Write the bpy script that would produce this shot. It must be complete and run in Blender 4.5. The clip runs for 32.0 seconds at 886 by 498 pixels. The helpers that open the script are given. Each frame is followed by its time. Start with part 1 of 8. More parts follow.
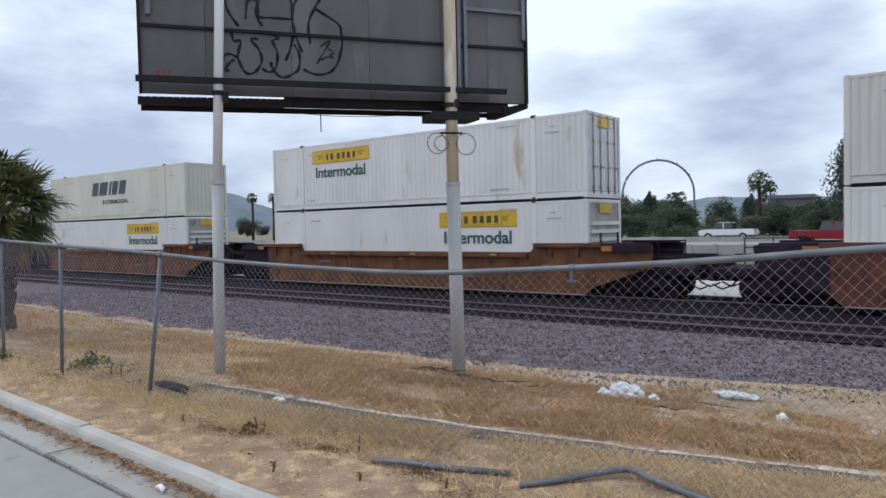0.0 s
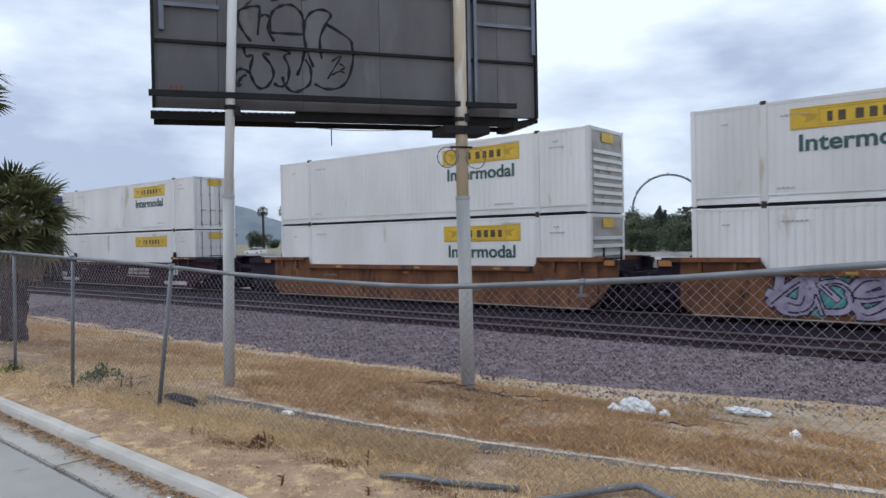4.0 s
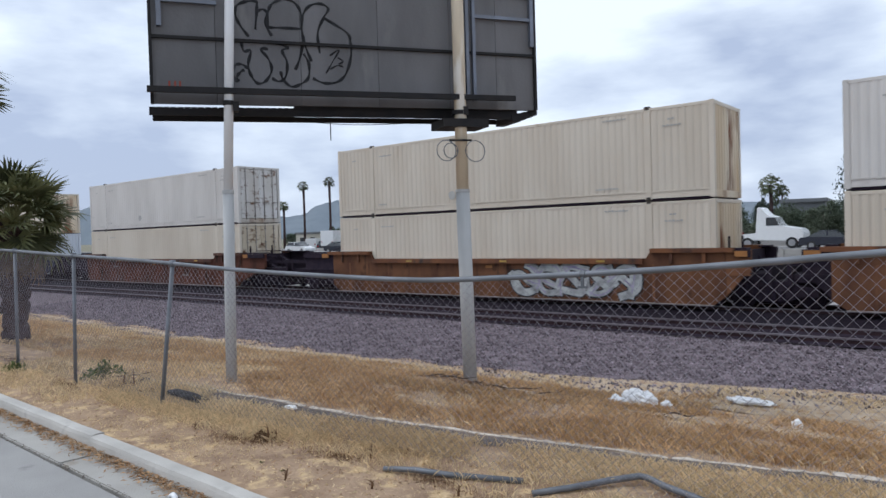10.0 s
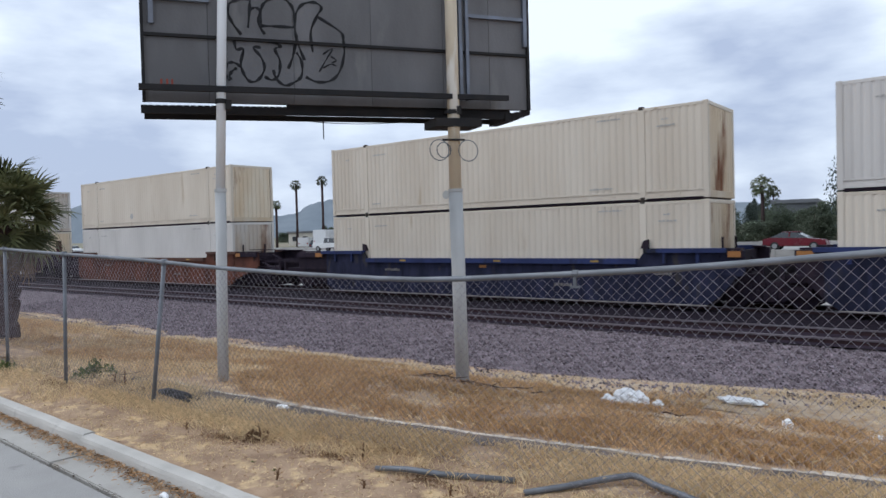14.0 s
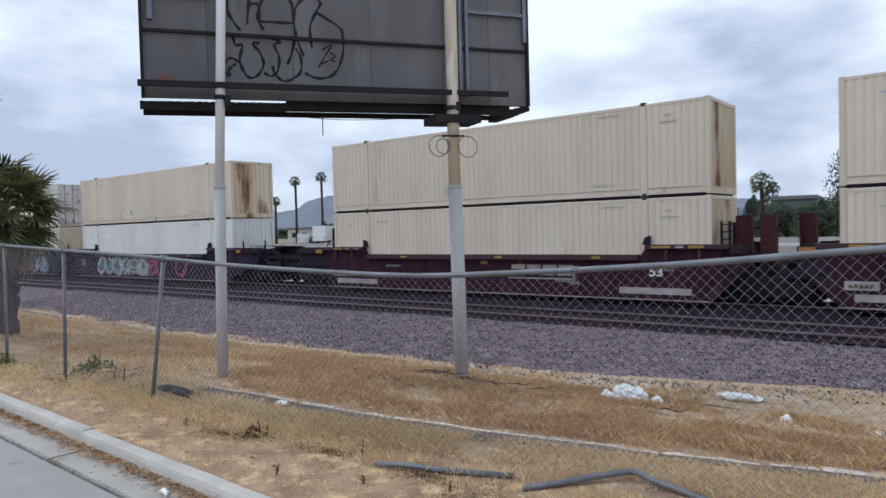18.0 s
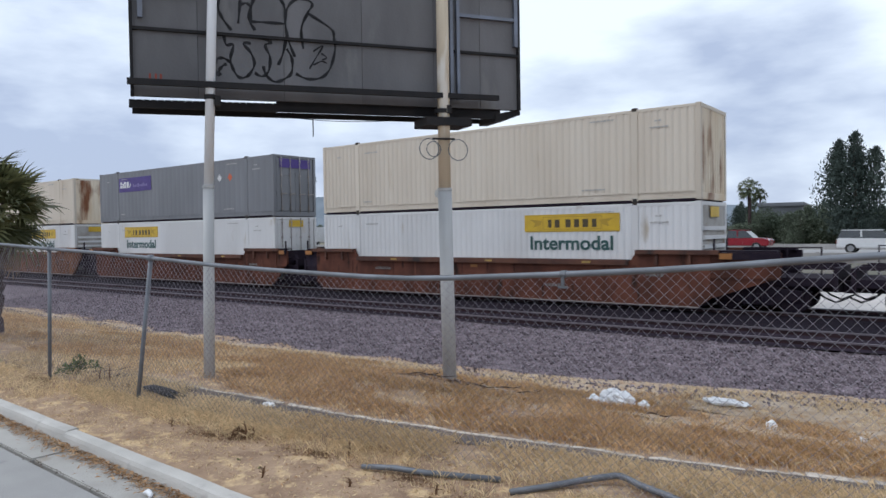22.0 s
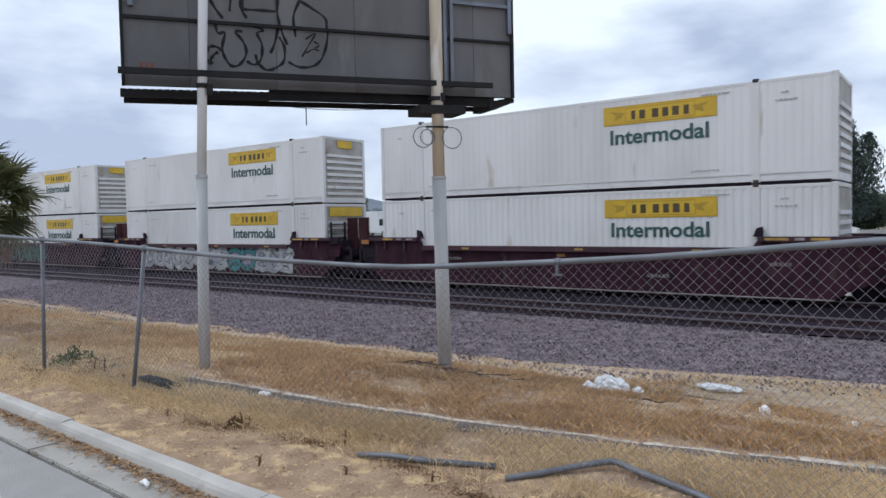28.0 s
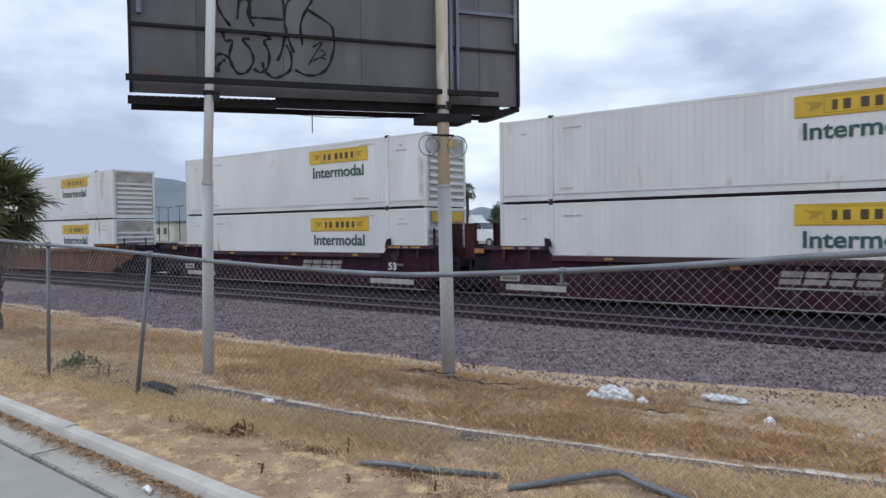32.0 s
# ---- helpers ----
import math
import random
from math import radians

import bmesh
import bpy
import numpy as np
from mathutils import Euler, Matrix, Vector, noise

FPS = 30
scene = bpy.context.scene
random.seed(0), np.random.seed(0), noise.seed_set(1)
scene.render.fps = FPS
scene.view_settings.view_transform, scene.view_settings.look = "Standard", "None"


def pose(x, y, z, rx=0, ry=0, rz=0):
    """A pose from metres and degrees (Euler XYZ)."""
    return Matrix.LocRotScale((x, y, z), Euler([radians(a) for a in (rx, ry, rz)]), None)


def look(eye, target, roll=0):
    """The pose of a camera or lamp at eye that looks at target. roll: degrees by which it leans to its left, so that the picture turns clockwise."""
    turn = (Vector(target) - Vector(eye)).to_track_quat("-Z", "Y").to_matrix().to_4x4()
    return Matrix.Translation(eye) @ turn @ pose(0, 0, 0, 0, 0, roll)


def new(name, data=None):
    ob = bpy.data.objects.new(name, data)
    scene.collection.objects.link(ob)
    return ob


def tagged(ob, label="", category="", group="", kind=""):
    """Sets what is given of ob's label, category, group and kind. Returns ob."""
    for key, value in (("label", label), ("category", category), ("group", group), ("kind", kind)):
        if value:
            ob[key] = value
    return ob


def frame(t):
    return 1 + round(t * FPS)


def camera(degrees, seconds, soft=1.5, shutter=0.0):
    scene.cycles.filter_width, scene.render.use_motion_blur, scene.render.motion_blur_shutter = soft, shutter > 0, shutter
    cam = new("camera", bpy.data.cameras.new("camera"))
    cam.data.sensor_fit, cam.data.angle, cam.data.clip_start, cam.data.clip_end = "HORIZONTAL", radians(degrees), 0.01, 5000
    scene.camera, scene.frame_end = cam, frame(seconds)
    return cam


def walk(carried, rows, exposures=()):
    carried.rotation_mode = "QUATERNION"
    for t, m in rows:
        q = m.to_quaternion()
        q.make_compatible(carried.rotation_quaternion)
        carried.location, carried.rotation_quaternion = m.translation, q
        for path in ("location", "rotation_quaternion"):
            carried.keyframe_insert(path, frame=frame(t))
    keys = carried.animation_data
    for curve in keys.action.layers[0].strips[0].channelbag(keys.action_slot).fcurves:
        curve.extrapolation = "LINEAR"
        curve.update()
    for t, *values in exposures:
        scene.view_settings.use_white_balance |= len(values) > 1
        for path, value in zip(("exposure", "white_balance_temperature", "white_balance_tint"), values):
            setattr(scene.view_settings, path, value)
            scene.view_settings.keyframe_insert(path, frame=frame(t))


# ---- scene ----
# x runs along the railway, the way the train goes; y runs across it, away from the camera
cam = camera(64.44, 32.0, soft=1.5, shutter=0.06)
walk(cam, [
    (0, pose(0, 0, 1.8, 88.13, 1.25, 38.08)),
    (0.5, pose(0, 0, 1.8, 87.94, 1.50, 38.47)),
    (1, pose(0, 0, 1.8, 87.99, 1.50, 38.50)),
    (1.5, pose(0, 0, 1.8, 87.95, 1.43, 38.52)),
    (2, pose(0, 0, 1.8, 88.02, 1.20, 38.49)),
    (2.5, pose(0, 0, 1.8, 88.45, 0.71, 38.13)),
    (3, pose(0, 0, 1.8, 88.91, 1.00, 38.64)),
    (3.5, pose(0, 0, 1.8, 89.34, 1.05, 38.94)),
    (5.5, pose(0, 0, 1.8, 88.85, 1.20, 38.49)),
    (6, pose(0, 0, 1.8, 88.95, 1.33, 38.85)),
    (6.5, pose(0, 0, 1.8, 89.29, 1.27, 38.46)),
    (7, pose(0, 0, 1.8, 89.45, 1.39, 38.70)),
    (7.5, pose(0, 0, 1.8, 89.40, 1.31, 38.89)),
    (8, pose(0, 0, 1.8, 89.47, 0.84, 38.67)),
    (8.5, pose(0, 0, 1.8, 89.32, 0.82, 38.69)),
    (9, pose(0, 0, 1.8, 89.11, 0.96, 38.62)),
    (9.5, pose(0, 0, 1.8, 88.75, 1.37, 38.73)),
    (10, pose(0, 0, 1.8, 88.73, 1.72, 38.90)),
    (10.5, pose(0, 0, 1.8, 88.19, 1.65, 39.09)),
    (11, pose(0, 0, 1.8, 88.19, 1.53, 39.04)),
    (11.5, pose(0, 0, 1.8, 88.35, 1.60, 39.10)),
    (12, pose(0, 0, 1.8, 88.56, 1.19, 38.79)),
    (12.5, pose(0, 0, 1.8, 88.76, 1.14, 38.86)),
    (13, pose(0, 0, 1.8, 88.60, 1.31, 38.63)),
    (13.5, pose(0, 0, 1.8, 88.45, 1.53, 38.60)),
    (14, pose(0, 0, 1.8, 88.67, 1.54, 38.31)),
    (14.5, pose(0, 0, 1.8, 88.74, 1.39, 38.27)),
    (16.5, pose(0, 0, 1.8, 88.44, 1.17, 38.02)),
    (17, pose(0, 0, 1.8, 88.45, 1.11, 38.23)),
    (17.5, pose(0, 0, 1.8, 88.40, 1.43, 38.53)),
    (18, pose(0, 0, 1.8, 88.36, 1.54, 38.26)),
    (18.5, pose(0, 0, 1.8, 88.34, 1.55, 38.17)),
    (19, pose(0, 0, 1.8, 88.47, 1.32, 37.99)),
    (19.5, pose(0, 0, 1.8, 88.74, 1.00, 37.86)),
    (20, pose(0, 0, 1.8, 88.95, 1.25, 37.85)),
    (20.5, pose(0, 0, 1.8, 89.03, 1.39, 38.20)),
    (21, pose(0, 0, 1.8, 88.98, 1.36, 38.38)),
    (21.5, pose(0, 0, 1.8, 88.65, 0.98, 37.87)),
    (22, pose(0, 0, 1.8, 88.57, 0.87, 37.40)),
    (22.5, pose(0, 0, 1.8, 88.53, 1.04, 37.36)),
    (23, pose(0, 0, 1.8, 88.32, 1.12, 37.64)),
    (23.5, pose(0, 0, 1.8, 88.05, 1.23, 37.49)),
    (24, pose(0, 0, 1.8, 88.06, 1.07, 37.45)),
    (24.5, pose(0, 0, 1.8, 88.09, 1.17, 37.47)),
    (25, pose(0, 0, 1.8, 88.37, 1.17, 37.71)),
    (25.5, pose(0, 0, 1.8, 88.17, 0.92, 37.42)),
    (27.5, pose(0, 0, 1.8, 87.22, 1.12, 37.18)),
    (28, pose(0, 0, 1.8, 87.61, 1.21, 36.94)),
    (28.5, pose(0, 0, 1.8, 87.98, 1.21, 37.56)),
    (29, pose(0, 0, 1.8, 88.31, 1.02, 37.45)),
    (29.5, pose(0, 0, 1.8, 88.12, 0.90, 37.52)),
    (30, pose(0, 0, 1.8, 88.04, 1.43, 37.76)),
    (30.5, pose(0, 0, 1.8, 88.58, 1.55, 37.66)),
    (31, pose(0, 0, 1.8, 88.41, 1.19, 37.44)),
    (31.5, pose(0, 0, 1.8, 88.33, 0.87, 37.63)),
    (32, pose(0, 0, 1.8, 88.29, 0.79, 37.33)),
], [(0.0, 0.18, 5850, 10), (6.0, 0.20, 5850, 10), (7.0, 0.24, 5850, 10), (9.0, 0.20, 5850, 10), (12.0, 0.20, 5850, 10), (18.0, 0.21, 5850, 10), (23.0, 0.22, 5850, 10), (24.0, 0.27, 5850, 10), (25.5, 0.22, 5850, 10), (32.0, 0.19, 5850, 10)])

# ---- daylight: overcast, a broad weak sun ----
SUN_EL, SUN_AZ = 52.0, 235.0
world = bpy.data.worlds.new("overcast_sky")
scene.world = world
world.use_nodes = True
wn, wl = world.node_tree.nodes, world.node_tree.links
wn.clear()
w_out = wn.new("ShaderNodeOutputWorld")
w_sky = wn.new("ShaderNodeTexSky")
w_sky.sky_type, w_sky.sun_disc = "NISHITA", False
w_sky.sun_elevation, w_sky.sun_rotation = radians(SUN_EL), radians(SUN_AZ)
w_sky.air_density, w_sky.dust_density = 1.0, 2.0
w_bg = wn.new("ShaderNodeBackground")
w_bg.inputs["Strength"].default_value = 0.12
w_cloud = wn.new("ShaderNodeBackground")
w_cloud.inputs["Strength"].default_value = 0.96
w_mix = wn.new("ShaderNodeMixShader")
w_mix.inputs[0].default_value = 0.92
w_co = wn.new("ShaderNodeTexCoord")
w_map = wn.new("ShaderNodeMapping")
w_map.inputs["Scale"].default_value = (1.0, 1.0, 1.87)
w_map.inputs["Location"].default_value = (-1.09, 7.11, 4.87)
w_map.inputs["Rotation"].default_value = (0.0, 0.0, radians(4.5))
w_noise = wn.new("ShaderNodeTexNoise")
w_noise.inputs["Scale"].default_value, w_noise.inputs["Detail"].default_value = 2.15, 4.0
w_noise.inputs["Roughness"].default_value = 0.5
w_band = wn.new("ShaderNodeMapping")
w_band.inputs["Scale"].default_value = (1.0, 1.0, 3.2)
w_wisp = wn.new("ShaderNodeTexNoise")
w_wisp.inputs["Scale"].default_value, w_wisp.inputs["Detail"].default_value = 5.0, 6.0
w_wisp.inputs["Roughness"].default_value = 0.55
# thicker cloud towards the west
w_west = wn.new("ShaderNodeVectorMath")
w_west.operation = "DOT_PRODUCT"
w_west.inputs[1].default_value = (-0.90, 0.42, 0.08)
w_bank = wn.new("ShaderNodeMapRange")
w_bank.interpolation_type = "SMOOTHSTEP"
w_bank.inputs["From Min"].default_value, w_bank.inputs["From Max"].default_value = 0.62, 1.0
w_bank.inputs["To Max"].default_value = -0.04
# a low grey bank to the north-west
w_north = wn.new("ShaderNodeVectorMath")
w_north.operation = "DOT_PRODUCT"
w_north.inputs[1].default_value = (-0.37, 0.925, 0.06)
w_grey = wn.new("ShaderNodeMapRange")
w_grey.interpolation_type = "SMOOTHSTEP"
w_grey.inputs["From Min"].default_value, w_grey.inputs["From Max"].default_value = 0.968, 0.999
w_grey.inputs["To Max"].default_value = -0.085
w_both = wn.new("ShaderNodeMath")
w_sum = wn.new("ShaderNodeMath")
w_sum.operation = "MULTIPLY_ADD"
w_sum.inputs[1].default_value = 0.42
w_all = wn.new("ShaderNodeMath")
# cloud thickens towards the horizon
w_dir = wn.new("ShaderNodeSeparateXYZ")
w_low = wn.new("ShaderNodeMapRange")
w_low.interpolation_type = "SMOOTHSTEP"
w_low.inputs["From Min"].default_value, w_low.inputs["From Max"].default_value = 0.0, 0.34
w_low.inputs["To Min"].default_value, w_low.inputs["To Max"].default_value = -0.095, 0.0
w_deep = wn.new("ShaderNodeMath")
w_ramp = wn.new("ShaderNodeValToRGB")
w_ramp.color_ramp.elements[0].position, w_ramp.color_ramp.elements[0].color = 0.52, (0.47, 0.52, 0.63, 1)
w_ramp.color_ramp.elements[1].position, w_ramp.color_ramp.elements[1].color = 0.745, (0.94, 0.98, 1.0, 1)
wl.new(w_co.outputs["Generated"], w_map.inputs["Vector"])
wl.new(w_co.outputs["Generated"], w_band.inputs["Vector"])
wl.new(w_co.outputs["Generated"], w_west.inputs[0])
wl.new(w_map.outputs["Vector"], w_noise.inputs["Vector"])
wl.new(w_band.outputs["Vector"], w_wisp.inputs["Vector"])
wl.new(w_wisp.outputs["Fac"], w_sum.inputs[0])
wl.new(w_noise.outputs["Fac"], w_sum.inputs[2])
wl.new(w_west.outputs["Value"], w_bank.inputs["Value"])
wl.new(w_sum.outputs[0], w_all.inputs[0])
wl.new(w_co.outputs["Generated"], w_north.inputs[0])
wl.new(w_north.outputs["Value"], w_grey.inputs["Value"])
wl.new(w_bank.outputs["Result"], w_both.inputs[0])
wl.new(w_grey.outputs["Result"], w_both.inputs[1])
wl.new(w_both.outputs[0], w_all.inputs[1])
wl.new(w_co.outputs["Generated"], w_dir.inputs[0])
wl.new(w_dir.outputs["Z"], w_low.inputs["Value"])
wl.new(w_all.outputs[0], w_deep.inputs[0])
wl.new(w_low.outputs["Result"], w_deep.inputs[1])
wl.new(w_deep.outputs[0], w_ramp.inputs["Fac"])
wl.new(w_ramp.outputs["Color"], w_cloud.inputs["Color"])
wl.new(w_sky.outputs["Color"], w_bg.inputs["Color"])
wl.new(w_bg.outputs[0], w_mix.inputs[1])
wl.new(w_cloud.outputs[0], w_mix.inputs[2])
wl.new(w_mix.outputs[0], w_out.inputs["Surface"])
sun = new("sun", bpy.data.lights.new("sun", "SUN"))
sun.data.energy, sun.data.angle, sun.data.color = 1.0, radians(14), (1.0, 0.95, 0.88)
_a, _e = radians(SUN_AZ), radians(SUN_EL)
sun.matrix_world = look((math.sin(_a) * math.cos(_e), math.cos(_a) * math.cos(_e), math.sin(_e)), (0, 0, 0))


# ---- materials ----
def mat(name, c1, c2=None, rough=0.6, metal=0.0, scale=2.0, streak=1.0, bump=0.15, bscale=40.0, rnd=0.05, spot=None, amount=0.5, spot_scale=1.5, spot_streak=1.0, along=(1, 1, 1), gloss=0.5, island=False, lo=0.35, hi=0.65, thin=0.0):
    """A procedural surface: two mixed colours, fine relief, uneven gloss and, if asked for, stains."""
    c2 = c2 or tuple(c * 0.8 for c in c1)
    m = bpy.data.materials.new(name)
    m.use_nodes = True
    n, l = m.node_tree.nodes, m.node_tree.links
    b = n["Principled BSDF"]
    b.inputs["Metallic"].default_value = metal
    b.inputs["Specular IOR Level"].default_value = gloss
    co, info = n.new("ShaderNodeTexCoord"), n.new("ShaderNodeObjectInfo")
    geo = n.new("ShaderNodeNewGeometry")
    rand = geo.outputs["Random Per Island"] if island else info.outputs["Random"]
    off = n.new("ShaderNodeVectorMath")
    off.operation = "MULTIPLY_ADD"
    l.new(info.outputs["Random"], off.inputs[0])
    off.inputs[1].default_value = (37.0, 53.0, 71.0)
    l.new(co.outputs["Object"], off.inputs[2])
    mp = n.new("ShaderNodeMapping")
    mp.inputs["Scale"].default_value = (along[0], along[1], along[2] * streak)
    l.new(off.outputs[0], mp.inputs["Vector"])

    def tex(sc, det, vec):
        t = n.new("ShaderNodeTexNoise")
        t.inputs["Scale"].default_value, t.inputs["Detail"].default_value = sc, det
        l.new(vec, t.inputs["Vector"])
        return t

    big, fine = tex(scale, 5.0, mp.outputs[0]), tex(bscale, 3.0, off.outputs[0])
    ramp = n.new("ShaderNodeMapRange")
    ramp.inputs["From Min"].default_value, ramp.inputs["From Max"].default_value = lo, hi
    l.new(big.outputs["Fac"], ramp.inputs["Value"])
    mix = n.new("ShaderNodeMix")
    mix.data_type = "RGBA"
    mix.inputs["A"].default_value, mix.inputs["B"].default_value = (*c1, 1), (*c2, 1)
    l.new(ramp.outputs["Result"], mix.inputs["Factor"])
    colour = mix.outputs["Result"]
    if spot:
        mp2 = n.new("ShaderNodeMapping")
        mp2.inputs["Scale"].default_value = (along[0], along[1], along[2] * spot_streak)
        mp2.inputs["Location"].default_value = (11.0, 3.0, 7.0)
        l.new(off.outputs[0], mp2.inputs["Vector"])
        st = tex(spot_scale, 6.0, mp2.outputs[0])
        sr = n.new("ShaderNodeMapRange")
        sr.inputs["From Min"].default_value, sr.inputs["From Max"].default_value = 0.72 - 0.3 * amount, 0.80 - 0.22 * amount
        l.new(st.outputs["Fac"], sr.inputs["Value"])
        mx = n.new("ShaderNodeMix")
        mx.data_type = "RGBA"
        mx.inputs["B"].default_value = (*spot, 1)
        l.new(sr.outputs["Result"], mx.inputs["Factor"])
        l.new(colour, mx.inputs["A"])
        colour = mx.outputs["Result"]
    hsv = n.new("ShaderNodeHueSaturation")
    vr = n.new("ShaderNodeMapRange")
    vr.inputs["To Min"].default_value, vr.inputs["To Max"].default_value = 1 - rnd, 1 + rnd
    l.new(rand, vr.inputs["Value"])
    l.new(vr.outputs["Result"], hsv.inputs["Value"])
    l.new(colour, hsv.inputs["Color"])
    l.new(hsv.outputs["Color"], b.inputs["Base Color"])
    rr = n.new("ShaderNodeMapRange")
    rr.inputs["To Min"].default_value, rr.inputs["To Max"].default_value = max(0.05, rough - 0.12), min(1.0, rough + 0.12)
    l.new(big.outputs["Fac"], rr.inputs["Value"])
    l.new(rr.outputs["Result"], b.inputs["Roughness"])
    if bump:
        bp = n.new("ShaderNodeBump")
        bp.inputs["Strength"].default_value, bp.inputs["Distance"].default_value = bump, 0.02
        l.new(fine.outputs["Fac"], bp.inputs["Height"])
        l.new(bp.outputs["Normal"], b.inputs["Normal"])
    if thin:
        tr, sh = n.new("ShaderNodeBsdfTranslucent"), n.new("ShaderNodeMixShader")
        sh.inputs[0].default_value = thin
        l.new(hsv.outputs["Color"], tr.inputs["Color"])
        l.new(b.outputs[0], sh.inputs[1])
        l.new(tr.outputs[0], sh.inputs[2])
        l.new(sh.outputs[0], n["Material Output"].inputs["Surface"])
    return m


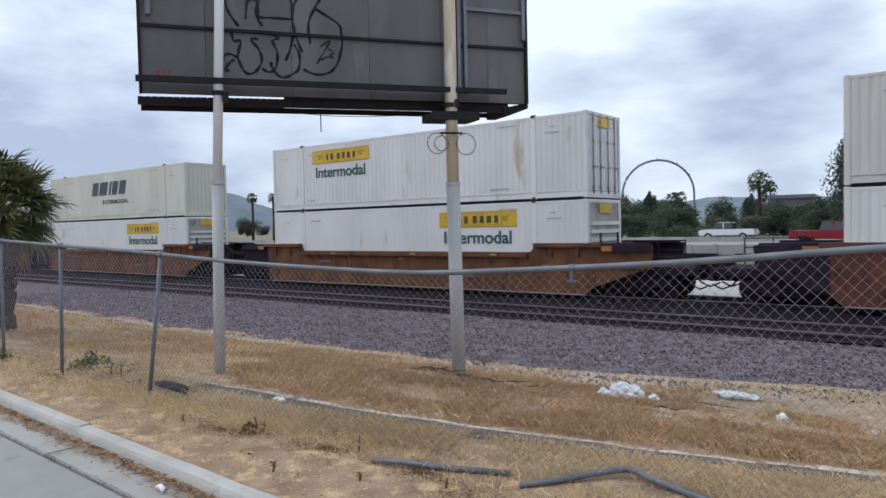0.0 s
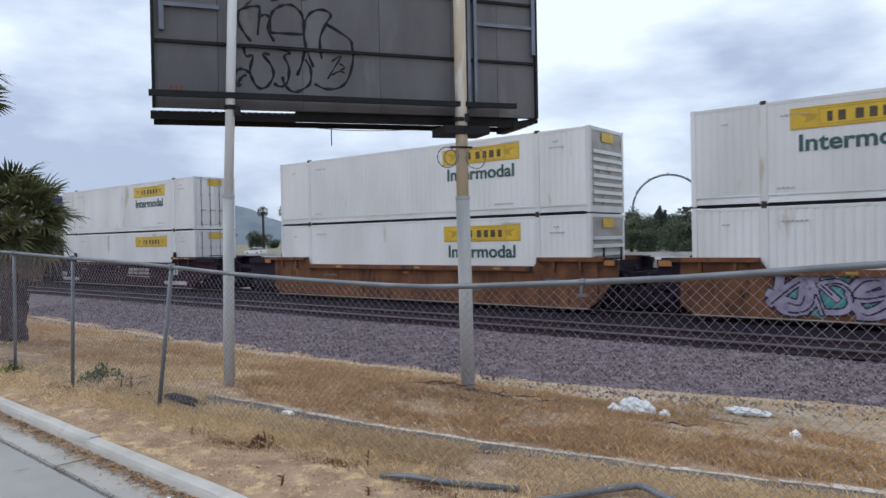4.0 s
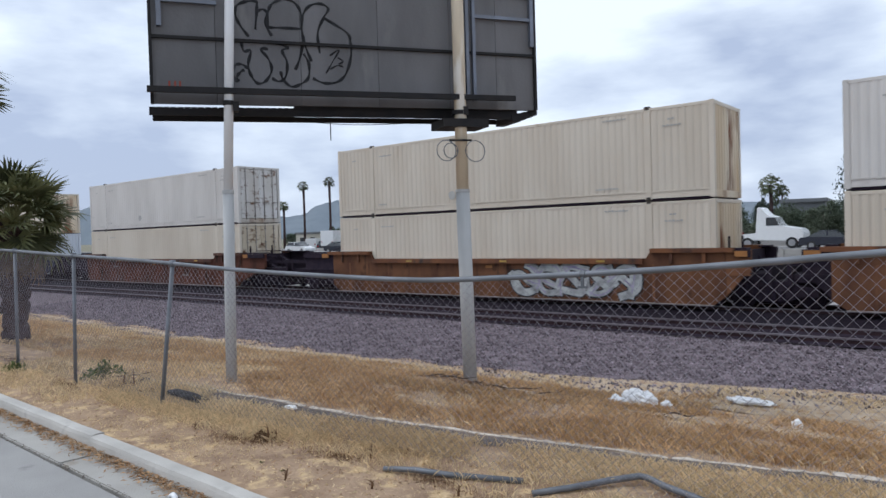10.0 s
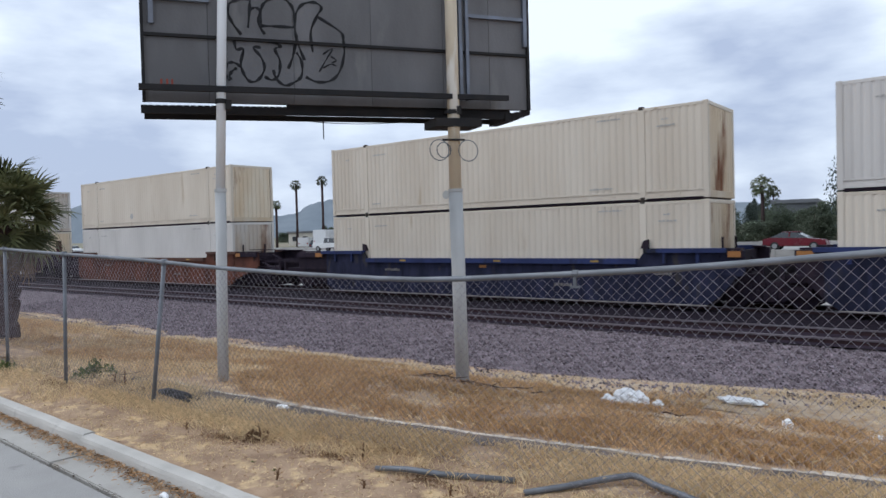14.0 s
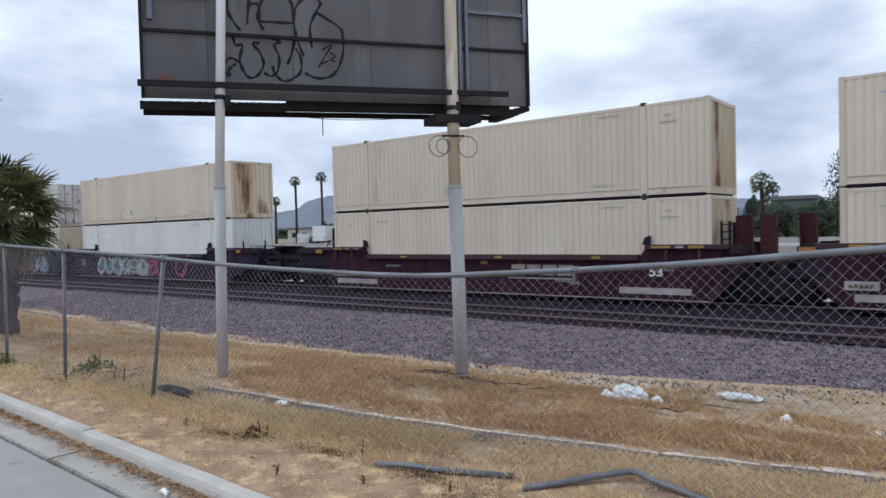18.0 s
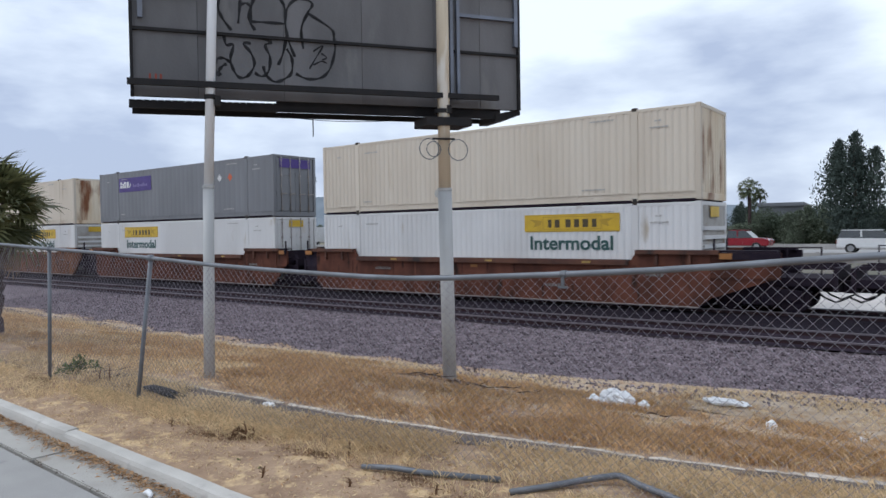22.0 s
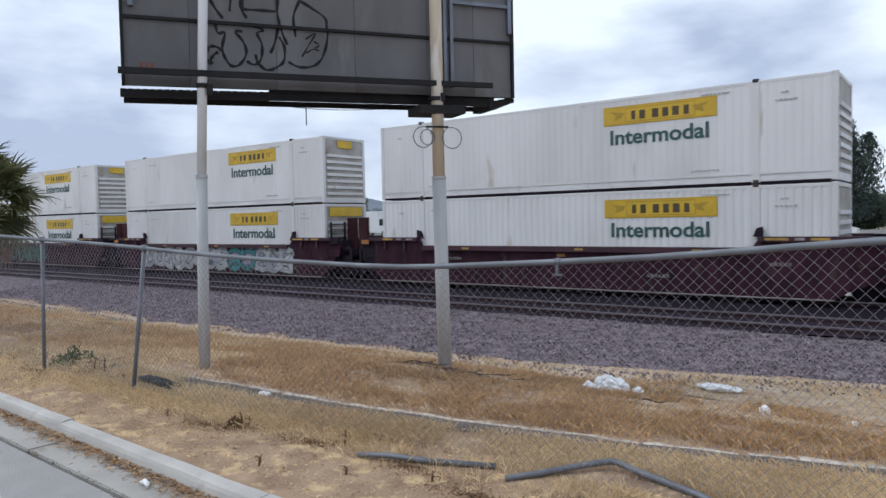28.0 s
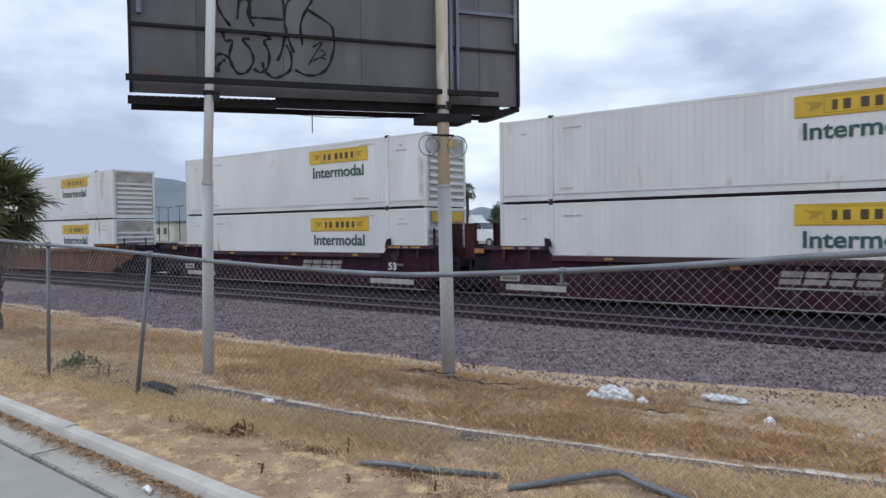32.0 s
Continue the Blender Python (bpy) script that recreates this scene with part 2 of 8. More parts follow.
M = {
    "jbwhite": mat("white_enamel", (0.69, 0.686, 0.684), (0.588, 0.582, 0.576), 0.5, scale=0.6, streak=0.3, bump=0.03, spot=(0.44, 0.38, 0.30), amount=0.24, spot_streak=0.25),
    "white": mat("chalky_white_paint", (0.70, 0.69, 0.678), (0.60, 0.583, 0.565), 0.55, scale=0.7, streak=0.3, bump=0.03, spot=(0.40, 0.36, 0.31), amount=0.15, spot_streak=0.2),
    "swift": mat("ivory_paint", (0.62, 0.61, 0.53), (0.54, 0.53, 0.46), 0.55, scale=0.7, streak=0.3, bump=0.03, spot=(0.36, 0.29, 0.18), amount=0.18, spot_streak=0.2),
    "cream": mat("cream_paint", (0.632, 0.566, 0.472), (0.558, 0.488, 0.396), 0.6, scale=0.8, streak=0.2, bump=0.03, spot=(0.42, 0.33, 0.22), amount=0.2, spot_streak=0.14),
    "greywhite": mat("weathered_light_grey_paint", (0.620, 0.593, 0.562), (0.533, 0.508, 0.479), 0.6, scale=0.8, streak=0.25, bump=0.03, spot=(0.40, 0.37, 0.33), amount=0.16, spot_streak=0.18),
    "bluewhite": mat("pale_blue_white_paint", (0.62, 0.655, 0.71), (0.54, 0.57, 0.63), 0.6, scale=0.8, streak=0.25, bump=0.03, spot=(0.42, 0.42, 0.42), amount=0.2, spot_streak=0.18),
    "grey": mat("slate_grey_paint", (0.188, 0.194, 0.210), (0.163, 0.169, 0.184), 0.5, scale=0.7, streak=0.3, bump=0.03, rnd=0.03),
    "cream_rusty": mat("cream_paint_with_rust_runs", (0.64, 0.56, 0.44), (0.57, 0.44, 0.29), 0.7, scale=0.9, streak=0.3, bump=0.1, spot=(0.17, 0.065, 0.025), amount=0.64, spot_scale=1.1, spot_streak=0.3, rnd=0.12),
    "grey_rusty": mat("light_grey_paint_with_rust_runs", (0.52, 0.50, 0.47), (0.42, 0.34, 0.26), 0.7, scale=0.8, streak=0.4, bump=0.1, spot=(0.15, 0.07, 0.035), amount=0.5, spot_scale=1.3, spot_streak=0.3, rnd=0.12),
    "yellow": mat("yellow_vinyl", (0.64, 0.42, 0.018), (0.53, 0.34, 0.02), 0.45, bump=0.02, rnd=0.06),
    "ink": mat("dark_brown_lettering", (0.07, 0.05, 0.02), rough=0.5, bump=0),
    "green": mat("green_vinyl_lettering", (0.03, 0.088, 0.082), rough=0.5, bump=0),
    "navy": mat("navy_lettering", (0.045, 0.048, 0.08), rough=0.5, bump=0),
    "purple": mat("purple_vinyl", (0.055, 0.025, 0.20), (0.048, 0.022, 0.17), 0.45, bump=0.02),
    "lavender": mat("faded_lavender_print", (0.20, 0.16, 0.36), rough=0.5, bump=0),
    "offwhite": mat("white_lettering", (0.70, 0.70, 0.70), rough=0.55, bump=0),
    "orange_ink": mat("orange_lettering", (0.55, 0.12, 0.05), rough=0.5, bump=0),
    "greytext": mat("grey_lettering", (0.43, 0.42, 0.40), rough=0.6, bump=0),
    "darkmetal": mat("blackened_steel", (0.035, 0.032, 0.03), (0.06, 0.045, 0.035), 0.65, 0.3, scale=3, rnd=0.15),
    # grimy near-black, with the purple tint of the train's shadows mixed in
    "running": mat("grimy_gear_with_shade_tint", (0.0195, 0.014, 0.0245), (0.033, 0.0235, 0.032), 0.85, 0.1, scale=4, rnd=0.2, gloss=0.15),
    "flange": mat("dusty_steel_edge", (0.34, 0.31, 0.29), (0.22, 0.19, 0.17), 0.7, scale=3),
    "car_orange": mat("faded_orange_freight_paint", (0.185, 0.070, 0.024), (0.11, 0.042, 0.02), 0.85, scale=1.6, streak=0.5, spot=(0.04, 0.022, 0.016), amount=0.6, spot_streak=0.4, rnd=0.15),
    "car_brown": mat("rust_brown_freight_paint", (0.115, 0.045, 0.025), (0.065, 0.028, 0.02), 0.85, scale=1.3, streak=0.5, spot=(0.03, 0.02, 0.018), amount=0.5, spot_streak=0.4, rnd=0.12),
    "car_maroon": mat("maroon_freight_paint", (0.056, 0.016, 0.026), (0.033, 0.012, 0.018), 0.75, scale=1.3, streak=0.5, spot=(0.02, 0.014, 0.015), amount=0.42, spot_streak=0.4, rnd=0.12),
    "car_blue": mat("dark_blue_freight_paint", (0.030, 0.042, 0.125), (0.020, 0.027, 0.075), 0.8, scale=1.3, streak=0.5, spot=(0.016, 0.016, 0.02), amount=0.5, spot_streak=0.4, rnd=0.12, gloss=0.2),
    "car_dark": mat("grimy_dark_freight_paint", (0.045, 0.034, 0.060), (0.03, 0.024, 0.040), 0.75, scale=1.1, streak=0.5, spot=(0.10, 0.05, 0.08), amount=0.35, rnd=0.1),
    "car_tan": mat("faded_tan_freight_paint", (0.165, 0.0975, 0.0525), (0.105, 0.0638, 0.0413), 0.85, scale=1.3, streak=0.5, spot=(0.06, 0.04, 0.035), amount=0.5, rnd=0.08),
    "stanchion": mat("red_brown_end_steel", (0.070, 0.022, 0.024), (0.042, 0.016, 0.018), 0.8, scale=2, streak=0.5, spot=(0.03, 0.02, 0.02), amount=0.4, rnd=0.15, gloss=0.2),
    "platewhite": mat("dusty_white_plate", (0.46, 0.43, 0.42), (0.33, 0.30, 0.29), 0.7, scale=2.5, bump=0, spot=(0.20, 0.15, 0.14), amount=0.35, rnd=0.15),
    "offplate": mat("faded_pink_white_tape", (0.30, 0.25, 0.25), (0.20, 0.16, 0.17), 0.7, scale=5, bump=0, rnd=0.2),
    "placard": mat("orange_placard", (0.36, 0.15, 0.035), rough=0.6, bump=0),
    "rail": mat("worn_steel_rail_head", (0.23, 0.205, 0.225), (0.15, 0.128, 0.142), 0.4, 0.7, along=(0.2, 1, 1), scale=3),
    "railside": mat("rusty_rail_web", (0.050, 0.028, 0.032), (0.033, 0.020, 0.023), 0.85, scale=4, gloss=0.15),
    "tie": mat("weathered_sleeper", (0.05, 0.037, 0.034), (0.03, 0.023, 0.021), 0.9, scale=3, along=(3, 0.4, 1), gloss=0.1),
    "ballast": mat("grey_mauve_crushed_stone", (0.186, 0.150, 0.166), (0.070, 0.055, 0.062), 0.9, scale=4, bump=1.0, bscale=34, spot=(0.44, 0.385, 0.40), amount=0.44, spot_scale=24, gloss=0.12),
    "stone": mat("crushed_stone_pieces", (0.255, 0.210, 0.232), (0.096, 0.078, 0.088), 0.9, scale=4, bump=0.3, rnd=0.75, island=True, gloss=0.12),
    "dirt": mat("dry_sandy_dirt", (0.405, 0.288, 0.192), (0.255, 0.172, 0.115), 0.95, scale=2.6, bump=1.0, bscale=30, spot=(0.56, 0.41, 0.24), amount=0.62, spot_scale=6.0, gloss=0.12),
    "pale": mat("pale_dry_dirt", (0.46, 0.37, 0.275), (0.36, 0.27, 0.185), 0.95, scale=3.0, bump=0.9, bscale=24, spot=(0.32, 0.21, 0.12), amount=0.65, spot_scale=6, gloss=0.12),
    "darkgrass": mat("rusty_brown_dry_grass", (0.54, 0.365, 0.19), (0.43, 0.275, 0.135), 0.9, scale=1.1, bump=0, rnd=0.4, island=True, gloss=0.1, thin=0.3),
    "grass": mat("golden_dry_grass", (0.62, 0.435, 0.25), (0.48, 0.31, 0.165), 0.9, scale=1.1, bump=0, rnd=0.42, island=True, gloss=0.1, thin=0.35),
    "straw": mat("pale_yellow_straw", (0.75, 0.605, 0.385), (0.60, 0.455, 0.27), 0.9, scale=0.8, bump=0, rnd=0.3, island=True, gloss=0.1, thin=0.4),
    "weed": mat("dull_green_weed", (0.10, 0.135, 0.045), (0.14, 0.15, 0.06), 0.9, scale=4, bump=0, rnd=0.3, island=True, gloss=0.2),
    "stalk": mat("dead_brown_stalk", (0.16, 0.085, 0.04), rough=0.9, bump=0.2),
    "kerb": mat("weathered_kerb_concrete", (0.495, 0.47, 0.43), (0.39, 0.37, 0.34), 0.85, scale=2.2, bump=0.35, bscale=60, spot=(0.30, 0.28, 0.26), amount=0.3, spot_scale=4, rnd=0.05),
    "gutter": mat("pale_gutter_concrete", (0.43, 0.41, 0.375), (0.34, 0.32, 0.29), 0.85, scale=1.6, bump=0.4, bscale=60, spot=(0.28, 0.24, 0.19), amount=0.34, spot_scale=3),
    "asphalt": mat("worn_grey_asphalt", (0.40, 0.388, 0.37), (0.33, 0.32, 0.308), 0.9, scale=1.2, bump=0.6, bscale=90, spot=(0.19, 0.185, 0.18), amount=0.28, spot_scale=2, gloss=0.2),
    "drift": mat("dark_dead_leaves", (0.16, 0.095, 0.055), (0.26, 0.16, 0.09), 0.95, scale=6, bump=0, rnd=0.5, island=True, gloss=0.1),
    "litter": mat("brown_leaf_litter", (0.27, 0.155, 0.08), (0.40, 0.26, 0.14), 0.95, scale=6, bump=0, rnd=0.45, island=True, gloss=0.1),
    "strip": mat("broken_pale_concrete", (0.56, 0.50, 0.43), (0.40, 0.34, 0.28), 0.95, scale=9, bump=0.8, rnd=0.18, gloss=0.1),
    "soil": mat("dark_damp_soil", (0.10, 0.085, 0.078), (0.17, 0.135, 0.11), 0.95, scale=5, bump=0.8, bscale=30, gloss=0.12),
    "galv": mat("galvanised_steel", (0.175, 0.185, 0.205), (0.13, 0.137, 0.15), 0.55, 0.35, scale=4, bump=0.05, rnd=0.06),
    "wire": mat("galvanised_fence_wire", (0.28, 0.26, 0.29), (0.20, 0.185, 0.21), 0.6, 0.2, scale=2, bump=0),
    "pole": mat("weathered_white_pole_paint", (0.46, 0.46, 0.455), (0.38, 0.38, 0.375), 0.7, scale=5, streak=0.2, bump=0.1, spot=(0.46, 0.43, 0.40), amount=0.08, spot_scale=5, spot_streak=0.25),
    "polewhite": mat("chalky_white_pole_paint", (0.74, 0.74, 0.745), (0.66, 0.66, 0.665), 0.7, scale=5, streak=0.2, bump=0.1, spot=(0.44, 0.41, 0.38), amount=0.1, spot_scale=5, spot_streak=0.25),
    "polebeige": mat("peeling_beige_pole_paint", (0.66, 0.57, 0.43), (0.54, 0.45, 0.33), 0.75, scale=4, streak=0.2, bump=0.1, spot=(0.74, 0.70, 0.63), amount=0.32, spot_scale=5, spot_streak=0.2),
    "board": mat("dark_grey_sheet_metal", (0.172, 0.168, 0.172), (0.126, 0.123, 0.126), 0.65, scale=1.6, streak=0.35, bump=0.15, bscale=25, spot=(0.19, 0.186, 0.183), amount=0.35, spot_scale=2.5, spot_streak=0.3, gloss=0.3),
    "boardframe": mat("dark_painted_angle_iron", (0.018, 0.018, 0.020), (0.028, 0.026, 0.026), 0.7, 0.1, scale=4, gloss=0.2),
    "boardlight": mat("blue_grey_steel_tube", (0.20, 0.22, 0.27), (0.16, 0.17, 0.20), 0.45, 0.4, scale=3),
    "spray": mat("black_spray_paint", (0.03, 0.03, 0.034), rough=0.6, bump=0),
    "redspray": mat("red_spray_paint", (0.30, 0.05, 0.025), rough=0.6, bump=0),
    "trunk": mat("fibrous_palm_trunk", (0.085, 0.058, 0.055), (0.042, 0.03, 0.032), 0.95, scale=6, along=(1, 1, 3), bump=0.9, bscale=30, gloss=0.12),
    "far_frond": mat("dark_far_palm_frond", (0.105, 0.115, 0.06), (0.05, 0.062, 0.034), 0.6, scale=2, bump=0, rnd=0.5, gloss=0.3, thin=0.2),
    "frond": mat("green_palm_frond", (0.185, 0.185, 0.085), (0.085, 0.098, 0.045), 0.5, scale=2, bump=0, rnd=0.5, gloss=0.4, thin=0.25),
    "deadfrond": mat("dead_palm_frond", (0.24, 0.17, 0.10), (0.15, 0.10, 0.06), 0.9, scale=3, bump=0, rnd=0.3, thin=0.2),
    "bark": mat("tree_bark", (0.10, 0.075, 0.055), (0.065, 0.05, 0.04), 0.95, scale=5, bump=0.6),
    "leaf": mat("dull_green_leaves", (0.138, 0.160, 0.115), (0.085, 0.106, 0.074), 0.85, scale=0.9, bump=0, rnd=0.5, island=True, gloss=0.1, thin=0.3),
    "needle": mat("dark_conifer_needles", (0.098, 0.118, 0.10), (0.06, 0.078, 0.068), 0.85, scale=0.9, bump=0, rnd=0.45, island=True, gloss=0.1, thin=0.25),
    # blue-grey stands in for the haze in front of the hills
    "hill": mat("hillside_with_painted_haze", (0.215, 0.245, 0.275), (0.17, 0.20, 0.23), 1.0, scale=0.012, bump=0, gloss=0.0),
    "concrete": mat("pale_yard_concrete", (0.56, 0.52, 0.49), (0.46, 0.43, 0.40), 0.9, scale=0.4, bump=0.2, bscale=30, spot=(0.36, 0.32, 0.28), amount=0.25),
    "barrier": mat("grey_barrier_concrete", (0.36, 0.345, 0.33), (0.27, 0.26, 0.25), 0.9, scale=0.5, along=(1, 1, 3), bump=0.2, spot=(0.20, 0.18, 0.17), amount=0.3, spot_streak=0.3),
    "freeway": mat("grey_freeway_concrete", (0.33, 0.325, 0.32), (0.27, 0.265, 0.26), 0.9, scale=0.4, along=(0.2, 1, 1), bump=0.2),
    "farland": mat("dry_far_ground", (0.24, 0.20, 0.14), (0.15, 0.15, 0.09), 1.0, scale=0.03, bump=0),
    "coaster": mat("pale_coaster_tube", (0.24, 0.265, 0.30), rough=0.5, bump=0),
    "stucco": mat("cream_stucco", (0.55, 0.52, 0.46), (0.47, 0.44, 0.39), 0.9, scale=0.5, bump=0.1),
    "roofgrey": mat("grey_roofing", (0.16, 0.165, 0.18), (0.13, 0.135, 0.145), 0.8, scale=0.3, bump=0.1),
    "screen_blue": mat("blue_sign_face", (0.10, 0.22, 0.50), (0.08, 0.35, 0.60), 0.4, scale=0.6, bump=0),
    "screen_red": mat("red_sign_face", (0.55, 0.05, 0.09), (0.45, 0.10, 0.30), 0.4, scale=0.9, bump=0),
    "bag": mat("crumpled_white_plastic", (0.87, 0.865, 0.86), (0.74, 0.735, 0.74), 0.45, scale=9, bump=0.8, bscale=26),
    "bagpeach": mat("peach_food_wrapper", (0.62, 0.40, 0.30), (0.66, 0.50, 0.42), 0.6, scale=8, bump=0.5),
    "rubber": mat("black_rubber", (0.015, 0.015, 0.016), rough=0.8, bump=0.1),
    "alloy": mat("silver_wheel_rim", (0.35, 0.35, 0.36), rough=0.4, metal=0.7, bump=0),
    "glass": mat("dark_tinted_glass", (0.02, 0.024, 0.03), rough=0.08, bump=0, gloss=0.8),
    "lamp_white": mat("headlight_lens", (0.65, 0.66, 0.68), rough=0.15, bump=0),
    "lamp_red": mat("tail_light_lens", (0.35, 0.01, 0.01), rough=0.2, bump=0),
    "v_white": mat("white_car_paint", (0.70, 0.70, 0.70), (0.66, 0.66, 0.66), 0.25, bump=0),
    "v_red": mat("red_car_paint", (0.24, 0.014, 0.024), (0.20, 0.012, 0.02), 0.25, bump=0),
    "v_maroon": mat("maroon_car_paint", (0.13, 0.012, 0.022), (0.11, 0.01, 0.02), 0.25, bump=0),
    "v_dark": mat("dark_navy_car_paint", (0.026, 0.03, 0.046), (0.022, 0.025, 0.038), 0.22, bump=0, gloss=0.7),
    "v_blue": mat("light_blue_car_paint", (0.24, 0.36, 0.43), (0.21, 0.32, 0.38), 0.25, bump=0),
    "g_white": mat("white_graffiti_paint", (0.46, 0.47, 0.46), (0.22, 0.22, 0.22), 0.7, scale=3.5, bump=0, rnd=0.15),
    "g_lilac": mat("lilac_graffiti_paint", (0.34, 0.3, 0.4), (0.2, 0.17, 0.25), 0.7, scale=3.5, bump=0, rnd=0.15),
    "g_teal": mat("teal_graffiti_paint", (0.06, 0.27, 0.27), (0.04, 0.15, 0.16), 0.7, scale=3.5, bump=0, rnd=0.15),
    "g_mint": mat("mint_graffiti_paint", (0.23, 0.36, 0.31), (0.12, 0.2, 0.18), 0.7, scale=3.5, bump=0, rnd=0.15),
    "g_pink": mat("pink_graffiti_paint", (0.34, 0.07, 0.14), (0.2, 0.045, 0.09), 0.7, scale=3.5, bump=0, rnd=0.15),
    "g_blue": mat("blue_graffiti_paint", (0.05, 0.15, 0.3), (0.035, 0.09, 0.18), 0.7, scale=3.5, bump=0, rnd=0.15),
    "g_green": mat("green_graffiti_paint", (0.035, 0.115, 0.075), (0.03, 0.085, 0.055), 0.7, scale=2, bump=0),
    "g_black": mat("black_graffiti_outline", (0.018, 0.018, 0.022), rough=0.6, bump=0),
    # oil stain plus the shade under the train, both put into the colour
    "shaded_bed": mat("oily_ballast_with_train_shade", (0.0165, 0.012, 0.0195), (0.010, 0.0075, 0.012), 0.95, scale=6, bump=0.9, bscale=22, spot=(0.042, 0.033, 0.036), amount=0.3, spot_scale=9, gloss=0.1),
    "mauvebed": mat("dark_mauve_ballast", (0.030, 0.0205, 0.031), (0.016, 0.0112, 0.0175), 0.95, scale=6, bump=0.9, bscale=22, spot=(0.068, 0.049, 0.063), amount=0.28, spot_scale=12, gloss=0.1),
    "scrub": mat("dull_scrub_ground", (0.15, 0.13, 0.10), (0.10, 0.10, 0.07), 1.0, scale=0.4, bump=0.3, bscale=5),
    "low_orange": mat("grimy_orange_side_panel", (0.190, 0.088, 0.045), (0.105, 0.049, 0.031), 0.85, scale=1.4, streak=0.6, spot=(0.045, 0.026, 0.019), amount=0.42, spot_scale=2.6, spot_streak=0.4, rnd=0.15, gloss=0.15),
    "low_brown": mat("grimy_brown_side_panel", (0.135, 0.052, 0.034), (0.068, 0.030, 0.022), 0.85, scale=1.4, streak=0.6, spot=(0.024, 0.016, 0.014), amount=0.42, spot_scale=2.6, spot_streak=0.4, rnd=0.15, gloss=0.15),
    # next four: grime, and base darkened for the shade below the top chord
    "low_maroon": mat("grimy_shaded_maroon_panel", (0.045, 0.016, 0.027), (0.024, 0.0105, 0.016), 0.85, scale=2.2, streak=0.45, spot=(0.06, 0.042, 0.04), amount=0.42, spot_scale=2.6, spot_streak=0.4, rnd=0.15, gloss=0.15),
    "low_blue": mat("grimy_shaded_blue_panel", (0.028, 0.030, 0.062), (0.015, 0.016, 0.032), 0.85, scale=2.2, streak=0.45, spot=(0.05, 0.045, 0.045), amount=0.42, spot_scale=2.6, spot_streak=0.4, rnd=0.15, gloss=0.15),
    "low_dark": mat("grimy_shaded_dark_panel", (0.036, 0.025, 0.050), (0.020, 0.014, 0.028), 0.85, scale=2.2, streak=0.45, spot=(0.07, 0.04, 0.06), amount=0.42, spot_scale=2.6, spot_streak=0.4, rnd=0.15, gloss=0.15),
    "low_tan": mat("grimy_shaded_tan_panel", (0.1105, 0.0683, 0.0416), (0.0585, 0.0364, 0.026), 0.85, scale=2.2, streak=0.45, spot=(0.04, 0.028, 0.024), amount=0.42, spot_scale=2.6, spot_streak=0.4, rnd=0.15, gloss=0.15),
    "petiole": mat("yellow_green_leaf_stalk", (0.20, 0.20, 0.08), (0.14, 0.13, 0.05), 0.6, bump=0),
    "twig": mat("dry_dark_twig", (0.085, 0.055, 0.04), rough=0.95, bump=0.1),
    "door_rusty": mat("cream_door_paint_with_rust", (0.62, 0.55, 0.43), (0.50, 0.41, 0.29), 0.7, scale=1.4, streak=0.3, bump=0.1, spot=(0.13, 0.06, 0.028), amount=0.58, spot_scale=2.0, spot_streak=1.9, rnd=0.1),
    "door_grey": mat("pale_door_paint_with_rust", (0.62, 0.61, 0.60), (0.50, 0.47, 0.43), 0.7, scale=1.4, streak=0.3, bump=0.1, spot=(0.15, 0.085, 0.05), amount=0.52, spot_scale=2.0, spot_streak=1.9, rnd=0.1),
    "reflector": mat("yellow_reflective_tape", (0.42, 0.25, 0.04), (0.26, 0.17, 0.05), 0.5, scale=6, bump=0, rnd=0.2),
    "towerstone": mat("pale_grey_render", (0.40, 0.40, 0.40), (0.34, 0.34, 0.335), 0.9, scale=0.5, bump=0.1, spot=(0.28, 0.27, 0.26), amount=0.2),
    "olive": mat("olive_sign_panel", (0.16, 0.15, 0.08), (0.20, 0.18, 0.10), 0.6, scale=2, bump=0),
    # dirt, plus the shade between the end ribs painted as grey
    "endgrey": mat("dirty_shaded_end_sheet", (0.40, 0.385, 0.36), (0.29, 0.265, 0.235), 0.7, scale=1.5, bump=0.05, spot=(0.20, 0.13, 0.08), amount=0.35),
    "stencil": mat("faded_white_stencil", (0.20, 0.185, 0.175), (0.12, 0.105, 0.10), 0.8, scale=6, bump=0),
    "g_grey": mat("faded_grey_spray_paint", (0.30, 0.31, 0.37), (0.20, 0.21, 0.27), 0.7, scale=3, bump=0.02),
    "ochre": mat("ochre_print", (0.42, 0.27, 0.02), rough=0.5, bump=0),
}


# ---- mesh tools ----
def box(bm, x0, x1, y0, y1, z0, z1):
    v = [bm.verts.new(p) for p in ((x0, y0, z0), (x1, y0, z0), (x1, y1, z0), (x0, y1, z0), (x0, y0, z1), (x1, y0, z1), (x1, y1, z1), (x0, y1, z1))]
    for f in ((0, 3, 2, 1), (4, 5, 6, 7), (0, 1, 5, 4), (1, 2, 6, 5), (2, 3, 7, 6), (3, 0, 4, 7)):
        bm.faces.new([v[i] for i in f])


def bbox(bm, x0, x1, y0, y1, z0, z1, r=0.02):
    """A box with bevelled edges."""
    sub = bmesh.new()
    box(sub, x0, x1, y0, y1, z0, z1)
    bmesh.ops.bevel(sub, geom=list(sub.edges), offset=r, segments=2, affect="EDGES")
    add(bm, sub)


def add(bm, sub):
    index = {v: bm.verts.new(v.co) for v in sub.verts}
    for f in sub.faces:
        bm.faces.new([index[v] for v in f.verts])
    sub.free()


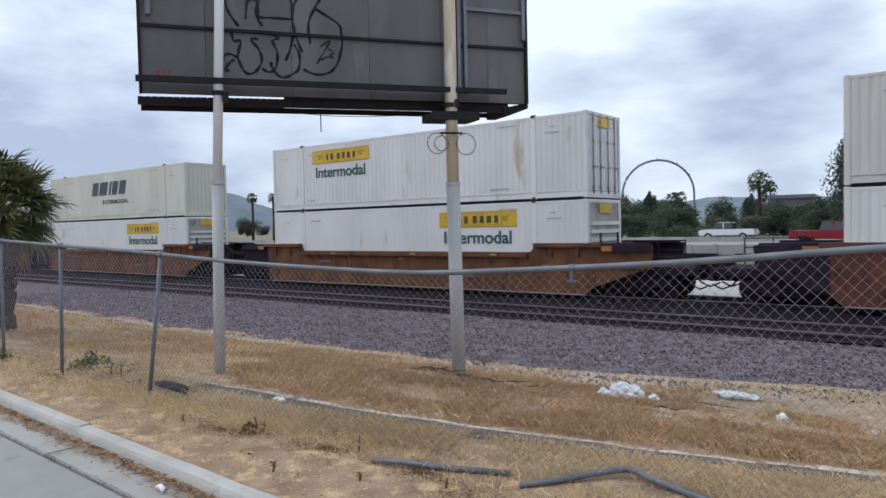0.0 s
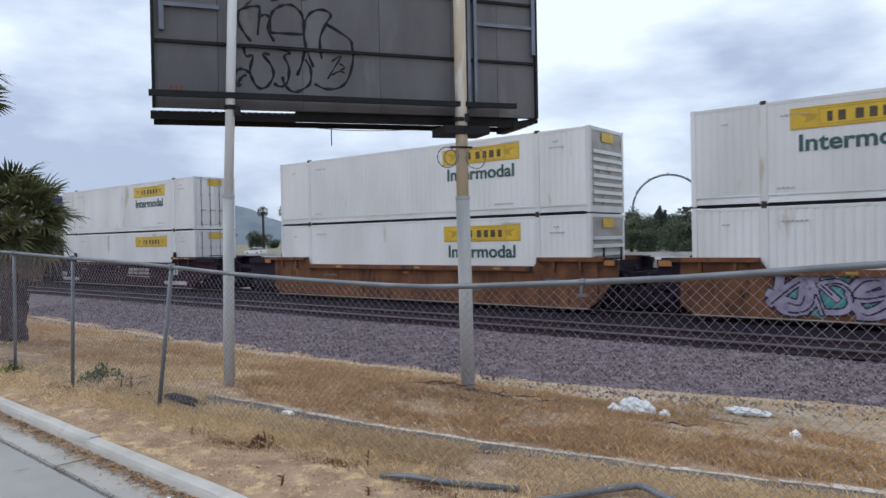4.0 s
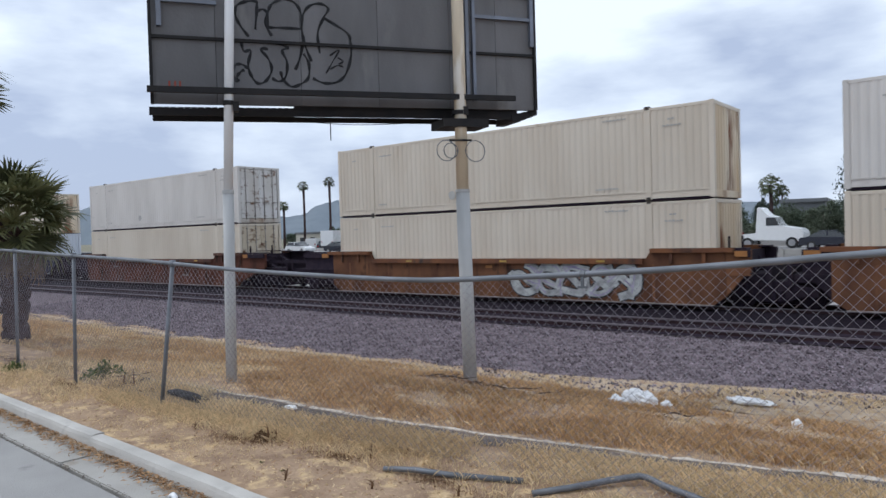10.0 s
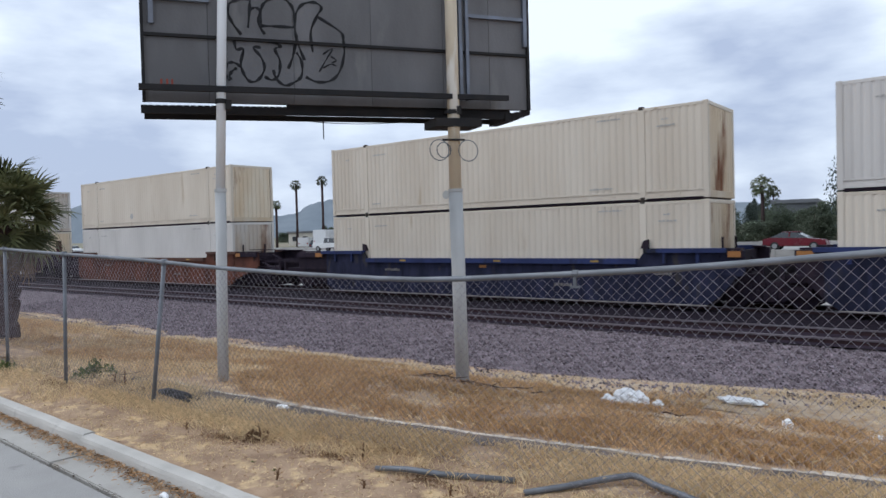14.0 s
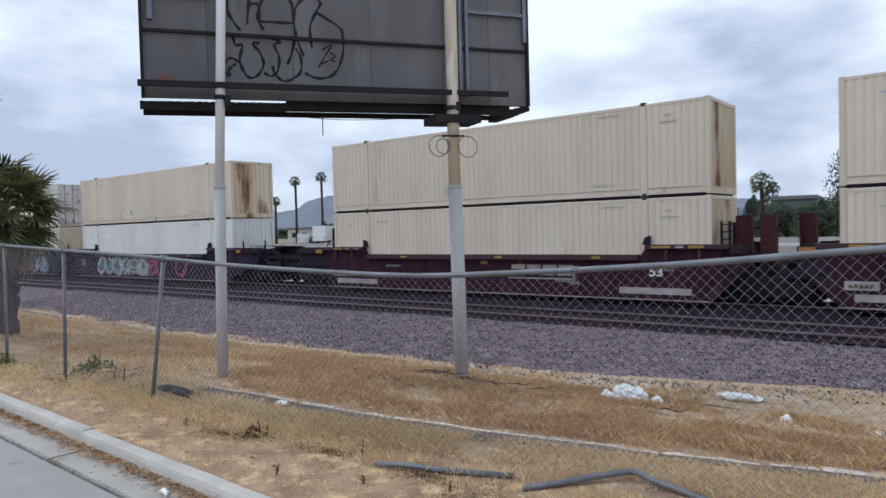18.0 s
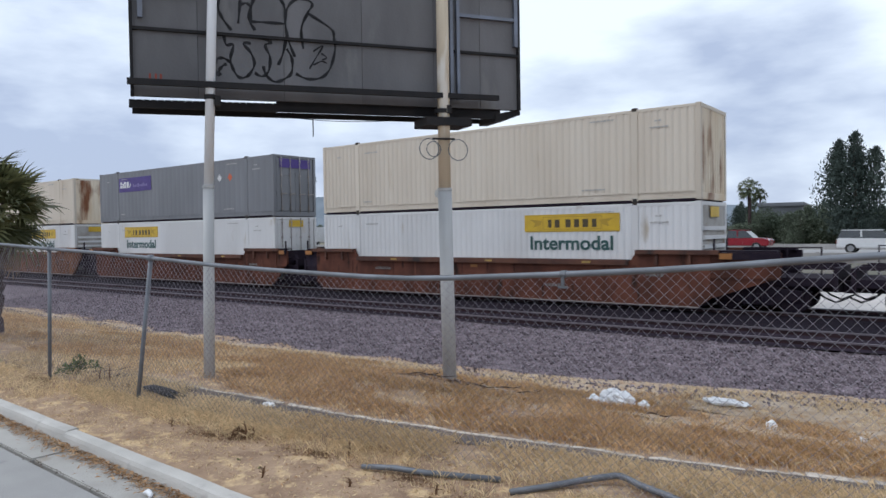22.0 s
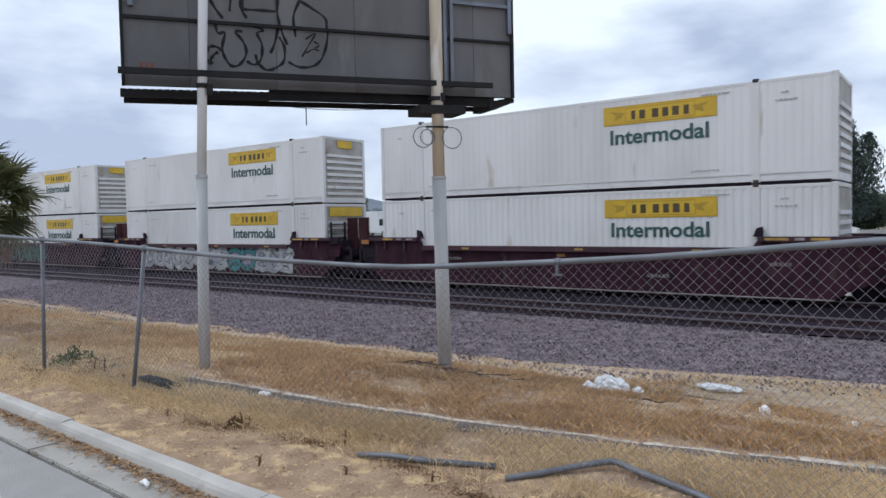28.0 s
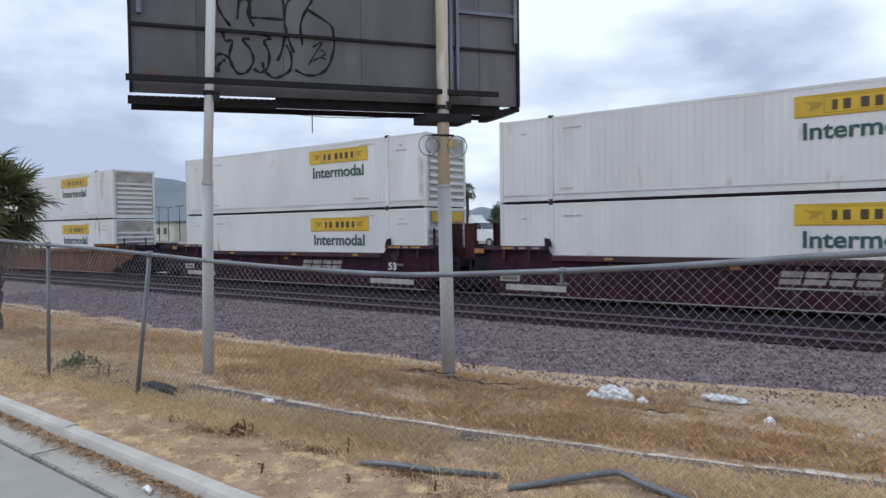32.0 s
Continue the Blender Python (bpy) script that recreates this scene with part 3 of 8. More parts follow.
def tube(bm, pts, r, seg=8, cap=True):
    """A round bar along points; r may be one radius or one for each point."""
    pts = [Vector(p) for p in pts]
    rs = r if isinstance(r, (list, tuple)) else [r] * len(pts)
    rings = []
    for i, p in enumerate(pts):
        d = (pts[min(i + 1, len(pts) - 1)] - pts[max(i - 1, 0)]).normalized()
        a = d.cross(Vector((0, 0, 1)) if abs(d.z) < 0.9 else Vector((1, 0, 0))).normalized()
        b = d.cross(a)
        rings.append([bm.verts.new(p + (a * math.cos(2 * math.pi * k / seg) + b * math.sin(2 * math.pi * k / seg)) * rs[i]) for k in range(seg)])
    for r0, r1 in zip(rings, rings[1:]):
        for k in range(seg):
            bm.faces.new((r0[k], r0[(k + 1) % seg], r1[(k + 1) % seg], r1[k]))
    if cap:
        bm.faces.new(rings[0][::-1])
        bm.faces.new(rings[-1])


def prism(bm, pts, y0, y1):
    """Extrude a polygon of (x, z) from y0 to y1."""
    a = [bm.verts.new((x, y0, z)) for x, z in pts]
    b = [bm.verts.new((x, y1, z)) for x, z in pts]
    bm.faces.new(a)
    bm.faces.new(b[::-1])
    for i in range(len(pts)):
        j = (i + 1) % len(pts)
        bm.faces.new((a[j], a[i], b[i], b[j]))


CACHE = {}


def mesh_of(key, fn, smooth=False):
    if key not in CACHE:
        bm = bmesh.new()
        fn(bm)
        bmesh.ops.recalc_face_normals(bm, faces=list(bm.faces))
        CACHE[key] = finish(bm, str(key[0] if isinstance(key, tuple) else key), smooth)
    return CACHE[key]


def finish(bm, name, smooth=False):
    me = bpy.data.meshes.new(name)
    bm.to_mesh(me)
    bm.free()
    me.materials.append(None)
    if smooth:
        me.polygons.foreach_set("use_smooth", [True] * len(me.polygons))
    return me


def put(name, me, material, parent=None, m=None, label=""):
    """One object on a mesh, with its own material, under a thing or a part."""
    ob = new(name, me)
    ob.material_slots[0].link = "OBJECT"
    ob.material_slots[0].material = M[material]
    if parent:
        ob.parent = parent
    if m is not None:
        ob.matrix_basis = m
    if label:
        ob["label"] = label
    return ob


def part(name, bm, material, parent=None, label="", smooth=False):
    bmesh.ops.recalc_face_normals(bm, faces=list(bm.faces))
    return put(name, finish(bm, name, smooth), material, parent, None, label)


def empty(name, m=None):
    ob = new(name)
    ob.empty_display_size = 0.2
    if m is not None:
        ob.matrix_basis = m
    return ob


def letters(text, width, height):
    """Flat lettering of the built-in font, in the plane y = 0, from x = 0 and z = 0."""
    key = ("letters", text, width, height)
    if key not in CACHE:
        cu = bpy.data.curves.new("letters", "FONT")
        cu.body, cu.extrude, cu.offset = text, 0.004, 0.024
        ob = bpy.data.objects.new("letters", cu)
        scene.collection.objects.link(ob)
        me = bpy.data.meshes.new_from_object(ob.evaluated_get(bpy.context.evaluated_depsgraph_get()))
        bpy.data.objects.remove(ob)
        co = np.empty(len(me.vertices) * 3)
        me.vertices.foreach_get("co", co)
        co = co.reshape(-1, 3)
        lo, hi = co.min(0), co.max(0)
        out = np.empty_like(co)
        out[:, 0] = (co[:, 0] - lo[0]) / (hi[0] - lo[0]) * width
        out[:, 2] = (co[:, 1] - lo[1]) / (hi[1] - lo[1]) * height
        out[:, 1] = -co[:, 2]
        me.vertices.foreach_set("co", out.ravel())
        me.materials.clear()
        me.materials.append(None)
        CACHE[key] = me
    return CACHE[key]


def cloud_mesh(name, tris):
    """A mesh of loose triangles, an (n, 3, 3) array."""
    n = len(tris)
    me = bpy.data.meshes.new(name)
    me.vertices.add(n * 3)
    me.vertices.foreach_set("co", np.ascontiguousarray(tris, dtype=np.float32).ravel())
    me.loops.add(n * 3)
    me.loops.foreach_set("vertex_index", np.arange(n * 3, dtype=np.int32))
    me.polygons.add(n)
    me.polygons.foreach_set("loop_start", np.arange(0, n * 3, 3, dtype=np.int32))
    me.update(calc_edges=True)
    me.materials.append(None)
    return me

# ---- the ground ----
def lerp(v, xs, ys):
    return float(np.interp(v, xs, ys))


def kerb_shift(x):
    """How far the kerb line swings out from parallel to the railway."""
    return lerp(x, [-15.0, 1.7], [0.353, -0.35])


G_Y = [-900, 2.9, 3.05, 3.14, 4.5, 5.5, 7.0, 8.3, 9.5, 10.6, 24.0, 57.7, 58.4, 90.0, 400.0, 2600.0]
G_Z = [-0.3, -0.3, -0.2, -0.035, 0.0, -0.08, -0.28, -0.5, -0.75, -0.95, -1.0, -1.0, -0.6, -0.6, -0.6, -2.0]


def ground_z(x, y):
    sh = kerb_shift(x)
    if y < 3.14 + sh:
        base = y - sh
    elif y < 4.5:
        base = 3.14 + (y - 3.14 - sh) * 1.36 / (1.36 - sh)
    else:
        base = y
    z = lerp(base, G_Y, G_Z)
    if 3.14 + sh < y < 11.5:
        z += 0.05 * noise.noise(Vector((x * 0.45, y * 0.45, 0))) + 0.025 * noise.noise(Vector((x * 1.7, y * 1.7, 3)))
        z += 0.10 * math.exp(-((x + 6.4) ** 2 + (y - 8.2) ** 2) / 0.9)
    return z


def build_ground():
    xs = [-1500, -900, -400, -200, -120, -80, -60] + [-45 + 0.5 * i for i in range(110)] + [11, 14, 20, 40, 80, 200, 500, 1500]
    ys = [-900, -300, -100, -30, -8, 0, 2, 2.9, 3.05, 3.14, 3.3] + [3.5 + 0.25 * i for i in range(34)] + [12.3, 13, 16, 20, 24, 30, 40, 57.7, 58.4, 70, 90, 150, 250, 400, 800, 1600, 2600]
    bm = bmesh.new()
    def line(x, y):
        sh = kerb_shift(x)
        return y if y < 2.5 or y > 4.5 else y + sh if y < 3.2 else 3.14 + sh + (y - 3.14) * (1.36 - sh) / 1.36
    grid = [[bm.verts.new((x, line(x, y), ground_z(x, line(x, y)))) for y in ys] for x in xs]
    for i in range(len(xs) - 1):
        for j in range(len(ys) - 1):
            bm.faces.new((grid[i][j], grid[i + 1][j], grid[i + 1][j + 1], grid[i][j + 1]))
    ob = part("ground", bm, "dirt", smooth=True)
    tagged(ob, "dry sandy dirt verge sloping down to the railway", "ground", kind="structure")


build_ground()


def slab(name, label, category, material, x0, x1, y0, y1, z0, z1):
    bm = bmesh.new()
    box(bm, x0, x1, y0, y1, z0, z1)
    return tagged(part(name, bm, material), label, category, kind="structure")


bm = bmesh.new()
edge = [(300.0, 2.268), (1.7, 2.268), (-15.0, 2.971), (-300.0, 2.971)]
flat = [(-300.0, -9.0), (300.0, -9.0)] + edge
lo, hi = [bm.verts.new((x, y, -0.5)) for x, y in flat], [bm.verts.new((x, y, -0.150)) for x, y in flat]
bm.faces.new(lo[::-1])
bm.faces.new(hi)
for i in range(6):
    bm.faces.new((lo[i], lo[(i + 1) % 6], hi[(i + 1) % 6], hi[i]))
tagged(part("road", bm, "asphalt"), "worn grey asphalt street beside the railway verge", "road", kind="structure")
slab("pavement_yard", "pale concrete service strip behind the railway tracks", "pavement", "concrete", -700, 700, 24.3, 33.0, -1.2, -0.86)
slab("scrub_ground", "dull scrub and dirt between the tracks and the freeway", "ground", "scrub", -700, 700, 33.0, 57.4, -1.3, -0.90)
slab("freeway", "grey concrete freeway behind the railway", "road", "freeway", -1400, 1400, 58.5, 80.0, -1.0, -0.30)
slab("far_ground", "dry ground and scrub beyond the freeway", "ground", "farland", -2500, 2500, 81.0, 3500, -1.5, -0.45)

gutter = tagged(empty("gutter"), "pale concrete gutter slabs along the kerb with cracked joints", "gutter", kind="structure")
for i in range(16):
    bm = bmesh.new()
    x0 = -37.2 + i * 3.05
    bbox(bm, 0.008, 3.045, 2.645 + 0.012 * math.sin(i * 2.1), 3.02, -0.4, -0.138 + 0.004 * math.sin(i), 0.01)
    turn = math.degrees(math.atan2(kerb_shift(x0 + 3.05) - kerb_shift(x0), 3.05))
    part("slab", bm, "gutter", gutter).matrix_basis = pose(x0, kerb_shift(x0), 0, 0, 0, turn)

kerb = tagged(empty("kerb"), "weathered concrete kerb between the street and the dirt verge", "kerb", kind="structure")


def kerb_piece(bm):
    pts = [(2.995, -0.4), (3.0, -0.16), (3.018, -0.065), (3.03, -0.036), (3.055, -0.025), (3.13, -0.021), (3.145, -0.035), (3.145, -0.4)]
    n = 7
    rows = []
    for k in range(n):
        x = 0.006 + k * 3.038 / (n - 1)
        rows.append([bm.verts.new((x, y + 0.004 * math.sin(x * 5 + z * 20), z + 0.004 * math.sin(x * 7))) for y, z in pts])
    for a, b in zip(rows, rows[1:]):
        for j in range(len(pts)):
            q = (j + 1) % len(pts)
            bm.faces.new((a[j], b[j], b[q], a[q]))
    bm.faces.new(rows[0][::-1])
    bm.faces.new(rows[-1])


for i in range(16):
    put("kerb_block", mesh_of("kerb_block", kerb_piece), "kerb", kerb, pose(-37.45 + i * 3.05, kerb_shift(-37.45 + i * 3.05) + 0.01 * math.sin(i * 1.7), 0.004 * math.sin(i * 2.3), 0, 0, math.degrees(math.atan2(kerb_shift(-34.4 + i * 3.05) - kerb_shift(-37.45 + i * 3.05), 3.05))))


# ---- railway ----
def toe_y(x):
    return lerp(x, [-60, -28, -15, -8.6, -5.2, -1.3, 4], [11.6, 11.2, 10.6, 10.9, 11.6, 12.6, 13.2])


def ballast_z(x, y):
    t = toe_y(x)
    if y < t:
        return -1.05
    z = lerp(y, [t, 15.4, 16.0, 19.0, 20.2, 21.0, 23.8, 24.6, 26.0], [-0.98, -0.78, -0.755, -0.765, -0.83, -0.80, -0.80, -0.83, -1.1])
    return z + 0.03 * noise.noise(Vector((x * 0.9, y * 0.9, 9))) + 0.02 * noise.noise(Vector((x * 3, y * 3, 5)))


def build_ballast():
    bm = bmesh.new()
    xs = [-400, -200, -120, -80, -60] + [-50 + 0.4 * i for i in range(155)] + [13, 18, 30, 60, 150, 400]
    ys = [10.4, 10.8] + [11.0 + 0.2 * i for i in range(26)] + [16.5, 17, 18, 19, 20, 21, 22, 23, 24, 25, 26]
    grid = [[bm.verts.new((x, y + (0.12 * noise.noise(Vector((x, y, 2))) if y < 16 else 0), ballast_z(x, y))) for y in ys] for x in xs]
    for i in range(len(xs) - 1):
        for j in range(len(ys) - 1):
            bm.faces.new((grid[i][j], grid[i + 1][j], grid[i + 1][j + 1], grid[i][j + 1]))
    tagged(part("ballast_bed", bm, "ballast", smooth=True), "grey mauve crushed stone ballast shoulder under the tracks", "ballast", kind="structure")
    rng = np.random.default_rng(5)
    n = 24000
    x, u = rng.uniform(-34, 6, n), rng.uniform(0, 1, n)
    tris = []
    corner = np.array([(1, 0, 0), (0, 1, 0), (-1, 0, 0), (0, -1, 0), (0, 0, 1), (0, 0, -1)], float)
    faces = [(0, 1, 4), (1, 2, 4), (2, 3, 4), (3, 0, 4), (1, 0, 5), (2, 1, 5), (3, 2, 5), (0, 3, 5)]
    for i in range(n):
        t = toe_y(x[i]) - 0.15
        y = t + u[i] * (16.0 - t) if i % 12 else t - 0.7 * u[i] ** 2
        r = rng.uniform(0.014, 0.036)
        p = corner * r * rng.uniform(0.6, 1.3, (6, 3))
        a = rng.uniform(0, 6.3)
        p = p @ np.array([[math.cos(a), math.sin(a), 0.3], [-math.sin(a), math.cos(a), 0], [-0.3, 0, 1]])
        p += (x[i], y, (ballast_z(x[i], y) if y > t + 0.16 else max(ballast_z(x[i], t + 0.16), ground_z(x[i], y)) + 0.01) + r * 0.35)
        tris.extend(p[list(f)] for f in faces)
    me = cloud_mesh("loose_stones", np.array(tris))
    tagged(put("loose_stones", me, "stone"), "loose crushed stones on the ballast shoulder", "stones", kind="stuff")


build_ballast()

RAIL_TOP = -0.645
# the far bed is painted dark for the shade below the train
for nm, m, y0, y1, words in (("near_bed", "mauvebed", 16.0, 18.55, "dark mauve ballast of the empty track"), ("far_bed", "shaded_bed", 18.55, 24.2, "oil-stained ballast with the train's shade painted in")):
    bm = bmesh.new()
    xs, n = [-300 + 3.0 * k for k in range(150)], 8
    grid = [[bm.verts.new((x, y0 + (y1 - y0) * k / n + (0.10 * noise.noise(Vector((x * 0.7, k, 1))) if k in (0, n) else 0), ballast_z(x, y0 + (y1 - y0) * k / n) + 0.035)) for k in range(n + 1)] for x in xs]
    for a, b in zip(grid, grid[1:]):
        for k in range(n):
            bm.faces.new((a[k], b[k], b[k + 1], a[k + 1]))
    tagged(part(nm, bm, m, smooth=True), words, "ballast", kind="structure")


def rail_head(bm):
    box(bm, -420, 420, -0.035, 0.035, -0.035, 0.0)


def rail_web(bm):
    box(bm, -420, 420, -0.012, 0.012, -0.155, -0.0352)
    box(bm, -420, 420, -0.072, 0.072, -0.18, -0.1552)


def sleeper(bm):
    bbox(bm, -0.115, 0.115, -1.29, 1.29, -0.16, 0.0, 0.012)


for name, yc, top, label in (("near_track", 17.15, -0.600, "empty railway track with worn steel rails on wooden sleepers"), ("far_track", 22.495, RAIL_TOP, "railway track with worn steel rails under the freight train")):
    track = tagged(empty(name, pose(0, yc, top)), label, "railway track", kind="structure")
    for side in (-0.75, 0.75):
        r = put("rail", mesh_of("rail_web", rail_web), "railside", track, pose(0, side, 0))
        put("rail_head", mesh_of("rail_head", rail_head), "rail", r, None, "worn shiny rail head")
    for i in range(105):
        put("sleeper", mesh_of("sleeper", sleeper), "tie", track, pose(-48 + i * 0.54, 0.02 * math.sin(i * 3.1), -0.19))


# ---- freight train: containers ----
CL, CW, CH = 16.15, 2.59, 2.90
LP = (2.05, 14.10)


def side_sheet(pitch, depth):
    def fn(bm):
        pts = []
        for a, b in ((0.16, LP[0] - 0.11), (LP[0] + 0.11, LP[1] - 0.11), (LP[1] + 0.11, CL - 0.16)):
            n = max(2, round((b - a) / pitch))
            p = (b - a) / n
            for k in range(n):
                x = a + k * p
                pts += [(x, depth), (x + 0.20 * p, depth), (x + 0.40 * p, 0.0), (x + 0.80 * p, 0.0)]
            pts.append((b, depth))
        lo = [bm.verts.new((x, y, 0.30)) for x, y in pts]
        hi = [bm.verts.new((x, y, CH - 0.11)) for x, y in pts]
        for i in range(len(pts) - 1):
            bm.faces.new((lo[i], lo[i + 1], hi[i + 1], hi[i]))
    return fn


def c_body(bm):
    # floor, roof with cross bows, blank trailing end
    box(bm, 0.03, CL - 0.05, 0.06, CW - 0.06, 0.10, 0.16)
    box(bm, 0.03, CL - 0.05, 0.05, CW - 0.05, CH - 0.055, CH - 0.03)
    for i in range(27):
        x = 0.3 + i * 0.6
        box(bm, x, x + 0.07, 0.06, CW - 0.06, CH - 0.03, CH - 0.018)
    box(bm, 0.0, 0.04, 0.12, CW - 0.12, 0.16, CH - 0.1)


def c_bottom_rail(bm):
    box(bm, 0.12, CL - 0.12, 0.0, 0.05, 0.06, 0.13)
    box(bm, 0.12, CL - 0.12, 0.022, 0.05, 0.13, 0.26)
    box(bm, 0.12, CL - 0.12, 0.0, 0.05, 0.26, 0.30)
    for i in range(30):
        x = 0.45 + i * 0.525
        box(bm, x, x + 0.14, 0.004, 0.018, 0.16, 0.21)


# dark underside strip, added for the line of shade between stacked boxes
def c_underside(bm):
    box(bm, 0.10, CL - 0.10, 0.035, CW - 0.035, -0.012, 0.062)


def c_top_rail(bm):
    bbox(bm, 0.12, CL - 0.12, -0.004, 0.06, CH - 0.125, CH - 0.025, 0.012)


def c_post(bm):
    bbox(bm, 0, 0.16, -0.004, 0.14, 0.02, CH - 0.005, 0.012)


def c_lift_post(bm):
    bbox(bm, -0.11, 0.11, -0.006, 0.06, 0.02, CH - 0.01, 0.010)


def c_casting(bm):
    bbox(bm, -0.09, 0.09, -0.012, 0.13, -0.06, 0.06, 0.015)
    box(bm, -0.05, 0.05, -0.016, -0.010, -0.03, 0.03)


def c_nose_plain(bm):
    pts = []
    for i in range(9):
        y = 0.16 + i * 0.2525
        pts += [(y, -0.05), (y + 0.09, -0.05), (y + 0.125, -0.015), (y + 0.215, -0.015)]
    pts.append((CW - 0.16, -0.05))
    lo = [bm.verts.new((CL + d, y, 0.22)) for y, d in pts]
    hi = [bm.verts.new((CL + d, y, CH - 0.12)) for y, d in pts]
    for i in range(len(pts) - 1):
        bm.faces.new((lo[i], lo[i + 1], hi[i + 1], hi[i]))


def c_nose_rib(bm):
    box(bm, CL - 0.07, CL - 0.03, 0.14, CW - 0.14, 0.12, CH - 0.12)


def c_nose_bar(bm):
    prism_x(bm, [(0.20, 0), (CW - 0.20, 0), (CW - 0.20, 0.12), (0.20, 0.12)], CL - 0.03, CL + 0.03)


def prism_x(bm, pts, x0, x1):
    a = [bm.verts.new((x0, y, z)) for y, z in pts]
    b = [bm.verts.new((x1, y, z)) for y, z in pts]
    bm.faces.new(a)
    bm.faces.new(b[::-1])
    for i in range(len(pts)):
        j = (i + 1) % len(pts)
        bm.faces.new((a[i], a[j], b[j], b[i]))


def c_end_sill(bm):
    bbox(bm, CL - 0.13, CL - 0.006, 0.10, CW - 0.10, 0.02, 0.24, 0.012)


def c_end_head(bm):
    bbox(bm, CL - 0.13, CL - 0.006, 0.10, CW - 0.10, CH - 0.13, CH - 0.01, 0.012)


def c_door(bm):
    w = CW / 2 - 0.17
    bbox(bm, CL - 0.07, CL - 0.03, 0.0, w, 0.26, CH - 0.14, 0.01)
    for k in range(5):
        z = 0.45 + k * 0.5
        box(bm, CL - 0.03, CL - 0.016, 0.05, w - 0.05, z, z + 0.20)


def c_rod(bm):
    tube(bm, [(CL + 0.012, 0, 0.16), (CL + 0.012, 0, CH - 0.06)], 0.022, 6)
    for z in (0.35, 1.0, 1.9, 2.6):
        box(bm, CL - 0.02, CL + 0.03, -0.05, 0.05, z, z + 0.06)
    box(bm, CL + 0.01, CL + 0.035, -0.02, 0.30, 1.05, 1.09)


def plate(x0, x1, z0, z1):
    return lambda bm: box(bm, x0, x1, -0.004, 0.0, z0, z1)


def row_of_bars(w, h):
    """A line of stencilled bars joined along the foot."""
    def fn(bm):
        pts, n = [(0.0, 0.0)], int(w / 0.12)
        top = []
        for k in range(n):
            u, z = k * 0.12, h * (1.0 if k % 3 else 0.8)
            top += [(u, z), (u + 0.085, z)] + ([(u + 0.085, 0.15 * h), (u + 0.12, 0.15 * h)] if k < n - 1 else [])
        prism(bm, [(0.0, 0.0), (top[-1][0], 0.0)] + top[::-1], -0.004, 0.0)
    return fn


STYLE = {
    # kind: (side material, post material, nose material, corrugation pitch, depth, label, category)
    "jb": ("jbwhite", "jbwhite", "jbwhite", 0.235, 0.007, "white steel shipping container with a yellow banner and green lettering"),
    "jbc": ("jbwhite", "jbwhite", "jbwhite", 0.235, 0.014, "white corrugated shipping container with a yellow banner and green lettering"),
    "swift": ("swift", "swift", "swift", 0.61, 0.010, "ivory smooth-sided shipping container with slanted navy lettering"),
    "grey": ("grey", "grey", "grey", 0.40, 0.009, "slate grey shipping container with a purple banner"),
    "cream": ("cream", "cream", "cream_rusty", 0.235, 0.016, "cream corrugated shipping container with rust runs on its end"),
    "greywhite": ("greywhite", "greywhite", "grey_rusty", 0.235, 0.015, "weathered light grey corrugated shipping container"),
    "white": ("white", "white", "white", 0.235, 0.014, "plain white corrugated shipping container"),
    "bluewhite": ("bluewhite", "bluewhite", "bluewhite", 0.27, 0.022, "pale blue-white corrugated shipping container"),
}
TRAIN = []


def slab_mark(w, h, slant):
    """A plain slab, upright or slanted."""
    return lambda bm: prism(bm, [(0, 0), (w, 0), (w + slant, h), (slant, h)], -0.010, -0.004)


def yellow_banner(c, x, text=True):
    b = put("banner", mesh_of("banner", lambda bm: bbox(bm, 0, 3.5, -0.006, 0.0, 2.02, 2.61, 0.002)), "yellow", c, pose(x, -0.004, 0), "yellow banner with dark brand shapes")
    def scrolls(bm):
        for a, s in ((0.2, 1), (3.3, -1)):
            prism(bm, [(a, 2.46), (a + 0.5 * s, 2.40), (a + 0.42 * s, 2.26), (a + 0.16 * s, 2.18), (a + 0.22 * s, 2.33)][::s], -0.010, -0.004)
        for z in (2.515, 2.095):
            box(bm, 0.72, 2.88, -0.010, -0.004, z, z + 0.022)
        for u in (0.72, 2.858):
            box(bm, u, u + 0.022, -0.010, -0.004, 2.118, 2.514)
        for z in (2.04, 2.575):
            box(bm, 0.03, 3.47, -0.010, -0.004, z, z + 0.015)
    for u, w in ((0.92, 0.18), (1.18, 0.25), (1.58, 0.27), (1.90, 0.25), (2.20, 0.28), (2.54, 0.22)):
        put("brand_mark", mesh_of(("brand_mark", w), slab_mark(w * 0.72, 0.27, 0.0)), "ink", b, pose(u, 0, 2.165))
    put("scroll", mesh_of("banner_scroll", scrolls), "ochre", b, None, "ochre printed scrolls")
    if text:
        put("lettering", letters("Intermodal", 3.05, 0.47), "green", c, pose(x + 0.22, -0.006, 1.41), "green lettering")


